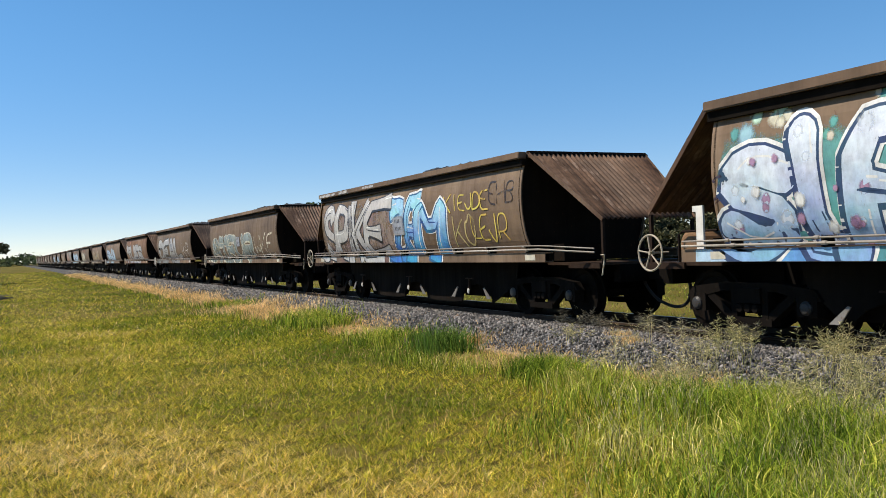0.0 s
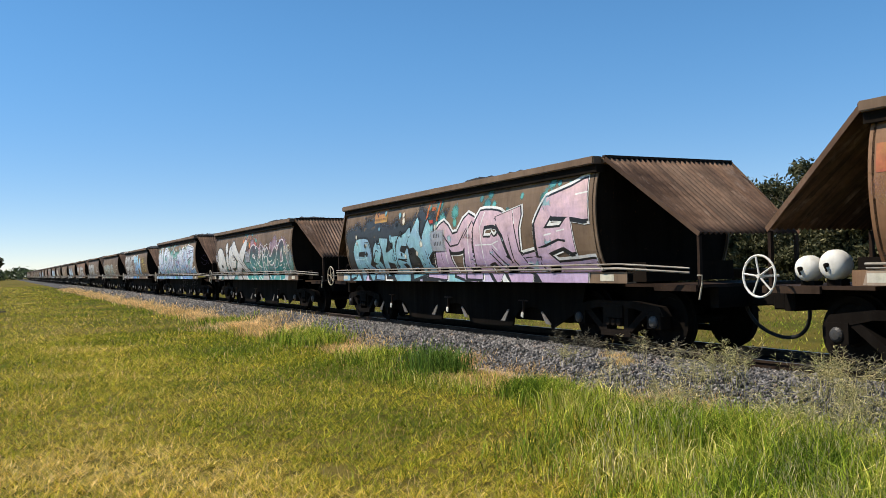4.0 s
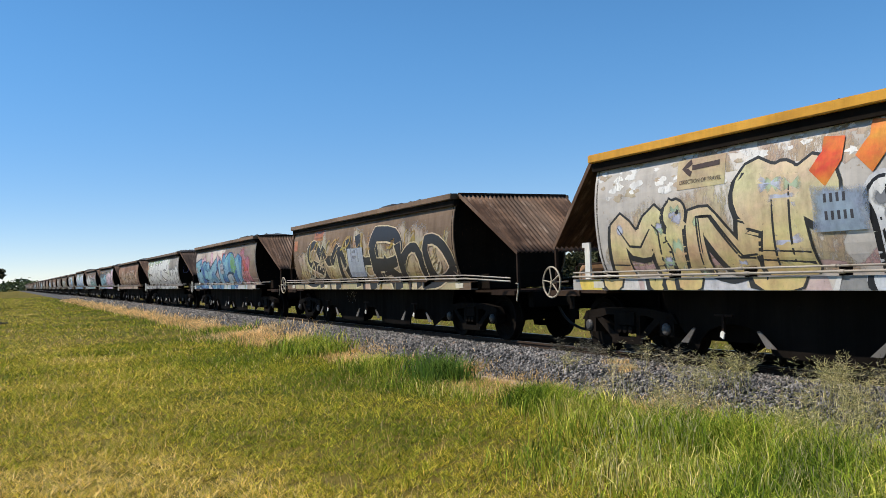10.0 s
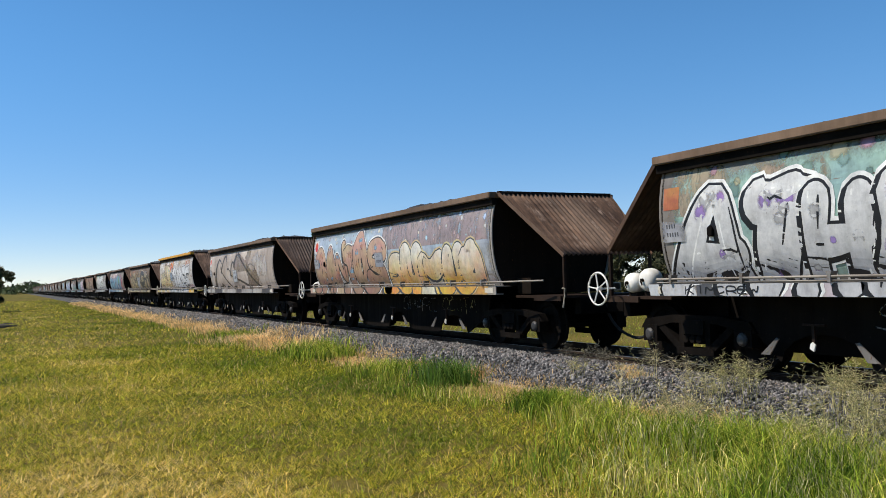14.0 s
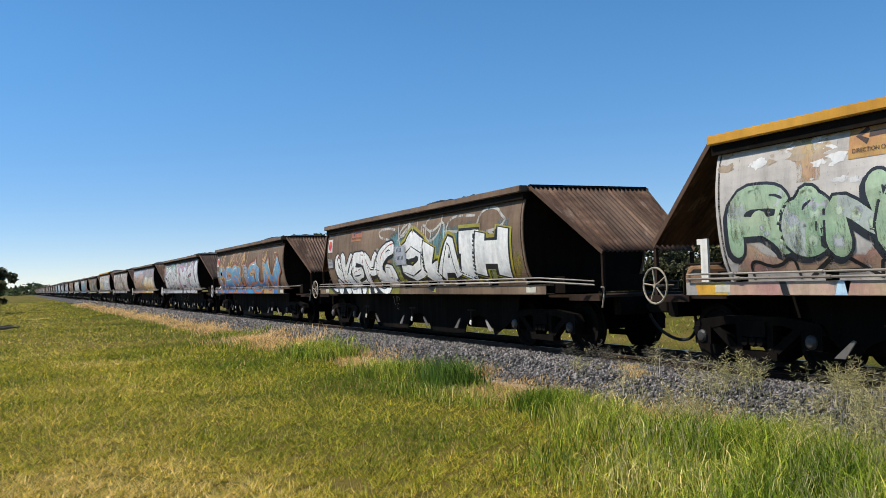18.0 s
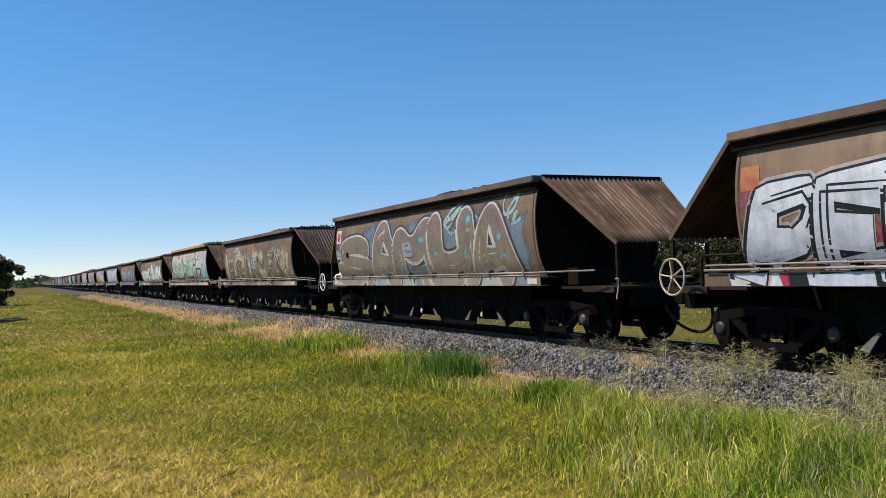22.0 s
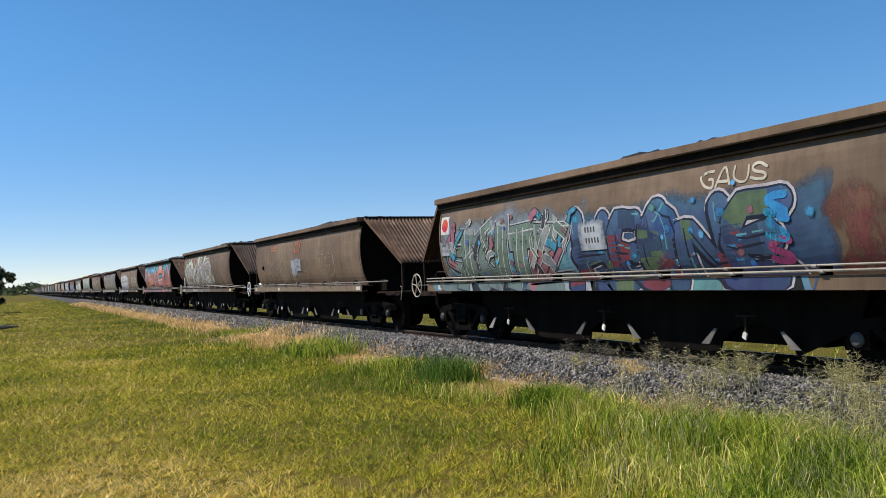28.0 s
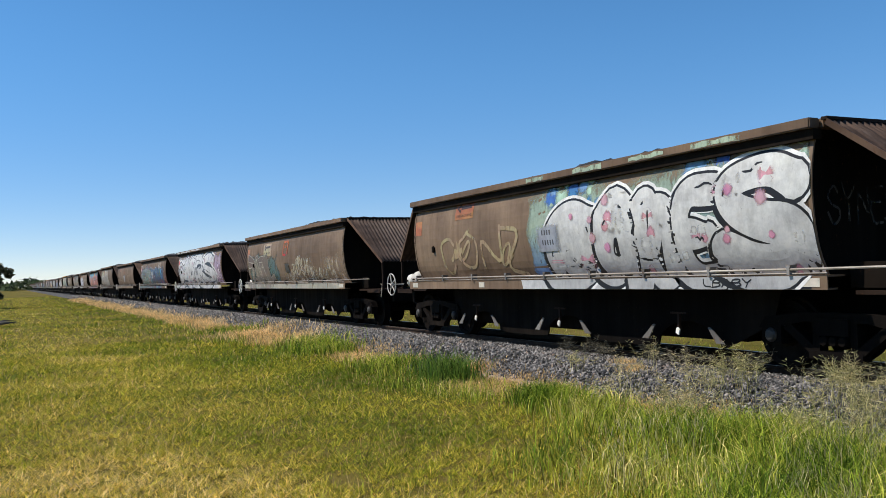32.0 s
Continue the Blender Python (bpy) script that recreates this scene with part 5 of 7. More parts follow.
        piece(w, "S 0.15 1.3 2.2,L 1.3 1.95 2.34,F 1.95 2.75 2.36,E 2.75 3.3 2.2,S 3.2 3.85 2.22,M 3.75 4.55 2.24", ((0.22, 0.40, 0.62), (0.62, 0.68, 0.76)), (0.035, 0.07, 0.14), WHITE, WHITE, fat=0.36, seed=3, spots=((0.36, 0.22, 0.34), (0.66, 0.72, 0.80)), curl=1)
        piece(w, "N 5.0 6.0 2.1,Y 5.95 6.9 2.22,P 6.8 7.45 2.25,O 7.35 8.3 2.2,Z 8.2 9.85 2.28", ((0.12, 0.27, 0.48), (0.58, 0.64, 0.74)), (0.03, 0.06, 0.12), WHITE, WHITE, fat=0.32, seed=8, spots=((0.38, 0.24, 0.36),), curl=1, sharp=True, lean=0.12, tones=((0.15, 0.30, 0.52), (0.44, 0.54, 0.68)))
        bubbles(w, 46, 0.5, 9.0, 1.2, 2.2, [(0.42, 0.25, 0.38), (0.36, 0.22, 0.34), WHITE], (0.025, 0.075), 5, 0.0185)
        sill_paint(w, -0.2, 9.6, [PALEBLUE, (0.04, 0.09, 0.14), SKY, MINT, TEAL, WHITE], 3)
    elif k == 1:
        wash(w, 0.2, 10.0, z0, 1.9, (TEAL, (0.12, 0.09, 0.08)), 4, 0.25)
        piece(w, "D 0.4 1.6 2.1,i 1.6 2.3 2.36,e 2.25 3.2 2.2,X 3.1 4.8 2.3", ((0.46, 0.46, 0.45), (0.60, 0.60, 0.59)), BLACK, None, None, fat=0.42, seed=7, curl=2)
        wash(w, 5.0, 10.0, 1.1, 2.15, ((0.05, 0.28, 0.28), (0.30, 0.20, 0.24)), 14, 0.3, 0.1, 0.0018)
        piece(w, "S 5.2 6.15 2.1,H 6.05 6.8 2.1,i 6.75 7.3 2.0,M 7.2 8.4 2.15,A 8.3 9.6 2.2", ((0.03, 0.26, 0.26), (0.07, 0.05, 0.06)), WHITE, None, (0.42, 0.30, 0.36), fat=0.24, seed=9, curl=2, edge=0.022, sharp=True, lean=0.3)
        tag_line(w, "RIP", 9.35, 9.95, 1.65, 1.95, CREAM, 0.014, 3, 0, 0.1, 0.02)
        tag_line(w, "", 5.2, 9.8, 1.2, 2.2, WHITE, 0.013, 12, 9, 0.1, 0.019)
        bubbles(w, 18, 4.4, 6.2, 2.0, 2.5, [ORANGE, TEAL, (0.28, 0.12, 0.08)], (0.04, 0.12), 4, 0.0021)
        sill_paint(w, 0.1, 9.9, [SILVER, BLACK, TEAL, (0.2, 0.3, 0.3)], 4)
    elif k == 2:
        wash(w, 0.1, 5.5, z0, 2.36, ((0.02, 0.02, 0.025), (0.03, 0.035, 0.04)), 5, 0.22)
        piece(w, "R 0.6 1.65 1.95,C 1.7 2.25 1.85,H 2.3 3.1 2.0,E 3.0 3.95 1.95,Y 3.85 5.0 2.1", ((0.17, 0.36, 0.44), (0.25, 0.45, 0.53)), BLACK, (0.35, 0.55, 0.62), fat=0.34, seed=3, curl=1, edge=0.05, sharp=True)
        piece(w, "M 5.0 6.6 2.3,R 6.5 7.7 2.25,L 7.6 8.6 2.25,E 8.5 10.0 2.3", ((0.46, 0.34, 0.50), (0.60, 0.42, 0.46)), BLACK, WHITE, WHITE, fat=0.36, seed=5, curl=1, sharp=True, spots=((0.30, 0.45, 0.5),))
        bubbles(w, 24, 4.6, 9.6, 1.9, 2.45, [TEAL, (0.10, 0.35, 0.33), (0.05, 0.2, 0.2)], (0.05, 0.16), 3, 0.0021)
        bubbles(w, 26, 0.2, 5.3, 1.3, 2.4, [BLACK, CREAM, (0.16, 0.34, 0.42)], (0.03, 0.07), 8, 0.0185)
        sill_paint(w, 0.0, 10.0, [(0.22, 0.42, 0.52), BLACK, LILAC, BLACK, WHITE], 6)
    elif k == 3:
        wash(w, 0.2, 10.0, z0, 1.95, ((0.34, 0.25, 0.20), (0.42, 0.24, 0.13)), 2, 0.3, 0.45)
        piece(w, "J 0.3 1.5 2.1,O 1.5 2.7 2.1,I 2.7 3.3 2.1,N 3.3 4.6 2.1,F 4.6 5.8 2.1,R 5.8 7.0 2.1,E 7.0 8.4 2.1,N 8.4 9.8 2.1", ((0.42, 0.32, 0.27), (0.48, 0.36, 0.28)), (0.30, 0.22, 0.15), seed=4, fat=0.22, curl=1, wear=0.5, edge=0.026)
        tag_line(w, "", 0.4, 9.8, 1.15, 2.0, (0.5, 0.42, 0.3), 0.02, 4, 22, 0.4)
        sill_paint(w, 0.0, 10.2, [(0.34, 0.25, 0.19), (0.3, 0.2, 0.13)], 6)
    elif k == 4:
        wash(w, 0.1, 7.6, z0, 2.62, ((0.46, 0.46, 0.43), (0.48, 0.50, 0.42)), 3, 0.03)
        wash(w, 0.5, 7.0, 1.5, 2.45, ((0.26, 0.36, 0.17), (0.34, 0.40, 0.24)), 13, 0.3, 0.3, 0.0017)
        bubbles(w, 22, 0.2, 7.4, 1.3, 2.5, [GREEN, (0.20, 0.33, 0.12), (0.45, 0.33, 0.36)], (0.06, 0.22), 4, 0.0021)
        piece(w, "S 0.65 1.95 2.2,o 1.85 3.05 2.32,r 2.95 4.0 2.25,e 3.9 5.1 2.35,S 5.0 7.3 2.5", ((0.34, 0.34, 0.34), (0.56, 0.56, 0.54)), (0.03, 0.018, 0.022), None, WHITE, fat=0.56, seed=5, edge=0.034, curl=3, spots=((0.30, 0.30, 0.30),), marks=3)
        piece(w, "B 7.55 8.1 1.95,u 8.05 8.5 1.95,A 8.45 8.9 2.0,n 8.85 9.3 1.95,T 9.2 9.6 2.0,Y 9.5 10.05 2.0", (SILVER, (0.55, 0.55, 0.54)), BLACK, None, (0.05, 0.05, 0.07), fat=0.22, seed=6, sharp=True, curl=1)
        tag_line(w, "RACK", 0.9, 1.7, SILL + 0.03, SILL + 0.125, BLACK, 0.009, 4, 0, 0.0, 0.004, on_sill)
        sill_paint(w, -0.1, 10.1, [(0.42, 0.42, 0.42), BLACK, (0.5, 0.5, 0.5), GREEN, (0.4, 0.4, 0.4)], 3)
    elif k == 5:
        wash(w, 5.6, 10.1, z0, 2.62, ((0.15, 0.105, 0.072), (0.21, 0.155, 0.112)), 23, 0.0, 0.0, 0.0024)
        wash(w, 7.4, 9.3, z0, 2.2, ((0.40, 0.15, 0.19), (0.36, 0.13, 0.15)), 3, 0.35, 0.2, 0.0029)
        wash(w, 0.1, 8.2, z0, 2.15, ((0.26, 0.37, 0.42), (0.44, 0.27, 0.29)), 5, 0.25, 0.15, 0.0033)
        wash(w, 8.3, 9.0, 1.55, 1.95, ((0.42, 0.06, 0.07), (0.36, 0.08, 0.09)), 9, 0.2, 0.2, 0.0036)
        for x, z, r in ((1.3, 1.95, 0.30), (3.0, 2.2, 0.24), (5.4, 2.05, 0.32), (6.0, 1.9, 0.25)):
            wash(w, x, x + 2 * r, z - r, z + r, (0.50, 0.30, 0.33), int(x * 9), 0.12, 0.1, 0.0037)
        navy, blues, greens = (0.010, 0.025, 0.07), (0.035, 0.12, 0.30), (0.12, 0.25, 0.10)
        for cells, curl, sharp, seed in (("T 0.05 1.4 2.05,K 2.6 4.2 2.12,I 4.3 5.2 2.2", 0, True, 4), ("S 1.25 2.65 2.12,n 5.4 7.4 2.25", 3, False, 6), ("V 7.25 8.2 2.25", 0, True, 8)):
            piece(w, cells, ((0.055, 0.16, 0.26), (0.08, 0.21, 0.34)), navy, (0.28, 0.44, 0.50), None, edge=0.05, fat=0.30 if cells[0] == "V" else 0.42, seed=seed, curl=curl, sharp=sharp, tones=(greens, blues, (0.17, 0.33, 0.42)), spots=((0.03, 0.09, 0.28),), marks=1)
        red_spot(w, 5.15, 2.1, (0.36, 0.05, 0.07), (0.36, 0.05, 0.07))
        bubbles(w, 9, 0.4, 7.6, 1.25, 2.0, [(0.03, 0.08, 0.24), (0.03, 0.10, 0.28)], (0.03, 0.07), 4, 0.020)
        sill_paint(w, -0.1, 9.2, [(0.36, 0.42, 0.48), (0.22, 0.34, 0.44), (0.40, 0.40, 0.40), (0.18, 0.34, 0.22)], 4)
    elif k == 6:
        wash(w, 0.5, 10.0, z0, 2.2, ((0.34, 0.25, 0.11), (0.34, 0.28, 0.21)), 7, 0.42, 0.12)
        tag_line(w, "", 1.2, 9.8, 1.2, 2.2, (CREAM, OCHRE), 0.025, 6, 34, 0.15)
        piece(w, "S 1.3 2.7 2.25,M 2.6 3.9 2.25,N 3.8 4.7 2.3,H 5.3 6.4 2.32,R 6.1 7.6 2.3,n 7.65 8.75 1.98,D 8.8 10.0 2.1", (0.022, 0.020, 0.020), (0.52, 0.42, 0.27), fat=0.21, seed=4, curl=1, edge=0.022, lean=-0.12, sharp=True, marks=0)
        plate(w, "paint_patch", 4.5, 5.5, 1.22, 1.9, (0.30, 0.33, 0.38), 0.0195)
        code_patch(w, 4.7, 1.75, (0.30, 0.33, 0.38), s=1.1)
        sill_paint(w, 0.4, 10.4, [(0.34, 0.28, 0.16), (0.05, 0.04, 0.04), TAN, OCHRE], 4)
    elif k == 7:
        wash(w, 0.2, 10.0, z0, 1.35, ((0.42, 0.25, 0.24), (0.5, 0.42, 0.4)), 3, 0.2, 0.2)
        wash(w, 0.3, 4.2, z0, 2.05, ((0.38, 0.30, 0.19), (0.44, 0.36, 0.25)), 9, 0.25, 0.4, 0.0018)
        flaking(w, 120, 0.2, 9.8, 2.05, 2.58, (0.40, 0.32, 0.235), 5)
        flaking(w, 130, 0.2, 6.0, 2.1, 2.6, (0.66, 0.65, 0.63), 6)
        flaking(w, 18, 8.8, 10.0, 1.3, 2.3, (0.36, 0.25, 0.20), 7)
        for a, b in ((1.9, 0.8), (3.1, 1.2), (6.2, 0.7)):
            wash(w, a, a + b, 2.2, 2.5, ((0.36, 0.27, 0.17), (0.40, 0.31, 0.21)), int(a * 9), 0.2, 0.35)
        arrow_sign(w, 1.75, 2.08, (0.42, 0.33, 0.20), s=1.3)
        piece(w, "M 0.45 1.5 2.05,i 1.4 2.05 2.12,N 1.95 2.95 2.1,T 2.8 4.0 2.24", ((0.50, 0.37, 0.17), (0.58, 0.49, 0.31)), (0.03, 0.03, 0.03), None, None, fat=0.44, seed=2, curl=1, spots=((0.36, 0.46, 0.32), (0.44, 0.46, 0.58)))
        piece(w, "I 4.35 4.9 1.9,T 4.8 5.75 2.12,A 5.65 6.5 2.08,D 6.4 7.35 2.12,E 7.25 8.3 2.16,F 8.2 9.3 2.1", ((0.46, 0.48, 0.52), (0.60, 0.60, 0.60)), BLACK, None, (0.50, 0.50, 0.52), fat=0.40, seed=9, curl=2, spots=((0.16, 0.17, 0.19),))
        for a, b in ((3.75, 0.0), (4.3, 0.08)):
            flash(w, a, 2.0 + b, (0.60, 0.17, 0.03))
        tag_line(w, "SEK", 8.2, 9.6, 2.2, 2.5, ORANGE, 0.018, 3, 0, 0.1)
        sill_paint(w, 0.3, 9.6, [(0.52, 0.50, 0.47), (0.44, 0.34, 0.32), (0.55, 0.54, 0.52), (0.2, 0.2, 0.2), (0.46, 0.46, 0.48)], 4)
        sill_paint(w, -0.24, 0.25, [YELLOW], 4), sill_paint(w, 9.65, 10.8, [(0.6, 0.34, 0.04)], 4)
    elif k == 8:
        wash(w, 4.6, 7.0, 1.7, 2.4, ((0.25, 0.20, 0.16), (0.24, 0.19, 0.15)), 5, 0.3, 0.2)
        wash(w, 7.4, 9.3, 1.5, 2.2, ((0.44, 0.40, 0.37), (0.42, 0.38, 0.35)), 8, 0.3, 0.3)
        # mountain-shaped letters, drawn in nothing but their dark shaded edges
        for i, (line, half) in enumerate((
                ([(0.85, 1.15), (1.35, 1.75), (1.85, 2.26), (2.2, 2.2), (2.4, 2.08)], [0.16, 0.11, 0.05, 0.035, 0.02]),
                ([(2.3, 1.75), (2.65, 2.1), (3.0, 2.38), (3.25, 2.3), (3.4, 2.05), (3.42, 1.8)], [0.07, 0.06, 0.045, 0.05, 0.04, 0.02]),
                ([(2.15, 2.0), (2.4, 1.72), (3.0, 1.45), (3.7, 1.15)], [0.015, 0.03, 0.035, 0.05]),
                ([(3.4, 1.82), (3.65, 1.86), (3.9, 1.72)], [0.02, 0.04, 0.02]),
                ([(3.95, 1.6), (4.1, 1.9), (4.3, 2.1), (4.75, 2.02)], [0.09, 0.06, 0.04, 0.02]),
                ([(3.95, 1.6), (4.6, 1.48), (5.6, 1.35), (6.6, 1.12)], [0.015, 0.03, 0.045, 0.07]),
                ([(4.6, 1.95), (4.8, 2.2), (5.0, 2.36), (5.45, 2.3)], [0.10, 0.07, 0.06, 0.04]),
                ([(5.2, 2.36), (5.7, 2.14), (6.5, 1.78), (7.3, 1.42), (8.1, 1.12)], [0.07, 0.045, 0.05, 0.055, 0.03]),
                ([(2.0, 1.15), (2.12, 1.28), (2.5, 1.12)], [0.05, 0.06, 0.04]),
                ([(6.6, 1.75), (6.95, 1.95), (7.5, 1.92), (8.0, 1.6), (8.3, 1.2)], [0.012, 0.014, 0.014, 0.014, 0.012]))):
            bm = bmesh.new()
            line = chaikin(line, 1)
            ribbon(bm, line, [float(np.interp(j / (len(line) - 1), np.linspace(0, 1, len(half)), half)) for j in range(len(line))], 0.005 + 0.0002 * i, 0)
            painted("graffiti_letter", bm, [paint((0.055, 0.045, 0.037), (0.075, 0.062, 0.052), 0.15)], w)
        wash(w, 6.5, 8.0, z0, 1.85, ((0.19, 0.145, 0.11), (0.22, 0.17, 0.13)), 15, 0.2, 0.2, 0.0032)
        code_patch(w, 4.35, 1.58, (0.40, 0.43, 0.47), s=1.5)
        sill_paint(w, -0.2, 10.0, [(0.30, 0.28, 0.26), (0.06, 0.05, 0.05), (0.36, 0.34, 0.32)], 4)
    elif k == 9:
        wash(w, 0.1, 10.0, z0, 2.58, ((0.40, 0.34, 0.30), (0.34, 0.42, 0.50)), 3, 0.04)
        wash(w, 5.0, 10.0, 1.9, 2.5, ((0.36, 0.18, 0.20), (0.30, 0.24, 0.24)), 5, 0.06, 0.2, 0.0021)
        bubbles(w, 60, 0.3, 9.9, 2.0, 2.55, [(0.5, 0.5, 0.5), PALEBLUE, (0.45, 0.34, 0.34), (0.16, 0.2, 0.26), CREAM], (0.02, 0.06), 6, 0.0026)
        piece(w, "C 0.2 1.15 2.15,A 1.05 1.95 2.22,N 1.85 2.6 2.22,T 2.5 3.35 2.12,O 3.25 4.15 2.38,S 4.05 5.2 2.25", ((0.27, 0.16, 0.11), (0.48, 0.31, 0.22)), BLACK, None, WHITE, fat=0.46, seed=4, curl=3, edge=0.026, spots=((0.40, 0.22, 0.13), (0.18, 0.30, 0.42)))
        piece(w, "D 5.35 6.25 1.85,U 6.15 7.05 1.95,M 6.95 8.2 1.92,U 8.1 8.95 1.9,O 8.85 9.75 1.92", ((0.58, 0.33, 0.06), (0.66, 0.64, 0.58)), (0.05, 0.06, 0.07), None, (0.55, 0.45, 0.25), fat=0.42, seed=6, edge=0.026)
        sill_paint(w, -0.1, 5.4, [(0.40, 0.26, 0.19), (0.12, 0.08, 0.07), (0.36, 0.25, 0.2), (0.3, 0.3, 0.32)], 4), sill_paint(w, 5.4, 10.0, [(0.50, 0.32, 0.10), (0.55, 0.5, 0.4), (0.46, 0.26, 0.07)], 4)
    elif k == 10:
        wash(w, 0.3, 10.0, z0, 2.52, ((0.26, 0.36, 0.29), (0.26, 0.40, 0.36)), 3, 0.08)
        for a in (0.3, 1.7, 3.9, 7.3):
            wash(w, a, a + 0.9, 1.9, 2.5, ((0.36, 0.34, 0.14), (0.30, 0.24, 0.17)), int(a * 9), 0.2, 0.35, 0.0018)
        wash(w, 4.7, 6.2, z0, 2.5, ((0.42, 0.2, 0.28), (0.5, 0.3, 0.36)), 5, 0.1, 0.1, 0.0021)
        piece(w, "A 0.35 1.55 2.28,T 1.45 2.5 2.24,H 2.35 3.1 2.12,I 3.0 3.75 2.2,N 3.65 4.75 2.25", ((0.42, 0.42, 0.43), (0.60, 0.60, 0.59)), BLACK, WHITE, WHITE, fat=0.46, seed=4, curl=2, lean=0.12, spots=((0.28, 0.18, 0.42), (0.36, 0.36, 0.36)))
        piece(w, "M 5.3 7.2 2.36,G 7.05 8.75 2.32,U 8.6 10.0 2.38", ((0.42, 0.42, 0.44), (0.56, 0.56, 0.57)), BLACK, WHITE, PINK, fat=0.50, seed=8, curl=1, spots=((0.34, 0.34, 0.36), (0.45, 0.28, 0.36)))
        bubbles(w, 40, 0.3, 9.9, 1.6, 2.5, [(0.16, 0.26, 0.23), (0.34, 0.2, 0.25), (0.12, 0.2, 0.18), (0.3, 0.3, 0.2), LILAC], (0.04, 0.12), 6, 0.0024)
        tag_line(w, "KIMCREW", 0.55, 1.75, SILL + 0.03, SILL + 0.125, BLACK, 0.009, 4, 0, 0.0, 0.004, on_sill)
        sill_paint(w, -0.1, 10.0, [(0.45, 0.46, 0.46), (0.5, 0.5, 0.5), (0.08, 0.08, 0.09), (0.40, 0.44, 0.40), (0.46, 0.40, 0.43)], 4)
    elif k == 11:
        piece(w, "D 0.5 1.7 2.0,R 1.6 2.8 2.05,S 2.7 3.9 2.0,L 3.8 4.8 2.05,I 4.7 5.4 2.0,E 5.3 6.6 2.05,U 6.5 7.9 2.05,V 7.8 9.6 2.1", ((0.06, 0.18, 0.40), (0.14, 0.32, 0.46)), ((0.48, 0.14, 0.04), (0.55, 0.30, 0.10)), WHITE, (0.16, 0.05, 0.03), fat=0.28, seed=4, curl=2, edge=0.045, sharp=True, lean=0.2)
        tag_line(w, "", 0.5, 9.6, 1.5, 2.45, (0.50, 0.30, 0.14), 0.03, 6, 20, 0.2)
        sill_paint(w, 0.1, 9.6, [BLUE, ORANGE, (0.4, 0.24, 0.1), SKY], 4)
    elif k == 12:
        wash(w, 0.6, 9.9, z0, 1.75, (OLIVE, (0.26, 0.24, 0.04)), 4, 0.25, 0.2)
        wash(w, 4.4, 9.7, 1.2, 2.2, ((0.26, 0.24, 0.04), (0.10, 0.20, 0.22)), 34, 0.2, 0.25, 0.0018)
        tag_line(w, "SUMER", 3.6, 9.6, 1.8, 2.45, ((0.34, 0.16, 0.08), (0.42, 0.40, 0.36)), 0.022, 6, 5, 0.2, 0.0016)
        piece(w, "S 0.6 1.3 1.98,K 1.2 2.05 1.96,E 1.95 2.85 1.98,M 2.75 3.75 2.02,G 3.6 4.65 2.12", (WHITE, WHITE), BLACK, (0.30, 0.03, 0.02), None, fat=0.34, seed=4, curl=1, edge=0.04, drips=0.8, spots=())
        piece(w, "O 5.0 6.2 2.2,L 6.15 7.0 2.05,A 6.9 7.8 2.08,T 7.7 8.6 2.1,H 8.5 9.55 2.15", (WHITE, WHITE), BLACK, None, (0.30, 0.27, 0.03), z0=1.2, fat=0.25, seed=6, curl=0, edge=0.05, lean=0.12, sharp=True)
        sill_paint(w, 0.3, 5.0, [OLIVE, WHITE, BLACK, (0.3, 0.3, 0.25)], 4)
    elif k == 13:
        wash(w, 0.3, 8.2, z0, 1.45, ((0.40, 0.24, 0.16), (0.46, 0.34, 0.28)), 4, 0.18, 0.1)
        wash(w, 8.3, 10.0, z0, 1.75, ((0.16, 0.36, 0.40), (0.30, 0.46, 0.50)), 6, 0.3, 0.2)
        piece(w, "R 0.3 1.15 2.12,O 1.05 1.7 2.02,N 1.6 2.4 2.06,D 2.3 3.1 2.0,U 3.0 3.9 2.06,K 3.95 4.9 2.0,U 4.8 5.7 2.06,O 5.6 6.7 2.12,R 6.6 7.5 2.16", ((0.27, 0.39, 0.25), (0.40, 0.52, 0.36)), (0.025, 0.03, 0.04), None, None, z0=1.36, fat=0.34, seed=7, edge=0.034, spots=((0.46, 0.48, 0.52), (0.5, 0.6, 0.45)), wear=0.1, tones=((0.42, 0.47, 0.44), (0.33, 0.44, 0.30)))
        tag_line(w, "Z", 7.5, 9.3, 1.15, 1.7, BLACK, 0.035, 3, 0, 0.0, 0.0195)
        tag_line(w, "MANKLUMAN", 0.4, 8.0, 1.1, 1.36, BLACK, 0.022, 7, 0, 0.0)
        flaking(w, 150, 0.2, 9.9, 2.25, 2.6, (0.38, 0.29, 0.21), 8)
        flaking(w, 26, 7.0, 10.0, 1.5, 2.4, (0.40, 0.27, 0.16), 9)
        flaking(w, 80, 0.3, 9.0, 1.9, 2.55, (0.60, 0.60, 0.59), 10)
        flash(w, 3.2, 2.1, (0.50, 0.12, 0.04))
        tag_line(w, "UJT", 7.2, 9.8, 2.05, 2.55, (0.05, 0.05, 0.05), 0.02, 2)
        for a in (1.2, 3.4, 6.9, 7.9):
            wash(w, a, a + 0.3, 2.05, 2.5, ((0.36, 0.24, 0.14), (0.42, 0.28, 0.16)), int(a * 9), 0.12, 0.3)
        sill_paint(w, 0.3, 9.2, [(0.42, 0.26, 0.2), BLACK, (0.45, 0.3, 0.24), PALEBLUE], 4)
        sill_paint(w, -0.24, 0.25, [(0.6, 0.34, 0.04)], 4), sill_paint(w, 10.0, 10.82, [(0.62, 0.33, 0.03)], 4)
    elif k == 14:
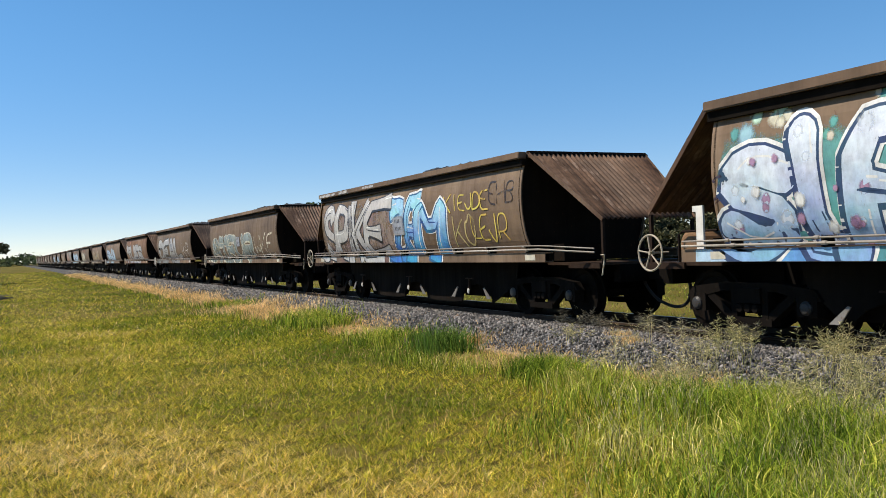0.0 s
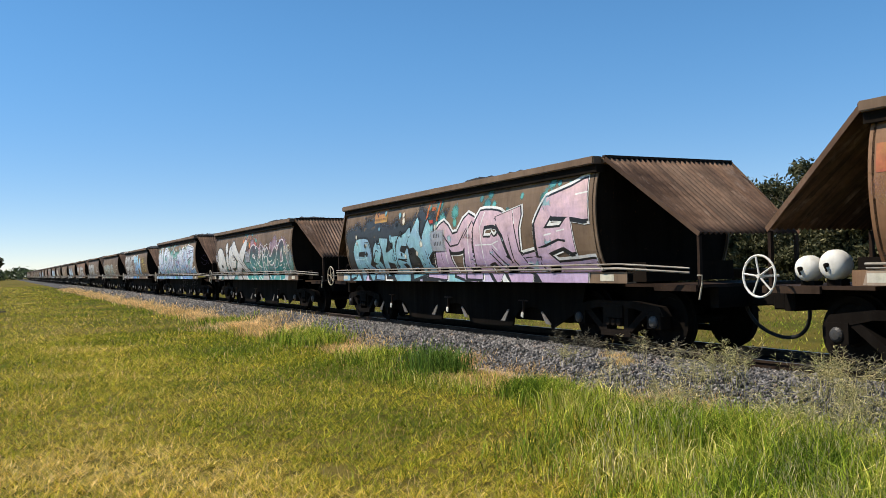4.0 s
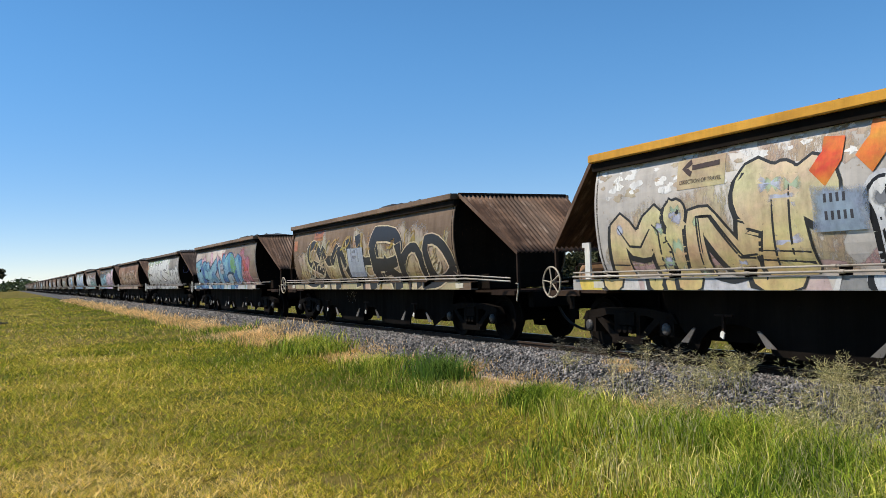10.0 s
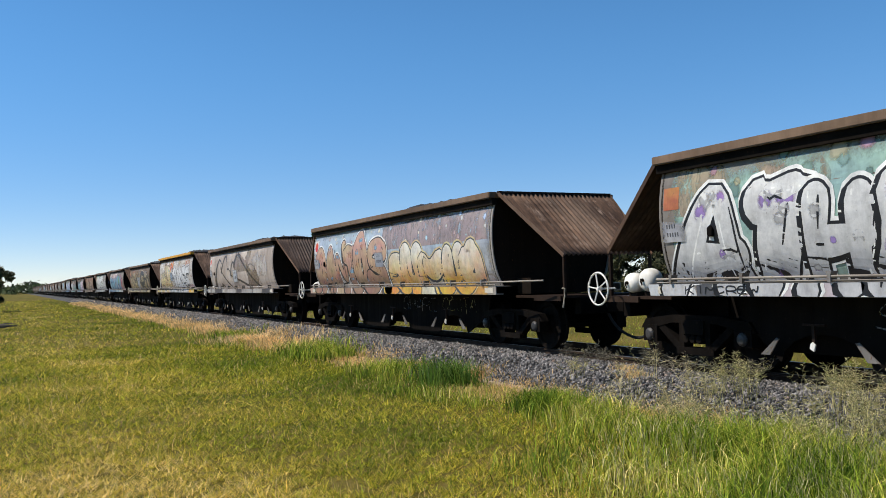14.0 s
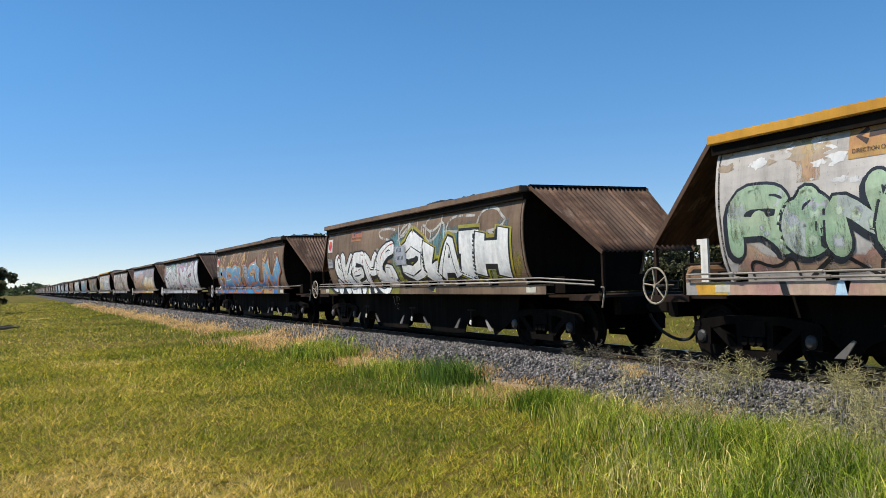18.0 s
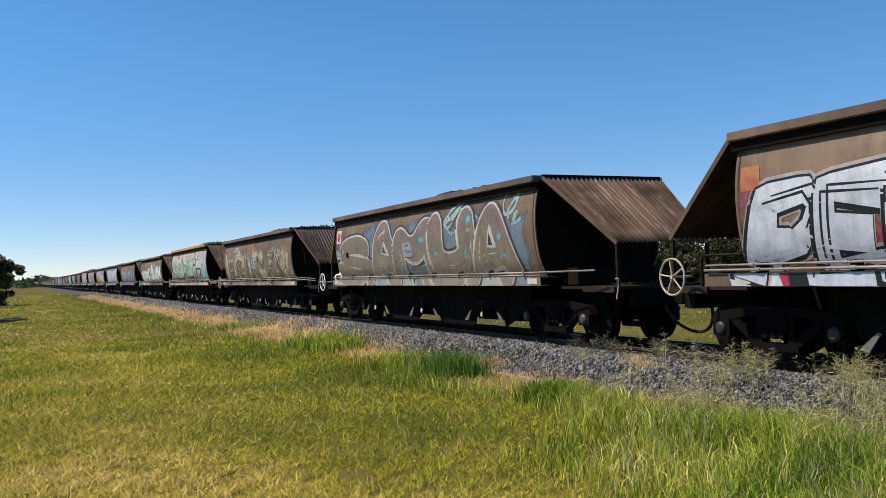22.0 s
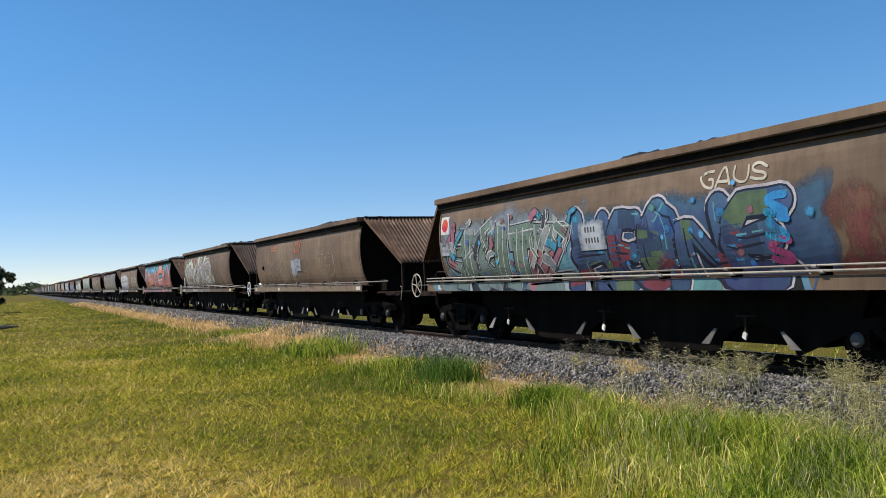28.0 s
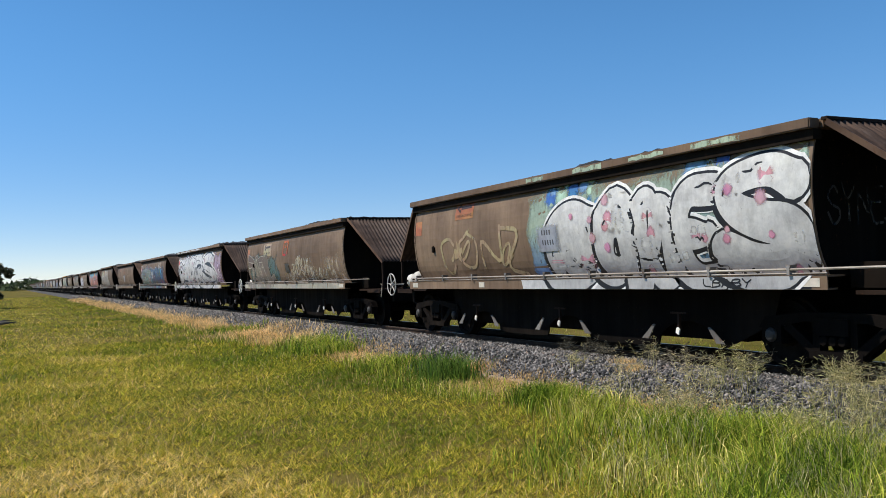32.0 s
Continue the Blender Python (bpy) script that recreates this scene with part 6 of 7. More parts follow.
        wash(w, 0.2, 7.9, z0, 2.12, ((0.42, 0.36, 0.26), (0.50, 0.42, 0.30)), 4, 0.3, 0.12)
        wash(w, 7.7, 10.0, z0, 1.95, ((0.36, 0.29, 0.20), (0.42, 0.33, 0.22)), 6, 0.4, 0.35)
        piece(w, "R 0.8 1.6 1.9,D 1.5 2.3 1.9,S 2.2 3.1 1.9,H 3.0 3.9 1.95,U 4.0 4.9 2.0,N 4.8 5.7 2.1,M 5.6 7.0 2.2,E 6.9 7.9 2.1,D 7.8 8.8 1.8", ((0.17, 0.13, 0.10), (0.115, 0.085, 0.065)), (0.40, 0.33, 0.23), seed=7, curl=1, fat=0.22, wear=0.25, edge=0.014, sharp=True, marks=4)
        tag_line(w, "", 0.3, 7.5, 1.2, 2.1, (0.44, 0.36, 0.25), 0.022, 6, 26, 0.25)
        tag_line(w, "GRA", 7.5, 9.9, 1.2, 2.1, (0.42, 0.35, 0.25), 0.03, 6, 8, 0.25)
        sill_paint(w, 0.1, 10.6, [(0.30, 0.24, 0.17), (0.36, 0.29, 0.2), (0.2, 0.15, 0.1)], 4)
    elif k == 15:
        wash(w, 0.4, 9.8, z0, 2.3, ((0.16, 0.19, 0.21), (0.13, 0.17, 0.20)), 4, 0.2, 0.0)
        piece(w, "S 0.3 2.7 2.2,A 2.55 4.3 2.44,M 4.2 6.2 2.46,U 6.1 7.9 2.4,A 7.8 9.4 2.4", ((0.25, 0.21, 0.155), (0.19, 0.14, 0.10)), ((0.42, 0.36, 0.32), (0.48, 0.44, 0.40)), None, (0.055, 0.045, 0.04), fat=0.50, seed=7, curl=3, edge=0.042, spots=((0.13, 0.32, 0.36), (0.30, 0.26, 0.20)))
        tag_line(w, "", 6.0, 10.0, 1.8, 2.5, (0.28, 0.40, 0.40), 0.025, 6, 10, 0.1)
        sill_paint(w, 0.1, 10.0, [(0.26, 0.30, 0.30), (0.16, 0.2, 0.2), (0.35, 0.35, 0.3)], 4)
    elif k == 16:
        wash(w, 0.1, 4.9, z0, 1.9, ((0.32, 0.05, 0.04), (0.26, 0.11, 0.09)), 4, 0.5, 0.15)
        piece(w, "P 0.25 1.2 2.1,E 1.15 2.05 2.1,E 1.95 2.8 2.12,R 2.7 3.55 2.15,S 3.45 4.65 2.15", ((0.46, 0.48, 0.54), (0.56, 0.58, 0.62)), BLACK, None, (0.36, 0.30, 0.28), fat=0.36, seed=5, curl=0, edge=0.03, lean=0.15, sharp=True, marks=3)
        hatch(w, 6.75, 7.6, 1.2, 1.95, 26, 0, (0.52, 0.49, 0.41), seed=4)
        hatch(w, 7.5, 8.9, 1.25, 2.0, 46, 1, (0.50, 0.47, 0.39), seed=5, lift=0.006)
        hatch(w, 8.8, 10.0, 1.2, 2.05, 36, 0, (0.52, 0.49, 0.41), seed=6, lift=0.009)
        tag_line(w, "EINS", 6.8, 9.9, 1.25, 2.0, (0.52, 0.49, 0.41), 0.012, 4, 10, 0.25)
        tag_line(w, "ML", 4.9, 5.9, 1.3, 2.0, (0.4, 0.33, 0.26), 0.018, 3)
        sill_paint(w, 0.0, 5.2, [(0.52, 0.54, 0.58), RED, BLACK, (0.45, 0.45, 0.5)], 4)
    elif k == 17:
        wash(w, 0.1, 10.0, z0, 2.5, ((0.06, 0.26, 0.34), (0.10, 0.32, 0.42)), 4, 0.06)
        bubbles(w, 80, 0.2, 9.9, 1.2, 2.58, [(0.05, 0.16, 0.24), (0.16, 0.40, 0.50), (0.06, 0.24, 0.34), (0.03, 0.08, 0.13), (0.2, 0.3, 0.4)], (0.04, 0.16), 6, 0.0021)
        rim_paint(w, [(0.6, 1.6), (2.4, 3.2), (8.4, 10.0)], (0.12, 0.34, 0.42))
        piece(w, "L 0.3 1.3 2.22,O 1.2 2.2 2.24,M 2.05 4.0 2.3,A 3.85 5.75 2.3,R 5.65 7.7 2.42,L 7.45 8.65 2.34,O 8.4 10.0 2.2", ((0.38, 0.15, 0.17), (0.50, 0.19, 0.13)), (0.02, 0.02, 0.03), (0.70, 0.62, 0.60), None, fat=0.54, seed=5, curl=1, edge=0.045, sharp=True, drips=0.9, spots=((0.50, 0.22, 0.26), (0.56, 0.26, 0.14)), tones=((0.54, 0.24, 0.12), (0.40, 0.11, 0.09), (0.50, 0.24, 0.24)))
        tag_line(w, "DICR", 8.75, 9.5, 1.8, 2.02, BLACK, 0.014, 4, 0, 0.0, 0.0185)
        tag_line(w, "FOREV", 8.95, 9.8, 1.52, 1.76, BLACK, 0.014, 5, 0, 0.0, 0.0185)
        sill_paint(w, -0.1, 10.2, [(0.40, 0.12, 0.11), (0.10, 0.08, 0.09), (0.32, 0.16, 0.19), (0.06, 0.2, 0.28), (0.42, 0.22, 0.22)], 4)
        plate(w, "paint_patch", 8.3, 10.0, 2.44, 2.6, (0.12, 0.34, 0.42), 0.004)
    elif k == 18:
        wash(w, 5.2, 6.9, z0, 1.75, (MINT, (0.42, 0.56, 0.48)), 4, 0.3, 0.1)
        bubbles(w, 26, 0.2, 6.2, 1.7, 2.35, [MINT, (0.45, 0.42, 0.3), CREAM], (0.06, 0.17), 6, 0.0021)
        for x, z, r, c in ((0.25, 1.75, 0.22, MINT), (1.9, 2.12, 0.26, (0.48, 0.52, 0.36)), (3.4, 2.2, 0.30, (0.48, 0.52, 0.36)), (4.9, 2.26, 0.26, (0.50, 0.44, 0.30)), (2.6, 2.2, 0.16, (0.42, 0.13, 0.09))):
            wash(w, x, x + 2.2 * r, z - r, z + r * 0.9, c, int(x * 11), 0.16, 0.15, 0.0032)
        piece(w, "C 0.45 1.6 2.08,a 1.55 2.5 1.98,N 2.35 3.75 2.22,O 3.7 5.0 2.24,S 4.95 6.7 2.26", ((0.18, 0.145, 0.12), (0.25, 0.215, 0.18)), (0.05, 0.038, 0.030), (0.60, 0.57, 0.51), (0.62, 0.58, 0.50), fat=0.58, seed=5, curl=3, edge=0.022, spots=((0.40, 0.37, 0.33), (0.46, 0.43, 0.39), (0.12, 0.09, 0.07), (0.36, 0.33, 0.30)), marks=3)
        rnd = random.Random(3)
        for i in range(30):
            x, z, c = 0.62 + 0.195 * i + rnd.uniform(-0.06, 0.06), rnd.uniform(1.1, 1.7), rnd.uniform(0.40, 0.56)
            wash(w, x, x + rnd.uniform(0.12, 0.26), z, z + rnd.uniform(0.25, 0.5), (c, c * 0.95, c * 0.88), i, 0.10, 0.2, 0.0166 + 0.00008 * i)
        tag_line(w, "DT", 6.9, 8.0, 1.5, 2.2, (0.22, 0.19, 0.13), 0.016, 3)
        sill_paint(w, 0.1, 6.2, [(0.36, 0.33, 0.29), (0.10, 0.08, 0.065), (0.30, 0.27, 0.23), (0.38, 0.38, 0.33)], 4)
    elif k == 19:
        tag_line(w, "JACKUNI", 0.4, 5.4, 1.2, 1.9, (0.24, 0.19, 0.14), 0.02, 4, 4, 0.4)
        tag_line(w, "TO", 6.6, 8.2, 1.3, 2.0, (0.27, 0.20, 0.14), 0.025, 4, 3, 0.4)
        plate(w, "paint_patch", 4.2, 4.7, 1.4, 1.85, (0.30, 0.33, 0.36), 0.003)
        sill_paint(w, 0.1, 9.9, [(0.2, 0.14, 0.09), (0.24, 0.17, 0.11)], 4)
    elif k == 20:
        wash(w, 0.2, 4.9, z0, 2.3, ((0.07, 0.13, 0.18), (0.18, 0.20, 0.22)), 4, 0.2)
        wash(w, 4.8, 9.2, z0, 2.15, ((0.03, 0.06, 0.12), (0.05, 0.09, 0.16)), 6, 0.1)
        wash(w, 9.2, 10.1, z0, 1.9, ((0.16, 0.05, 0.04), (0.15, 0.07, 0.05)), 6, 0.3, 0.3)
        for x, c in ((0.3, (0.10, 0.24, 0.30)), (1.2, (0.16, 0.20, 0.17)), (2.2, (0.10, 0.28, 0.36)), (3.1, (0.30, 0.12, 0.15)), (3.9, (0.12, 0.26, 0.32))):
            wash(w, x, x + 0.9, z0, 1.85, c, int(x * 13), 0.22, 0.1, 0.0034)
        piece(w, "S 0.2 1.2 1.9,K 1.1 2.2 2.1,I 2.1 2.7 2.2,T 2.6 3.5 2.0,Z 3.4 4.5 1.95", ((0.13, 0.17, 0.17), (0.24, 0.27, 0.26)), (0.02, 0.02, 0.03), (0.46, 0.44, 0.44), (0.40, 0.42, 0.42), fat=0.26, seed=5, curl=0, edge=0.018, sharp=True, lean=0.2, marks=2, tones=((0.06, 0.19, 0.28), (0.33, 0.13, 0.16), (0.13, 0.18, 0.14)))
        shards(w, 34, 0.4, 4.6, 1.12, 2.2, [(0.28, 0.29, 0.28), (0.06, 0.26, 0.38), (0.05, 0.05, 0.06), (0.13, 0.18, 0.14), (0.30, 0.11, 0.13), (0.20, 0.22, 0.23)], [(0.50, 0.49, 0.47), (0.02, 0.02, 0.025), (0.52, 0.50, 0.48)], 8)
        piece(w, "H 4.6 5.5 2.06,E 5.45 6.2 2.06,O 6.1 6.95 2.12,N 6.85 7.75 2.06,E 7.65 8.65 2.12", ((0.035, 0.055, 0.12), (0.06, 0.11, 0.20)), (0.012, 0.014, 0.03), (0.10, 0.26, 0.30), (0.44, 0.40, 0.42), fat=0.32, seed=9, curl=1, edge=0.026, spots=((0.04, 0.20, 0.36),), tones=((0.035, 0.09, 0.20), (0.085, 0.13, 0.07), (0.16, 0.035, 0.05), (0.03, 0.05, 0.10)))
        for z in (1.35, 1.6, 1.85):
            tag_line(w, "s", 8.3, 8.7, z - 0.12, z + 0.14, (0.30, 0.05, 0.14) if z < 1.5 else (0.03, 0.26, 0.48), 0.05, int(z * 10), 0, 0.1, 0.019)
        bubbles(w, 34, 0.3, 9.0, 1.2, 2.2, [BLUE, (0.22, 0.1, 0.12), (0.08, 0.2, 0.2), SKY], (0.02, 0.06), 6, 0.0185)
        tag_line(w, "GAUS", 7.3, 8.4, 2.14, 2.36, (0.52, 0.46, 0.36), 0.015, 4, 0, 0.1)
        sill_paint(w, -0.1, 9.0, [(0.10, 0.20, 0.28), (0.04, 0.08, 0.14), (0.1, 0.24, 0.24), (0.3, 0.33, 0.35), BLACK], 4)
    elif k == 21:
        wash(w, 7.0, 10.0, z0, 2.45, ((0.32, 0.20, 0.30), (0.34, 0.26, 0.33)), 4, 0.1, 0.2)
        wash(w, 0.1, 7.6, z0, 2.52, ((0.40, 0.40, 0.42), (0.50, 0.50, 0.52)), 7, 0.04)
        piece(w, "M 0.4 2.95 2.52,C 2.9 4.6 2.52,R 4.5 6.35 2.54,S 6.25 8.95 2.5", ((0.42, 0.42, 0.43), (0.58, 0.58, 0.58)), (0.03, 0.04, 0.06), None, WHITE, fat=0.58, seed=3, curl=1, edge=0.06, sharp=True, spots=((0.50, 0.50, 0.51), (0.50, 0.30, 0.33)), marks=3)
        bubbles(w, 22, 0.3, 9.6, 1.2, 2.4, [LILAC, (0.5, 0.34, 0.38), (0.42, 0.25, 0.28), PALEBLUE], (0.03, 0.09), 6, 0.0185)
        rim_paint(w, [(0.2, 0.9), (1.3, 3.6), (3.9, 6.0)], (0.55, 0.55, 0.55))
        tag_line(w, "DNO", 8.7, 9.7, 1.3, 1.7, WHITE, 0.014, 4, 0, 0.0)
        sill_paint(w, -0.1, 10.0, [(0.48, 0.48, 0.5), BLACK, (0.5, 0.5, 0.5), LILAC], 4)
    elif k == 22:
        wash(w, 0.4, 3.0, z0, 1.55, ((0.08, 0.16, 0.16), (0.16, 0.16, 0.14)), 4, 0.3, 0.2)
        wash(w, 0.2, 3.9, z0, 2.0, ((0.06, 0.15, 0.15), (0.10, 0.13, 0.12)), 6, 0.25, 0.3, 0.0016)
        piece(w, "Z 0.3 1.1 2.0,A 1.0 1.9 2.05,E 1.8 2.6 2.0,L 2.5 3.3 2.1", ((0.22, 0.19, 0.16), (0.13, 0.095, 0.07)), (0.40, 0.37, 0.31), None, (0.05, 0.06, 0.055), fat=0.34, seed=5, curl=0, edge=0.018, lean=-0.25, sharp=True)
        for a, b, top in ((4.7, 6.1, 1.6), (5.9, 7.0, 1.95), (6.6, 8.9, 1.75), (8.7, 10.0, 1.9)):
            wash(w, a, b, z0, top, ((0.44, 0.40, 0.32), (0.38, 0.30, 0.21)), int(a * 7), 0.38, 0.55)
        tag_line(w, "", 5.0, 8.8, 1.15, 1.85, (0.44, 0.39, 0.30), 0.03, 8, 14, 0.4)
        sill_paint(w, -0.1, 9.9, [(0.34, 0.32, 0.26), (0.38, 0.36, 0.30), (0.31, 0.29, 0.24), (0.26, 0.31, 0.29)], 4)
    elif k == 23:
        wash(w, 4.5, 10.05, z0, 2.5, ((0.10, 0.20, 0.36), (0.28, 0.36, 0.28)), 4, 0.1, 0.1)
        tag_line(w, "CONZ", 1.2, 4.4, 1.2, 2.0, (0.36, 0.27, 0.16), 0.035, 4, 3, 0.15)
        bubbles(w, 24, 4.6, 9.9, 2.0, 2.56, [BLUE, MINT, (0.16, 0.3, 0.5)], (0.06, 0.2), 6, 0.0021)
        piece(w, "C 4.95 6.4 2.25,O 6.25 7.3 2.3,n 7.2 8.1 2.22,E 8.0 8.85 2.28,S 8.7 10.1 2.54", ((0.36, 0.36, 0.36), (0.57, 0.57, 0.55)), BLACK, None, WHITE, fat=0.56, seed=8, curl=3, edge=0.034, spots=((0.52, 0.52, 0.50), (0.52, 0.26, 0.30)))
        bubbles(w, 10, 5.2, 9.9, 1.5, 2.2, [PINK, (0.5, 0.3, 0.34)], (0.04, 0.1), 6, 0.0185)
        rim_paint(w, [(4.6, 5.1), (5.9, 6.6), (7.2, 7.9), (8.4, 9.2)], (0.38, 0.46, 0.34))
        tag_line(w, "VALBABY", 8.2, 9.3, SILL + 0.03, SILL + 0.125, BLACK, 0.009, 4, 0, 0.0, 0.004, on_sill)
        sill_paint(w, 4.4, 10.1, [(0.48, 0.48, 0.48), (0.52, 0.52, 0.5), BLACK, WHITE], 4)
    elif k < -3:
        rnd = random.Random(k + 90)
        tone = rnd.choice([(SILVER, BLACK), (PALEBLUE, NAVY), ((0.3, 0.22, 0.15), TAN), (CREAM, BLACK), ((0.35, 0.2, 0.15), BLACK)])
        if k < 0:
            word, end = rnd.choice(("SNO", "KRAE", "TUES", "BOSK")), rnd.uniform(5, 9)
            step = (end - 0.6) / len(word)
            piece(w, ",".join(f"{c} {0.6 + step * i:.2f} {0.6 + step * (i + 1):.2f} 2.1" for i, c in enumerate(word)), tone[0], tone[1], fat=0.36, seed=k + 60, wear=0.15)
    # tags low down on the skirts and on the end
    skirt = lambda x, z, up: (x, -0.826 - up, z)
    for n, word, x0, x1, colour in ((0, "CHZER", 4.6, 5.9, (0.30, 0.30, 0.32)), (0, "VIXER", 6.9, 8.3, (0.32, 0.32, 0.34)), (9, "SHAPE", 5.2, 6.9, (0.22, 0.22, 0.22)), (9, "COOTA", 7.2, 8.7, (0.36, 0.30, 0.05)),
                                    (10, "SHALEF", 2.8, 5.6, (0.26, 0.26, 0.26)), (6, "ROK", 3.2, 3.9, (0.3, 0.22, 0.14)), (12, "VB", 3.5, 3.9, (0.3, 0.3, 0.3))):
        if n == k:
            tag_line(w, word, x0, x1, 0.56, 0.86, tuple(c * 0.45 for c in colour), 0.009, 5, 0, 0.45, 0.001, skirt)
    for n, word, z, colour in ((0, "SLAM", 1.5, (0.07, 0.045, 0.075)), (4, "DZER", 1.7, (0.06, 0.09, 0.26)), (23, "SYNES", 1.6, (0.025, 0.024, 0.024)), (14, "TEV", 1.6, (0.1, 0.08, 0.06))):
        if n == k:
            tag_line(w, word, -1.0, 0.1, z, z + 0.45, colour, 0.014, 3, 2, 0.4, 0.003, lambda x, z, up: (LEN - 0.098 + up, x, z))


# ---- the train ----
proto = {k: hopper_wagon(k) for k in ("pipes", "tanks", "tall")}
TANKS = {-17, -14, -13, -9, -6, -5, -3, 3, 4, 5, 8, 9, 10, 11, 15, 19, 21, 22, 23}
COATS = {3: steel_rusty, 4: steel_grey, 5: steel_warm, 7: steel_pale, 8: steel_warm, 13: steel_pale, 9: steel_grey, 10: steel_grey, -4: steel_rusty, -9: steel_grey}
LOOKS = {-3: "brown coal hopper wagon with grey painted letters", -2: "brown coal hopper wagon with faded blue-grey letters", -1: "brown coal hopper wagon with grey and blue graffiti and yellow tags",
         0: "brown coal hopper wagon with pale blue bubble graffiti", 1: "brown coal hopper wagon with silver and teal graffiti", 2: "brown coal hopper wagon with pale blue and pink graffiti",
         3: "rusty orange-brown coal hopper wagon with faded tan letters", 4: "coal hopper wagon with large silver bubble letters on green", 5: "pale grey coal hopper wagon with blue and green letters",
         6: "brown coal hopper wagon with dark letters outlined in tan", 7: "white coal hopper wagon with a yellow rim and yellow letters", 8: "bare grey coal hopper wagon with grey block letters",
         9: "coal hopper wagon with orange, white and blue graffiti", 10: "coal hopper wagon with silver letters on green and pink", 11: "brown coal hopper wagon with blue and orange flame letters",
         12: "brown coal hopper wagon with white letters on olive", 13: "white coal hopper wagon with a yellow rim and green letters", 14: "brown coal hopper wagon with faded tan scribbles",
         15: "dark coal hopper wagon with blue-grey pointed letters", 16: "brown coal hopper wagon with white letters and pale scribble", 17: "coal hopper wagon with red letters on a blue ground",
         18: "brown coal hopper wagon with cream bubble letters", 19: "plain brown coal hopper wagon with faint tags", 20: "brown coal hopper wagon with dark blue graffiti",
         21: "coal hopper wagon covered in silver block letters", 22: "brown coal hopper wagon with grey tag and tan scribbles", 23: "brown coal hopper wagon with large silver letters on blue"}
DEEP = {0: 0.10, 7: 0.115, 13: 0.10, 18: 0.08}
# play in the couplings: how far each wagon stands from its even place
SLACK = {-1: 0.12, 0: 0.06, 1: -0.13, 4: -0.06, 5: 0.055, 6: 0.09, 7: 0.12, 8: -0.024, 9: -0.03, 10: 0.03, 11: 0.09, 12: 0.09, 13: 0.16, 14: -0.035, 15: -0.055, 16: 0.025, 17: -0.015, 18: 0.05, 20: 0.05, 21: -0.03, 22: 0.02, 23: 0.035}
UPPER = {"side_sheet", "top_rail", "end_wall", "end_rail", "end_hood", "hood_edge", "hood_ridge", "rim_lip", "sign_text", "hood_post", "coal_load", "graffiti_letter", "graffiti_tag", "graffiti_ground", "graffiti_dots",
         "code_patch", "code_bar", "marker_plate", "marker_disc", "direction_sign", "arrow", "company_mark", "orange_flash", "paint_patch", "rim_graffiti", "flaked_paint"}
wagons = []
made = {"pipes": [], "tanks": [], "tall": []}
for k in range(-20, 25):
    kind = "tanks" if k in TANKS else "tall" if k in DEEP else "pipes"
    w = copy_thing(proto[kind], pose(0, 0, 0)) if made[kind] else proto[kind]
    made[kind].append((k, w))
for kind in made:
    for k, w in made[kind]:
        tagged(w, LOOKS.get(k, "brown steel coal hopper wagon with small faded graffiti"), "wagon", "wagons of the coal train")
        for o in w.children:
            base = o.name.split(".")[0]
            coat = None
            if base in ("side_sheet", "sill") and k in COATS:
                coat = COATS[k]
            elif base == "top_rail" and k in (7, 13):
                coat = rim_yellow
            elif base == "end_hood" and k in (-2, -1, 0, 1, 2, 3, 5, 6, 7, 9, 11, 12, 13, 15, 17, 19, -4):
                coat = hood_rust
            if coat:
                o.material_slots[0].link = "OBJECT"
                o.material_slots[0].material = coat
        dress(k, w, kind != "tanks")
        # the wagons with the deeper body
        if k in DEEP:
            grow = 1 + DEEP[k] / (TOP - 1.06)
            for o in w.children:
                if o.name.split(".")[0] in UPPER:
                    o.scale.z, o.location.z = grow, 1.06 * (1 - grow)
        wagons.append((k, w))

# ---- grass, weeds and trees ----


def blade_mesh(name, pos, height, width, lean, mat, seed, tall=True):
    """Tapered blades: arrays of foot, height, width and lean."""
    rng = np.random.default_rng(seed)
    n = len(pos)
    a = rng.uniform(0, 2 * np.pi, n)
    side = np.stack([np.cos(a), np.sin(a), np.zeros(n)], -1) * (width / 2)[:, None]
    b = rng.uniform(0, 2 * np.pi, n)
    bend = np.stack([np.cos(b), np.sin(b), np.zeros(n)], -1) * (lean * height)[:, None]
    up = np.zeros((n, 3))
    up[:, 2] = height
    foot = pos - np.array([0, 0, 0.02])
    if tall:
        mid = foot + up * 0.6 + bend * 0.3
        v = np.stack([foot - side, foot + side, mid - side * 0.8, mid + side * 0.8, foot + up * (1 - 0.25 * lean[:, None]) + bend], 1)
        tri = np.array([(0, 1, 3), (0, 3, 2), (2, 3, 4)])
    else:
        v = np.stack([foot - side, foot + side, foot + up + bend], 1)
        tri = np.array([(0, 1, 2)])
    f = (tri[None] + v.shape[1] * np.arange(n)[:, None, None]).reshape(-1, 3)
    return mesh_raw(name, v.reshape(-1, 3), f, mat)


def lie(y):
    """Height of the ground or of the bed's shoulder at y."""
    return np.where(y > 6.35, np.maximum(bed_z(y), -0.02), -0.02)


def patchy(x, y, s, seed):
    p = np.random.default_rng(seed).uniform(0, 6.28, 6)
    return (np.sin(x / s + p[0]) * np.sin(y / s + p[1]) + 0.6 * np.sin(x / s * 2.1 + y / s * 1.3 + p[2]) + 0.4 * np.sin(x / s * 4.3 - y / s * 3.1 + p[3])) / 2


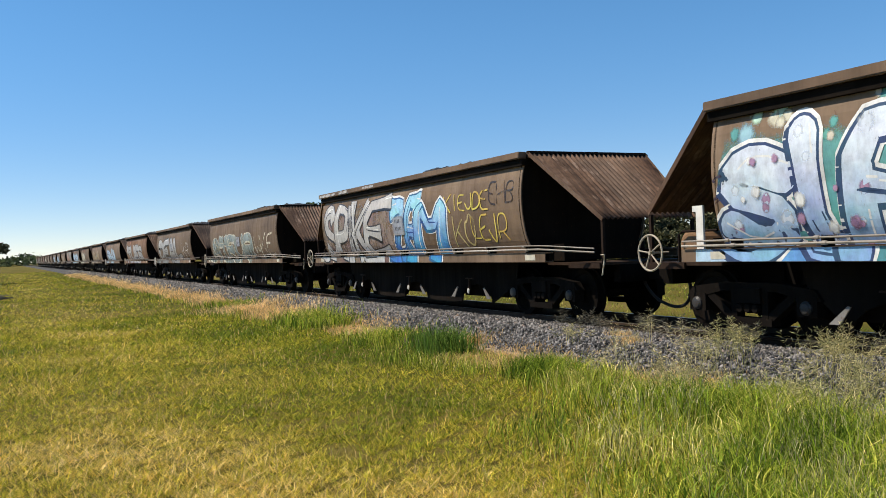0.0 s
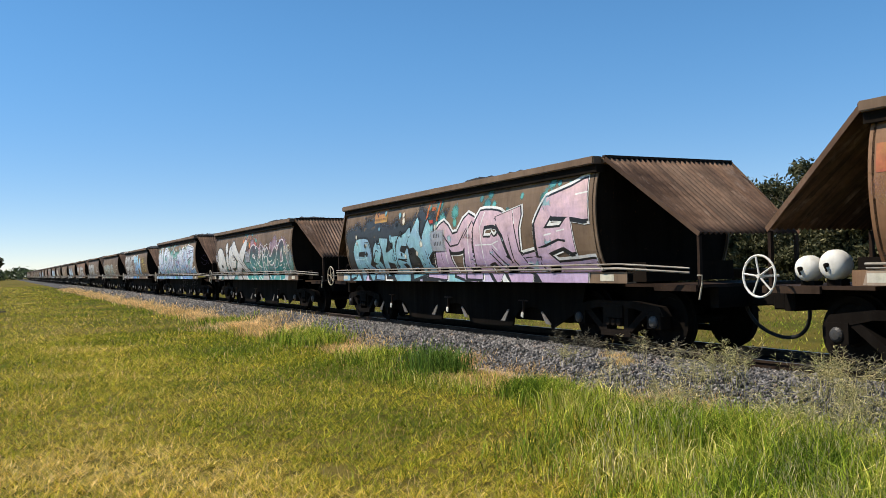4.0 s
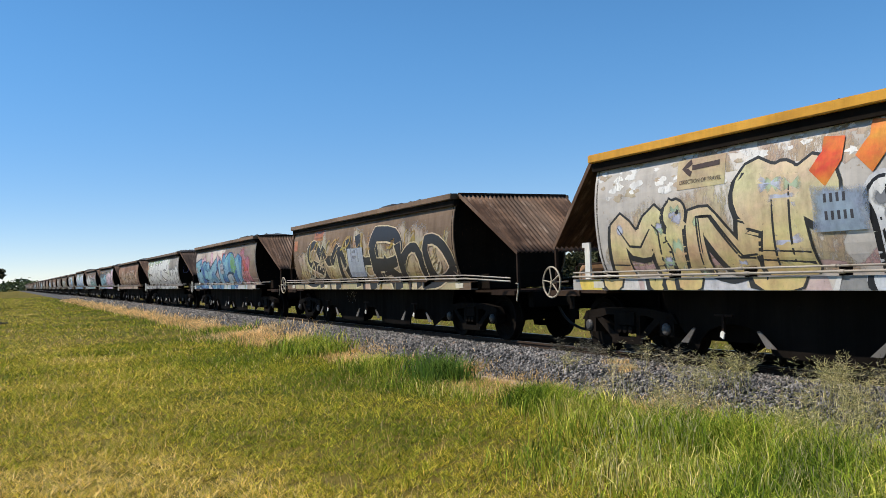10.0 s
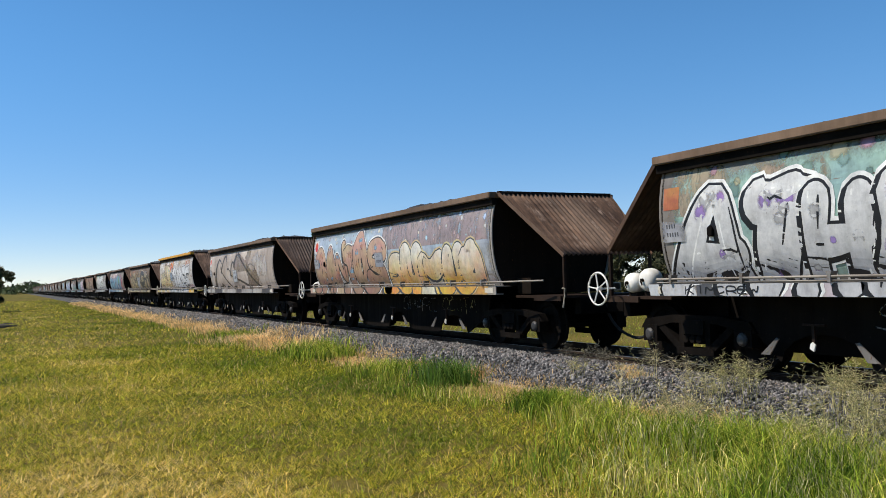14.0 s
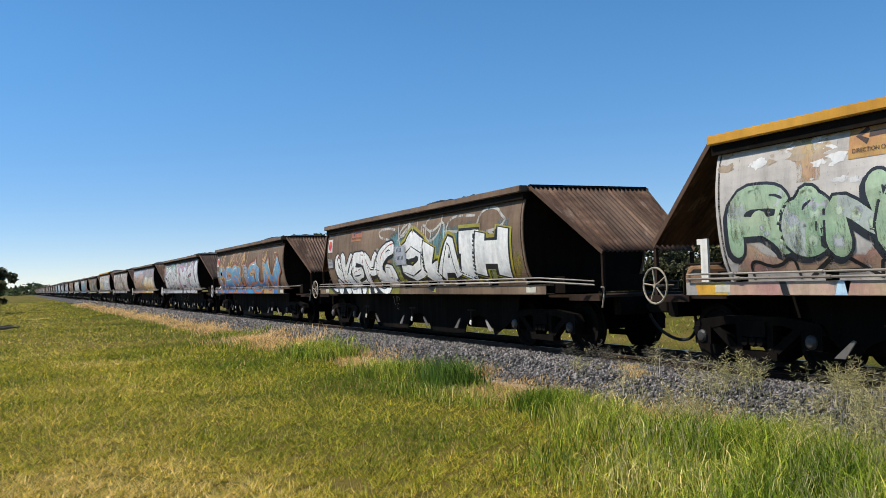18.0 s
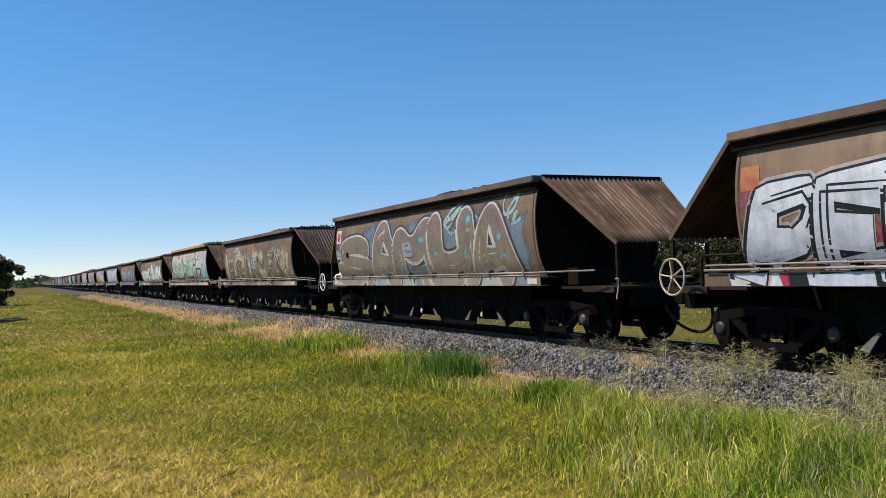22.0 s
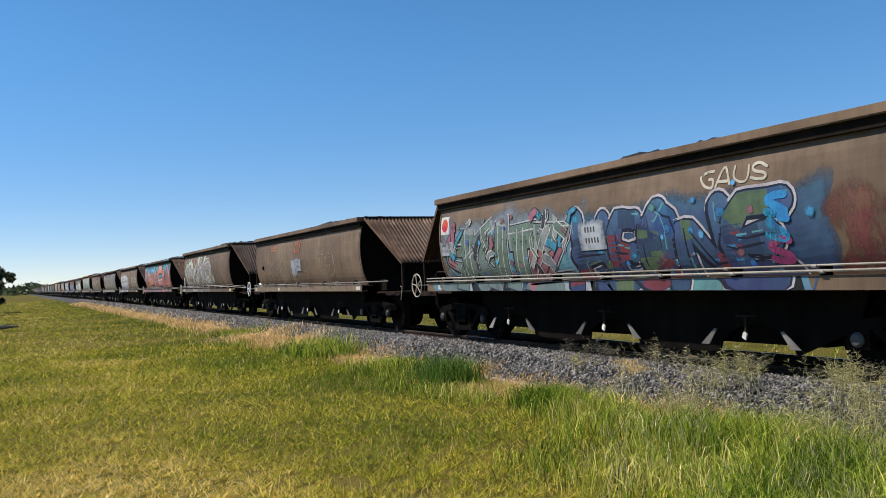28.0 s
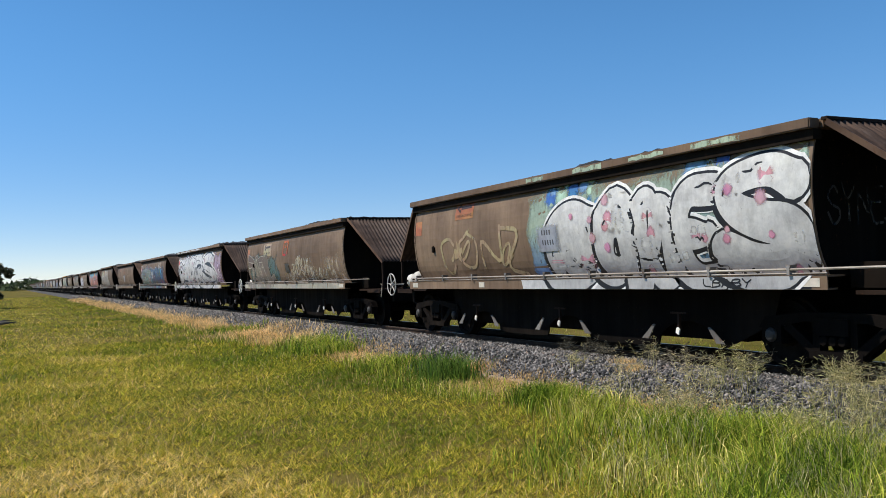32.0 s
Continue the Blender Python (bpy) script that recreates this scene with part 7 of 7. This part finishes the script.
def fan(n, r0, r1, a0, a1, rng):
    r = r0 * (r1 / r0) ** rng.random(n)
    a = np.radians(rng.uniform(a0, a1, n))
    return -r * np.cos(a), r * np.sin(a), r


def add_meadow():
    rng = np.random.default_rng(11)
    for name, n, r0, r1, tall in (("meadow_grass", 640000, 4.6, 26, False), ("far_meadow_grass", 190000, 26, 160, False)):
        x, y, r = fan(n, r0, r1, -8, 58, rng)
        edge = 6.25 + 0.14 * np.sin(x * 0.9) + 0.1 * np.sin(x * 2.7) - np.where((x < -22) & (x > -80), 0.45, 0)
        ok = (y < edge) & ~((np.abs(x + 6.72) < 0.25) & (np.abs(y - 2.36) < 0.13))
        x, y, r = x[ok], y[ok], r[ok]
        bare = patchy(x, y, 0.55, 4) > 0.62
        keep = ~(bare & (rng.random(len(x)) < 0.6)) & ~((patchy(x, y, 0.075, 14) < -0.2) & (r < 26)) & ~((patchy(x, y, 0.028, 15) < -0.3) & (r < 14))
        x, y, r = x[keep], y[keep], r[keep]
        h = (0.040 + 0.085 * rng.random(len(x)) ** 1.8) * (1 + 0.3 * patchy(x, y, 1.1, 2) + 0.75 * patchy(x, y, 0.1, 12) * (r < 26)) * np.where(r > 26, 1.1, 1)
        wd = 0.0050 * np.maximum(1, r / 9) * rng.uniform(0.7, 1.4, len(x))
        broad = rng.random(len(x)) < 0.68
        h, wd = np.where(broad, h * 0.62, h), np.where(broad, wd * 2.3, wd)
        me = blade_mesh(name, np.stack([x, y, lie(y)], -1), h, wd, np.where(broad, rng.uniform(0.5, 2.2, len(x)), rng.uniform(0.4, 1.7, len(x))), meadow_mat, 21, tall)
        tagged(new(name, me), "short green and straw-yellow grass of the paddock", "grass", kind="stuff")
    # dry seed stalks that stand over the rest
    x, y, r = fan(12000, 4.8, 40, -4, 56, rng)
    ok = (y < 6.1) & (patchy(x, y, 0.9, 6) > -0.3)
    x, y, r = x[ok], y[ok], r[ok]
    h = rng.uniform(0.08, 0.20, len(x))
    stalk = blade_mesh("seed_stalks", np.stack([x, y, lie(y)], -1), h, 0.0026 * np.maximum(1, r / 8), rng.uniform(0.3, 1.2, len(x)), straw_mat, 27)
    # pale feathered stalks in the tall grass by the bed
    x, y, r = fan(1500, 4.8, 13, 33, 58, rng)
    ok = (y < 6.9) & (y > 3.2) & (patchy(x, y, 0.5, 16) > 0.05) & (rng.random(1500) < (np.degrees(np.arctan2(y, -x)) - 34) / 16)
    x, y, r = x[ok], y[ok], r[ok]
    h = rng.uniform(0.35, 0.72, len(x))
    pos, tall, wide, lean = [np.stack([x, y, lie(y)], -1)], [h], [np.full(len(x), 0.0035)], [rng.uniform(0.1, 0.35, len(x))]
    for _ in range(9):
        u = rng.uniform(0.55, 0.95, len(x))
        pos.append(np.stack([x + rng.normal(0, 0.03, len(x)), y + rng.normal(0, 0.03, len(x)), lie(y) + h * u], -1))
        tall.append(rng.uniform(0.04, 0.10, len(x)))
        wide.append(np.full(len(x), 0.004))
        lean.append(rng.uniform(0.4, 1.2, len(x)))
    head = blade_mesh("feathered_stalks", np.concatenate(pos), np.concatenate(tall), np.concatenate(wide), np.concatenate(lean), weed_mat, 28)
    tagged(new("feathered_stalks", head), "tall pale feathered grass stalks beside the bed", "grass", kind="stuff")
    tagged(new("seed_stalks", stalk), "thin dry seed stalks in the paddock grass", "grass", kind="stuff")
    # behind the camera and beyond the line
    n = 60000
    x, y = rng.uniform(-60, 14, n), np.where(rng.random(n) < 0.5, rng.uniform(-9, -1, n), rng.uniform(11.2, 26, n))
    m = 90000
    near_x, near_y = rng.uniform(-9, 12, m), rng.uniform(-6, 6.2, m)
    ang = np.degrees(np.arctan2(near_y, -near_x))
    out = (np.hypot(near_x, near_y) < 4.9) | (ang < -7.5) | (ang > 57.5)
    near_x, near_y = near_x[out], near_y[out]
    around = blade_mesh("near_grass", np.stack([near_x, near_y, lie(near_y)], -1), rng.uniform(0.06, 0.18, len(near_x)), rng.uniform(0.006, 0.012, len(near_x)), rng.uniform(0.4, 2.0, len(near_x)), meadow_mat, 29, False)
    tagged(new("near_grass", around), "short green and straw-yellow grass underfoot", "grass", kind="stuff")
    me = blade_mesh("outer_grass", np.stack([x, y, np.where(y > 12.5, -0.15, -0.03)], -1), rng.uniform(0.05, 0.13, n), rng.uniform(0.012, 0.03, n), rng.uniform(0.4, 1.2, n), lush_mat, 23, False)
    tagged(new("outer_grass", me), "sparse green and yellow grass round the line", "grass", kind="stuff")


def clump(rng, x, y, n, spread, h0, h1, w):
    px, py = x + rng.normal(0, spread, n), y + rng.normal(0, spread * 0.7, n)
    return px, py, rng.uniform(h0, h1, n), np.full(n, w) * rng.uniform(0.7, 1.3, n)


def add_green():
    """Taller green grass near the bed and in tufts."""
    rng = np.random.default_rng(31)
    xs, ys, hs, ws = [], [], [], []
    n = 80000
    x, y, r = fan(n, 4.8, 15, 24, 58, rng)
    az = np.degrees(np.arctan2(y, -x))
    edge = 6.35 + 0.15 * np.sin(x * 1.9)
    keep = (y < edge) & (rng.random(n) < np.clip((az - 32 + 6 * patchy(x, y, 0.6, 9)) / 14, 0, 1) * np.clip((y - 2.6) / 1.6, 0, 1))
    x, y = x[keep], y[keep]
    xs.append(x), ys.append(y), hs.append(rng.uniform(0.07, 0.29, len(x)) * (1 + 0.55 * patchy(x, y, 0.4, 3))), ws.append(rng.uniform(0.0045, 0.011, len(x)))
    # a greener margin along the bed
    n = 30000
    x, y, r = fan(n, 11, 60, 5, 34, rng)
    keep = (y < 6.15 - 0.5 * (r > 21)) & (y > 5.0 + 0.5 * patchy(x, y, 2, 1)) & (patchy(x, y, 1.5, 7) > -0.05)
    x, y, r = x[keep], y[keep], r[keep]
    xs.append(x), ys.append(y), hs.append(rng.uniform(0.12, 0.3, len(x))), ws.append(0.006 * np.maximum(1, r / 10))
    for cx, cy, k, sp, h0, h1 in ((-19.6, 6.1, 900, 0.5, 0.25, 0.48), (-18.2, 6.1, 700, 0.45, 0.2, 0.42), (-8.95, 5.72, 2600, 0.24, 0.16, 0.40), (-8.3, 5.75, 1300, 0.34, 0.14, 0.34), (-14.6, 6.1, 600, 0.4, 0.2, 0.34),
                                  (-5.6, 5.7, 1500, 0.35, 0.25, 0.5), (-4.6, 5.5, 1500, 0.4, 0.25, 0.52), (-6.6, 5.6, 1100, 0.35, 0.2, 0.42), (-27, 6.0, 500, 0.6, 0.2, 0.4), (-3.6, 5.0, 1300, 0.4, 0.25, 0.5)):
        a, b, c, d = clump(rng, cx, cy, k, sp, h0, h1, 0.008 * max(1, abs(cx) / 10))
        xs.append(a), ys.append(b), hs.append(c), ws.append(d)
    x, y, h, w = map(np.concatenate, (xs, ys, hs, ws))
    tagged(new("lush_grass", blade_mesh("lush_grass", np.stack([x, y, lie(y)], -1), h, w, rng.uniform(0.2, 1.0, len(x)), lush_mat, 33)), "tall fresh green grass beside the track bed", "grass", kind="stuff")
    xs, ys, hs, ws = [], [], [], []
    for cx, cy, k, sp in ((-12.2, 5.95, 420, 0.28), (-11.8, 5.9, 300, 0.2), (-12.7, 6.0, 200, 0.25)):
        a, b, c, d = clump(rng, cx, cy, k, sp, 0.22, 0.55, 0.013)
        xs.append(a), ys.append(b), hs.append(c), ws.append(d)
    x, y, h, w = map(np.concatenate, (xs, ys, hs, ws))
    tagged(new("rush_tuft", blade_mesh("rush_tuft", np.stack([x, y, lie(y)], -1), h, w, rng.uniform(0.2, 0.7, len(x)), rush_mat, 35)), "dark green tuft of rushes at the bed's foot", "grass", kind="stuff")


def add_straw():
    """Dry grass along the foot of the bed, with bare sandy soil."""
    rng = np.random.default_rng(41)
    n = 66000
    r = 7 * (110 / 7) ** rng.random(n)
    x = -r
    y = 6.45 - np.where(r > 20, 0.22, 0) + rng.normal(0, 1, n) * np.where(r > 20, 0.26, 0.16) + 0.1 * np.sin(x * 0.9)
    want = np.where(r > 21, 0.42 + 0.5 * np.clip(patchy(x, y, 2.6, 8), 0, 1), np.clip(patchy(x, y, 0.9, 5) * 1.6, 0, 1))
    keep = rng.random(n) < want
    x, y, r = x[keep], y[keep], r[keep]
    for cx, cy, k, sp in ((-11.3, 6.1, 2600, 0.36), (-10.3, 6.2, 2000, 0.32), (-9.4, 6.2, 1700, 0.28), (-8.2, 6.25, 1500, 0.28), (-12.6, 6.45, 1600, 0.3), (-9.8, 7.5, 260, 0.1), (-7.9, 6.4, 1200, 0.25), (-7.0, 6.35, 900, 0.25), (-16.6, 6.3, 1500, 0.45), (-17.6, 6.35, 1200, 0.4), (-14.9, 6.35, 900, 0.3), (-9.3, 7.25, 300, 0.1), (-22, 6.2, 1600, 0.6), (-25, 6.15, 1800, 0.8), (-5.2, 6.3, 700, 0.25)):
        a, b, _, _ = clump(rng, cx, cy, k, sp, 0.1, 0.2, 0.01)
        x, y, r = np.concatenate([x, a]), np.concatenate([y, b]), np.concatenate([r, np.full(k, -cx)])
    tall = np.where(r > 20, 1.5, 0.8)
    me = blade_mesh("dry_grass", np.stack([x, y, lie(y)], -1), rng.uniform(0.06, 0.20, len(x)) * tall, 0.006 * np.maximum(1, r / 9), rng.uniform(0.4, 1.3, len(x)), straw_mat, 43)
    tagged(new("dry_grass", me), "dry straw-coloured grass along the foot of the ballast", "grass", kind="stuff")
    xs = np.linspace(-75, -2, 160)
    rows = []
    for off in (-0.28, -0.1, 0.1, 0.3):
        yy = 6.42 + off * (1 + 0.4 * np.sin(xs * 1.1)) + 0.1 * np.sin(xs * 0.9)
        rows.append(np.stack([xs, yy, np.maximum(lie(yy), 0) + (0.012 if abs(off) < 0.2 else -0.03)], -1))
    v = np.stack(rows, 1).reshape(-1, 3)
    i = np.arange(len(xs) * 4).reshape(len(xs), 4)
    f = np.stack([i[:-1, :-1], i[1:, :-1], i[1:, 1:], i[:-1, 1:]], -1).reshape(-1, 4)
    tagged(new("bare_soil", mesh_raw("bare_soil", v, f, sand_mat, True)), "strip of bare sandy soil at the foot of the ballast", "soil", kind="structure")


def add_weeds():
    """Feathery pale weeds over the shoulder, and grey seed heads close to the rail."""
    rng = np.random.default_rng(51)
    for name, spots, mat, label in (
            ("feathery_weeds", [(rng.uniform(-10.4, -1.6), rng.uniform(6.0, 7.5), rng.uniform(0.22, 0.50)) for _ in range(340)], weed_mat, "pale feathery weeds growing over the ballast"),
            ("seeding_weeds", [(rng.uniform(-11.5, -1.6), rng.uniform(7.6, 7.95), rng.uniform(0.16, 0.34)) for _ in range(44)], seed_mat, "grey-green seeding weeds beside the rail")):
        verts, faces = [], []
        c = 0
        for sx, sy, sh in spots:
            if name == "feathery_weeds" and rng.random() > np.clip((sx + 9.5) / 3.8, 0.04, 1) * (1.0 if math.sin(sx * 4.2 + sy * 2) > -0.1 else 0.22):
                continue
            z = float(lie(np.array([sy]))[0])
            for _ in range(int(rng.integers(4, 8))):
                foot = np.array([sx + rng.normal(0, 0.06), sy + rng.normal(0, 0.06), z])
                top = foot + np.array([rng.normal(0, 0.1), rng.normal(0, 0.1), sh * rng.uniform(0.7, 1.1)])
                d = np.array([0.0025, 0.0015, 0])
                verts += [foot - d, foot + d, top]
                faces.append((c, c + 1, c + 2))
                c += 3
                for _ in range(26 if mat is weed_mat else 22):
                    u = rng.uniform(0.45, 1.0)
                    p = foot + (top - foot) * u
                    q = p + np.array([rng.normal(0, 0.055), rng.normal(0, 0.055), rng.uniform(0.0, 0.07)]) * (1.5 - u)
                    m = np.array([rng.normal(0, 0.0018), rng.normal(0, 0.0018), 0.0024]) * (1 if mat is weed_mat else 1.9)
                    verts += [p, (p + q) / 2 + m, q, (p + q) / 2 - m]
                    faces += [(c, c + 1, c + 2), (c, c + 2, c + 3)]
                    c += 4
        tagged(new(name, mesh_raw(name, np.array(verts), np.array(faces), mat)), label, "weeds", kind="stuff")


def tree(x, y, h, spread, seed, mat, leaves=2200, size=0.22, label="dark green gum tree with an uneven crown", low=0.25):
    rnd = random.Random(seed)
    rng = np.random.default_rng(seed)
    t = tagged(new("tree"), label, "tree")
    t.location = (x, y, -0.1)
    bm = bmesh.new()
    tips = []
    bend = rnd.uniform(-0.3, 0.3)
    tube(bm, [(0, 0, -0.1), (bend * 0.3, 0, h * 0.2), (bend, 0.1, h * 0.45), (bend * 1.2, 0.2, h * 0.75)], [h * 0.035, h * 0.027, h * 0.018, h * 0.006], 8)
    for i in range(9):
        a, z = i * 2.4 + rnd.random(), h * rnd.uniform(low, 0.6)
        r = spread * rnd.uniform(0.55, 1.0)
        tip = (bend + r * math.cos(a), r * math.sin(a), min(h * 0.97, z + h * rnd.uniform(0.1, 0.4)))
        tube(bm, [(bend * z / h, 0, z), ((bend + tip[0]) / 2, tip[1] / 2, (z + tip[2]) / 2 + 0.1 * h * rnd.random()), tip], [h * 0.014, h * 0.009, h * 0.003], 6)
        tips.append(tip)
    tips.append((bend * 1.2, 0.2, h * 0.88))
    part("trunk", bm, bark_mat, t, "grey bark trunk with spreading limbs", True)
    # clumps of leaves round the limbs' ends
    cl = []
    for tip in tips:
        for _ in range(5 if low > 0.05 else 3):
            cl.append((tip[0] + rnd.gauss(0, spread * 0.22), tip[1] + rnd.gauss(0, spread * 0.22), min(h * 0.98, tip[2] + rnd.gauss(0, h * 0.06)), spread * rnd.uniform(0.12, 0.3)))
    if low <= 0.1:
        for _ in range(70):
            q, u = rnd.uniform(0, 6.28), rnd.random() ** 0.5
            hz = rnd.uniform(0.04, 0.9)
            wide = spread * (0.75 if hz < 0.55 else 0.75 * (1.35 - hz) / 0.8) * u
            cl.append((wide * math.cos(q), wide * math.sin(q), h * hz, spread * rnd.uniform(0.14, 0.28)))
    cl = np.array(cl)
    pick = rng.integers(0, len(cl), leaves)
    d = rng.normal(0, 1, (leaves, 3))
    d /= np.linalg.norm(d, axis=1)[:, None]
    p = cl[pick, :3] + d * (cl[pick, 3] * rng.random(leaves) ** 0.5)[:, None] * np.array([1, 1, 0.7])
    a, b = rng.normal(0, 1, (leaves, 3)), rng.normal(0, 1, (leaves, 3))
    a /= np.linalg.norm(a, axis=1)[:, None]
    b -= a * (a * b).sum(1)[:, None]
    b /= np.linalg.norm(b, axis=1)[:, None]
    s = size * rng.uniform(0.5, 1.3, leaves)[:, None]
    v = np.stack([p - a * s, p + b * s * 0.45, p + a * s, p - b * s * 0.45], 1).reshape(-1, 3)
    f = np.arange(leaves * 4).reshape(-1, 4)
    part("crown", mesh_raw("crown", v, f, mat), None, t, "crown of narrow dark leaves")
    return t


def add_trees():
    # beyond the line, seen between and over the wagons
    for az, r, h, sp, sd in ((41, 75, 5.6, 2.8, 8), (43.5, 66, 6.0, 2.9, 1), (46, 60, 6.3, 3.2, 2), (48.6, 55, 6.6, 3.3, 3), (50.4, 52, 6.4, 3.2, 4), (52.2, 49, 6.5, 3.3, 5), (54.5, 47, 6.3, 3.2, 6), (57.5, 46, 6.6, 3.4, 7)):
        a = radians(az)
        tree(-r * math.cos(a), r * math.sin(a), h, sp, sd, leaf_mat, 15000, 0.13, low=0.08)
    # low bushes along the far fence line, seen under and between the wagons
    for i in range(17):
        rnd = random.Random(i + 200)
        a, r = radians(25 + 2.1 * i + rnd.uniform(-0.5, 0.5)), 62 - 0.9 * i + rnd.uniform(-4, 4)
        tree(-r * math.cos(a), r * math.sin(a), rnd.uniform(2.6, 3.6), rnd.uniform(1.6, 2.1), 40 + i, leaf_mat, 6500, 0.15, "low dense dark green bush beyond the line", 0.02)
    # a tall one that tops the wagons farther along
    a = radians(17.9)
    tree(-150 * math.cos(a), 150 * math.sin(a), 10.4, 3.0, 12, far_leaf_mat, 1500, 0.4)
    # the dark bushy tree by the paddock, and a low one in front of it
    a = radians(-1.62)
    tree(-80 * math.cos(a), 80 * math.sin(a), 4.3, 1.8, 15, leaf_mat, 7000, 0.2, "dense dark green bushy tree in the paddock", 0.02)
    a = radians(-3.9)
    tree(-74 * math.cos(a), 74 * math.sin(a), 4.2, 2.0, 16, leaf_mat, 6000, 0.2, "dense dark green bushy tree in the paddock", 0.02)
    # a fallen branch lying in the grass
    log = tagged(new("fallen_branch"), "dark fallen branch lying in the grass", "branch")
    log.location, log.scale = (-42, -0.95, 0.0), (0.8, 0.8, 0.7)
    bm = bmesh.new()
    tube(bm, [(0, -1.2, 0.1), (0.1, -0.4, 0.16), (0, 0.5, 0.14), (-0.1, 1.3, 0.2)], [0.13, 0.12, 0.09, 0.03], 8)
    tube(bm, [(0.1, -0.3, 0.16), (0.4, 0.3, 0.3), (0.6, 1.0, 0.25)], [0.08, 0.05, 0.02], 7)
    tube(bm, [(0, 0.2, 0.16), (-0.3, 0.7, 0.32), (-0.3, 1.2, 0.3)], [0.06, 0.04, 0.015], 7)
    part("limb", bm, bark_mat, log)
    # the far woods at the end of the straight
    rng = np.random.default_rng(71)
    n = 9000
    x, y = -rng.uniform(420, 620, n), rng.uniform(-60, 160, n)
    top = 2.5 + 3.0 * (0.5 + 0.5 * np.sin(y * 0.21) * np.sin(y * 0.083 + 1)) + rng.normal(0, 0.5, n)
    z = np.maximum(0.2, top * rng.random(n) ** 0.6)
    a, b = rng.normal(0, 1, (n, 3)), rng.normal(0, 1, (n, 3))
    a /= np.linalg.norm(a, axis=1)[:, None]
    b /= np.linalg.norm(b, axis=1)[:, None]
    p = np.stack([x, y, z], -1)
    s = rng.uniform(0.5, 1.3, n)[:, None]
    v = np.stack([p - a * s, p + b * s * 0.7, p + a * s, p - b * s * 0.7], 1).reshape(-1, 3)
    tagged(new("far_woods", mesh_raw("far_woods", v, np.arange(n * 4).reshape(-1, 4), far_leaf_mat)), "low line of distant dark green trees", "woods", kind="stuff")


add_meadow(), add_green(), add_straw(), add_weeds(), add_trees()


# ---- motion ----
def run(t):
    """How far along the track the train's first counted wagon stands at t seconds."""
    return -7.995 - 10.2124 * t - 9.0425e-3 * t * t - 1.2154e-4 * t ** 3


def motions():
    steps = [i * 2.0 for i in range(17)]
    for k, w in wagons:
        walk(w, [(t, pose(run(t) + k * PITCH + SLACK.get(k, 0.0), TRACK_Y, RAIL_Z)) for t in steps])
    # the wheels of all wagons turn alike: one action for each axle's place, shared
    turns, t = [], 0.0
    while t <= 32.001:
        turns.append(t)
        t += 1 / 15
    if turns[-1] < 32:
        turns.append(32.0)
    first = [o for o in wagons[0][1].children if o.name.startswith("wheelset")]
    for o in first:
        spot = o.location.copy()
        walk(o, [(t, pose(spot.x, 0, spot.z, 0, math.degrees((run(t) - run(0)) / 0.395), 0)) for t in turns])
    for k, w in wagons[1:]:
        axles = [o for o in w.children if o.name.startswith("wheelset")]
        for o, src in zip(sorted(axles, key=lambda q: q.location.x), sorted(first, key=lambda q: q.matrix_basis.translation.x)):
            o.rotation_mode = "QUATERNION"
            o.animation_data_create()
            o.animation_data.action = src.animation_data.action
            o.animation_data.action_slot = src.animation_data.action_slot


motions()
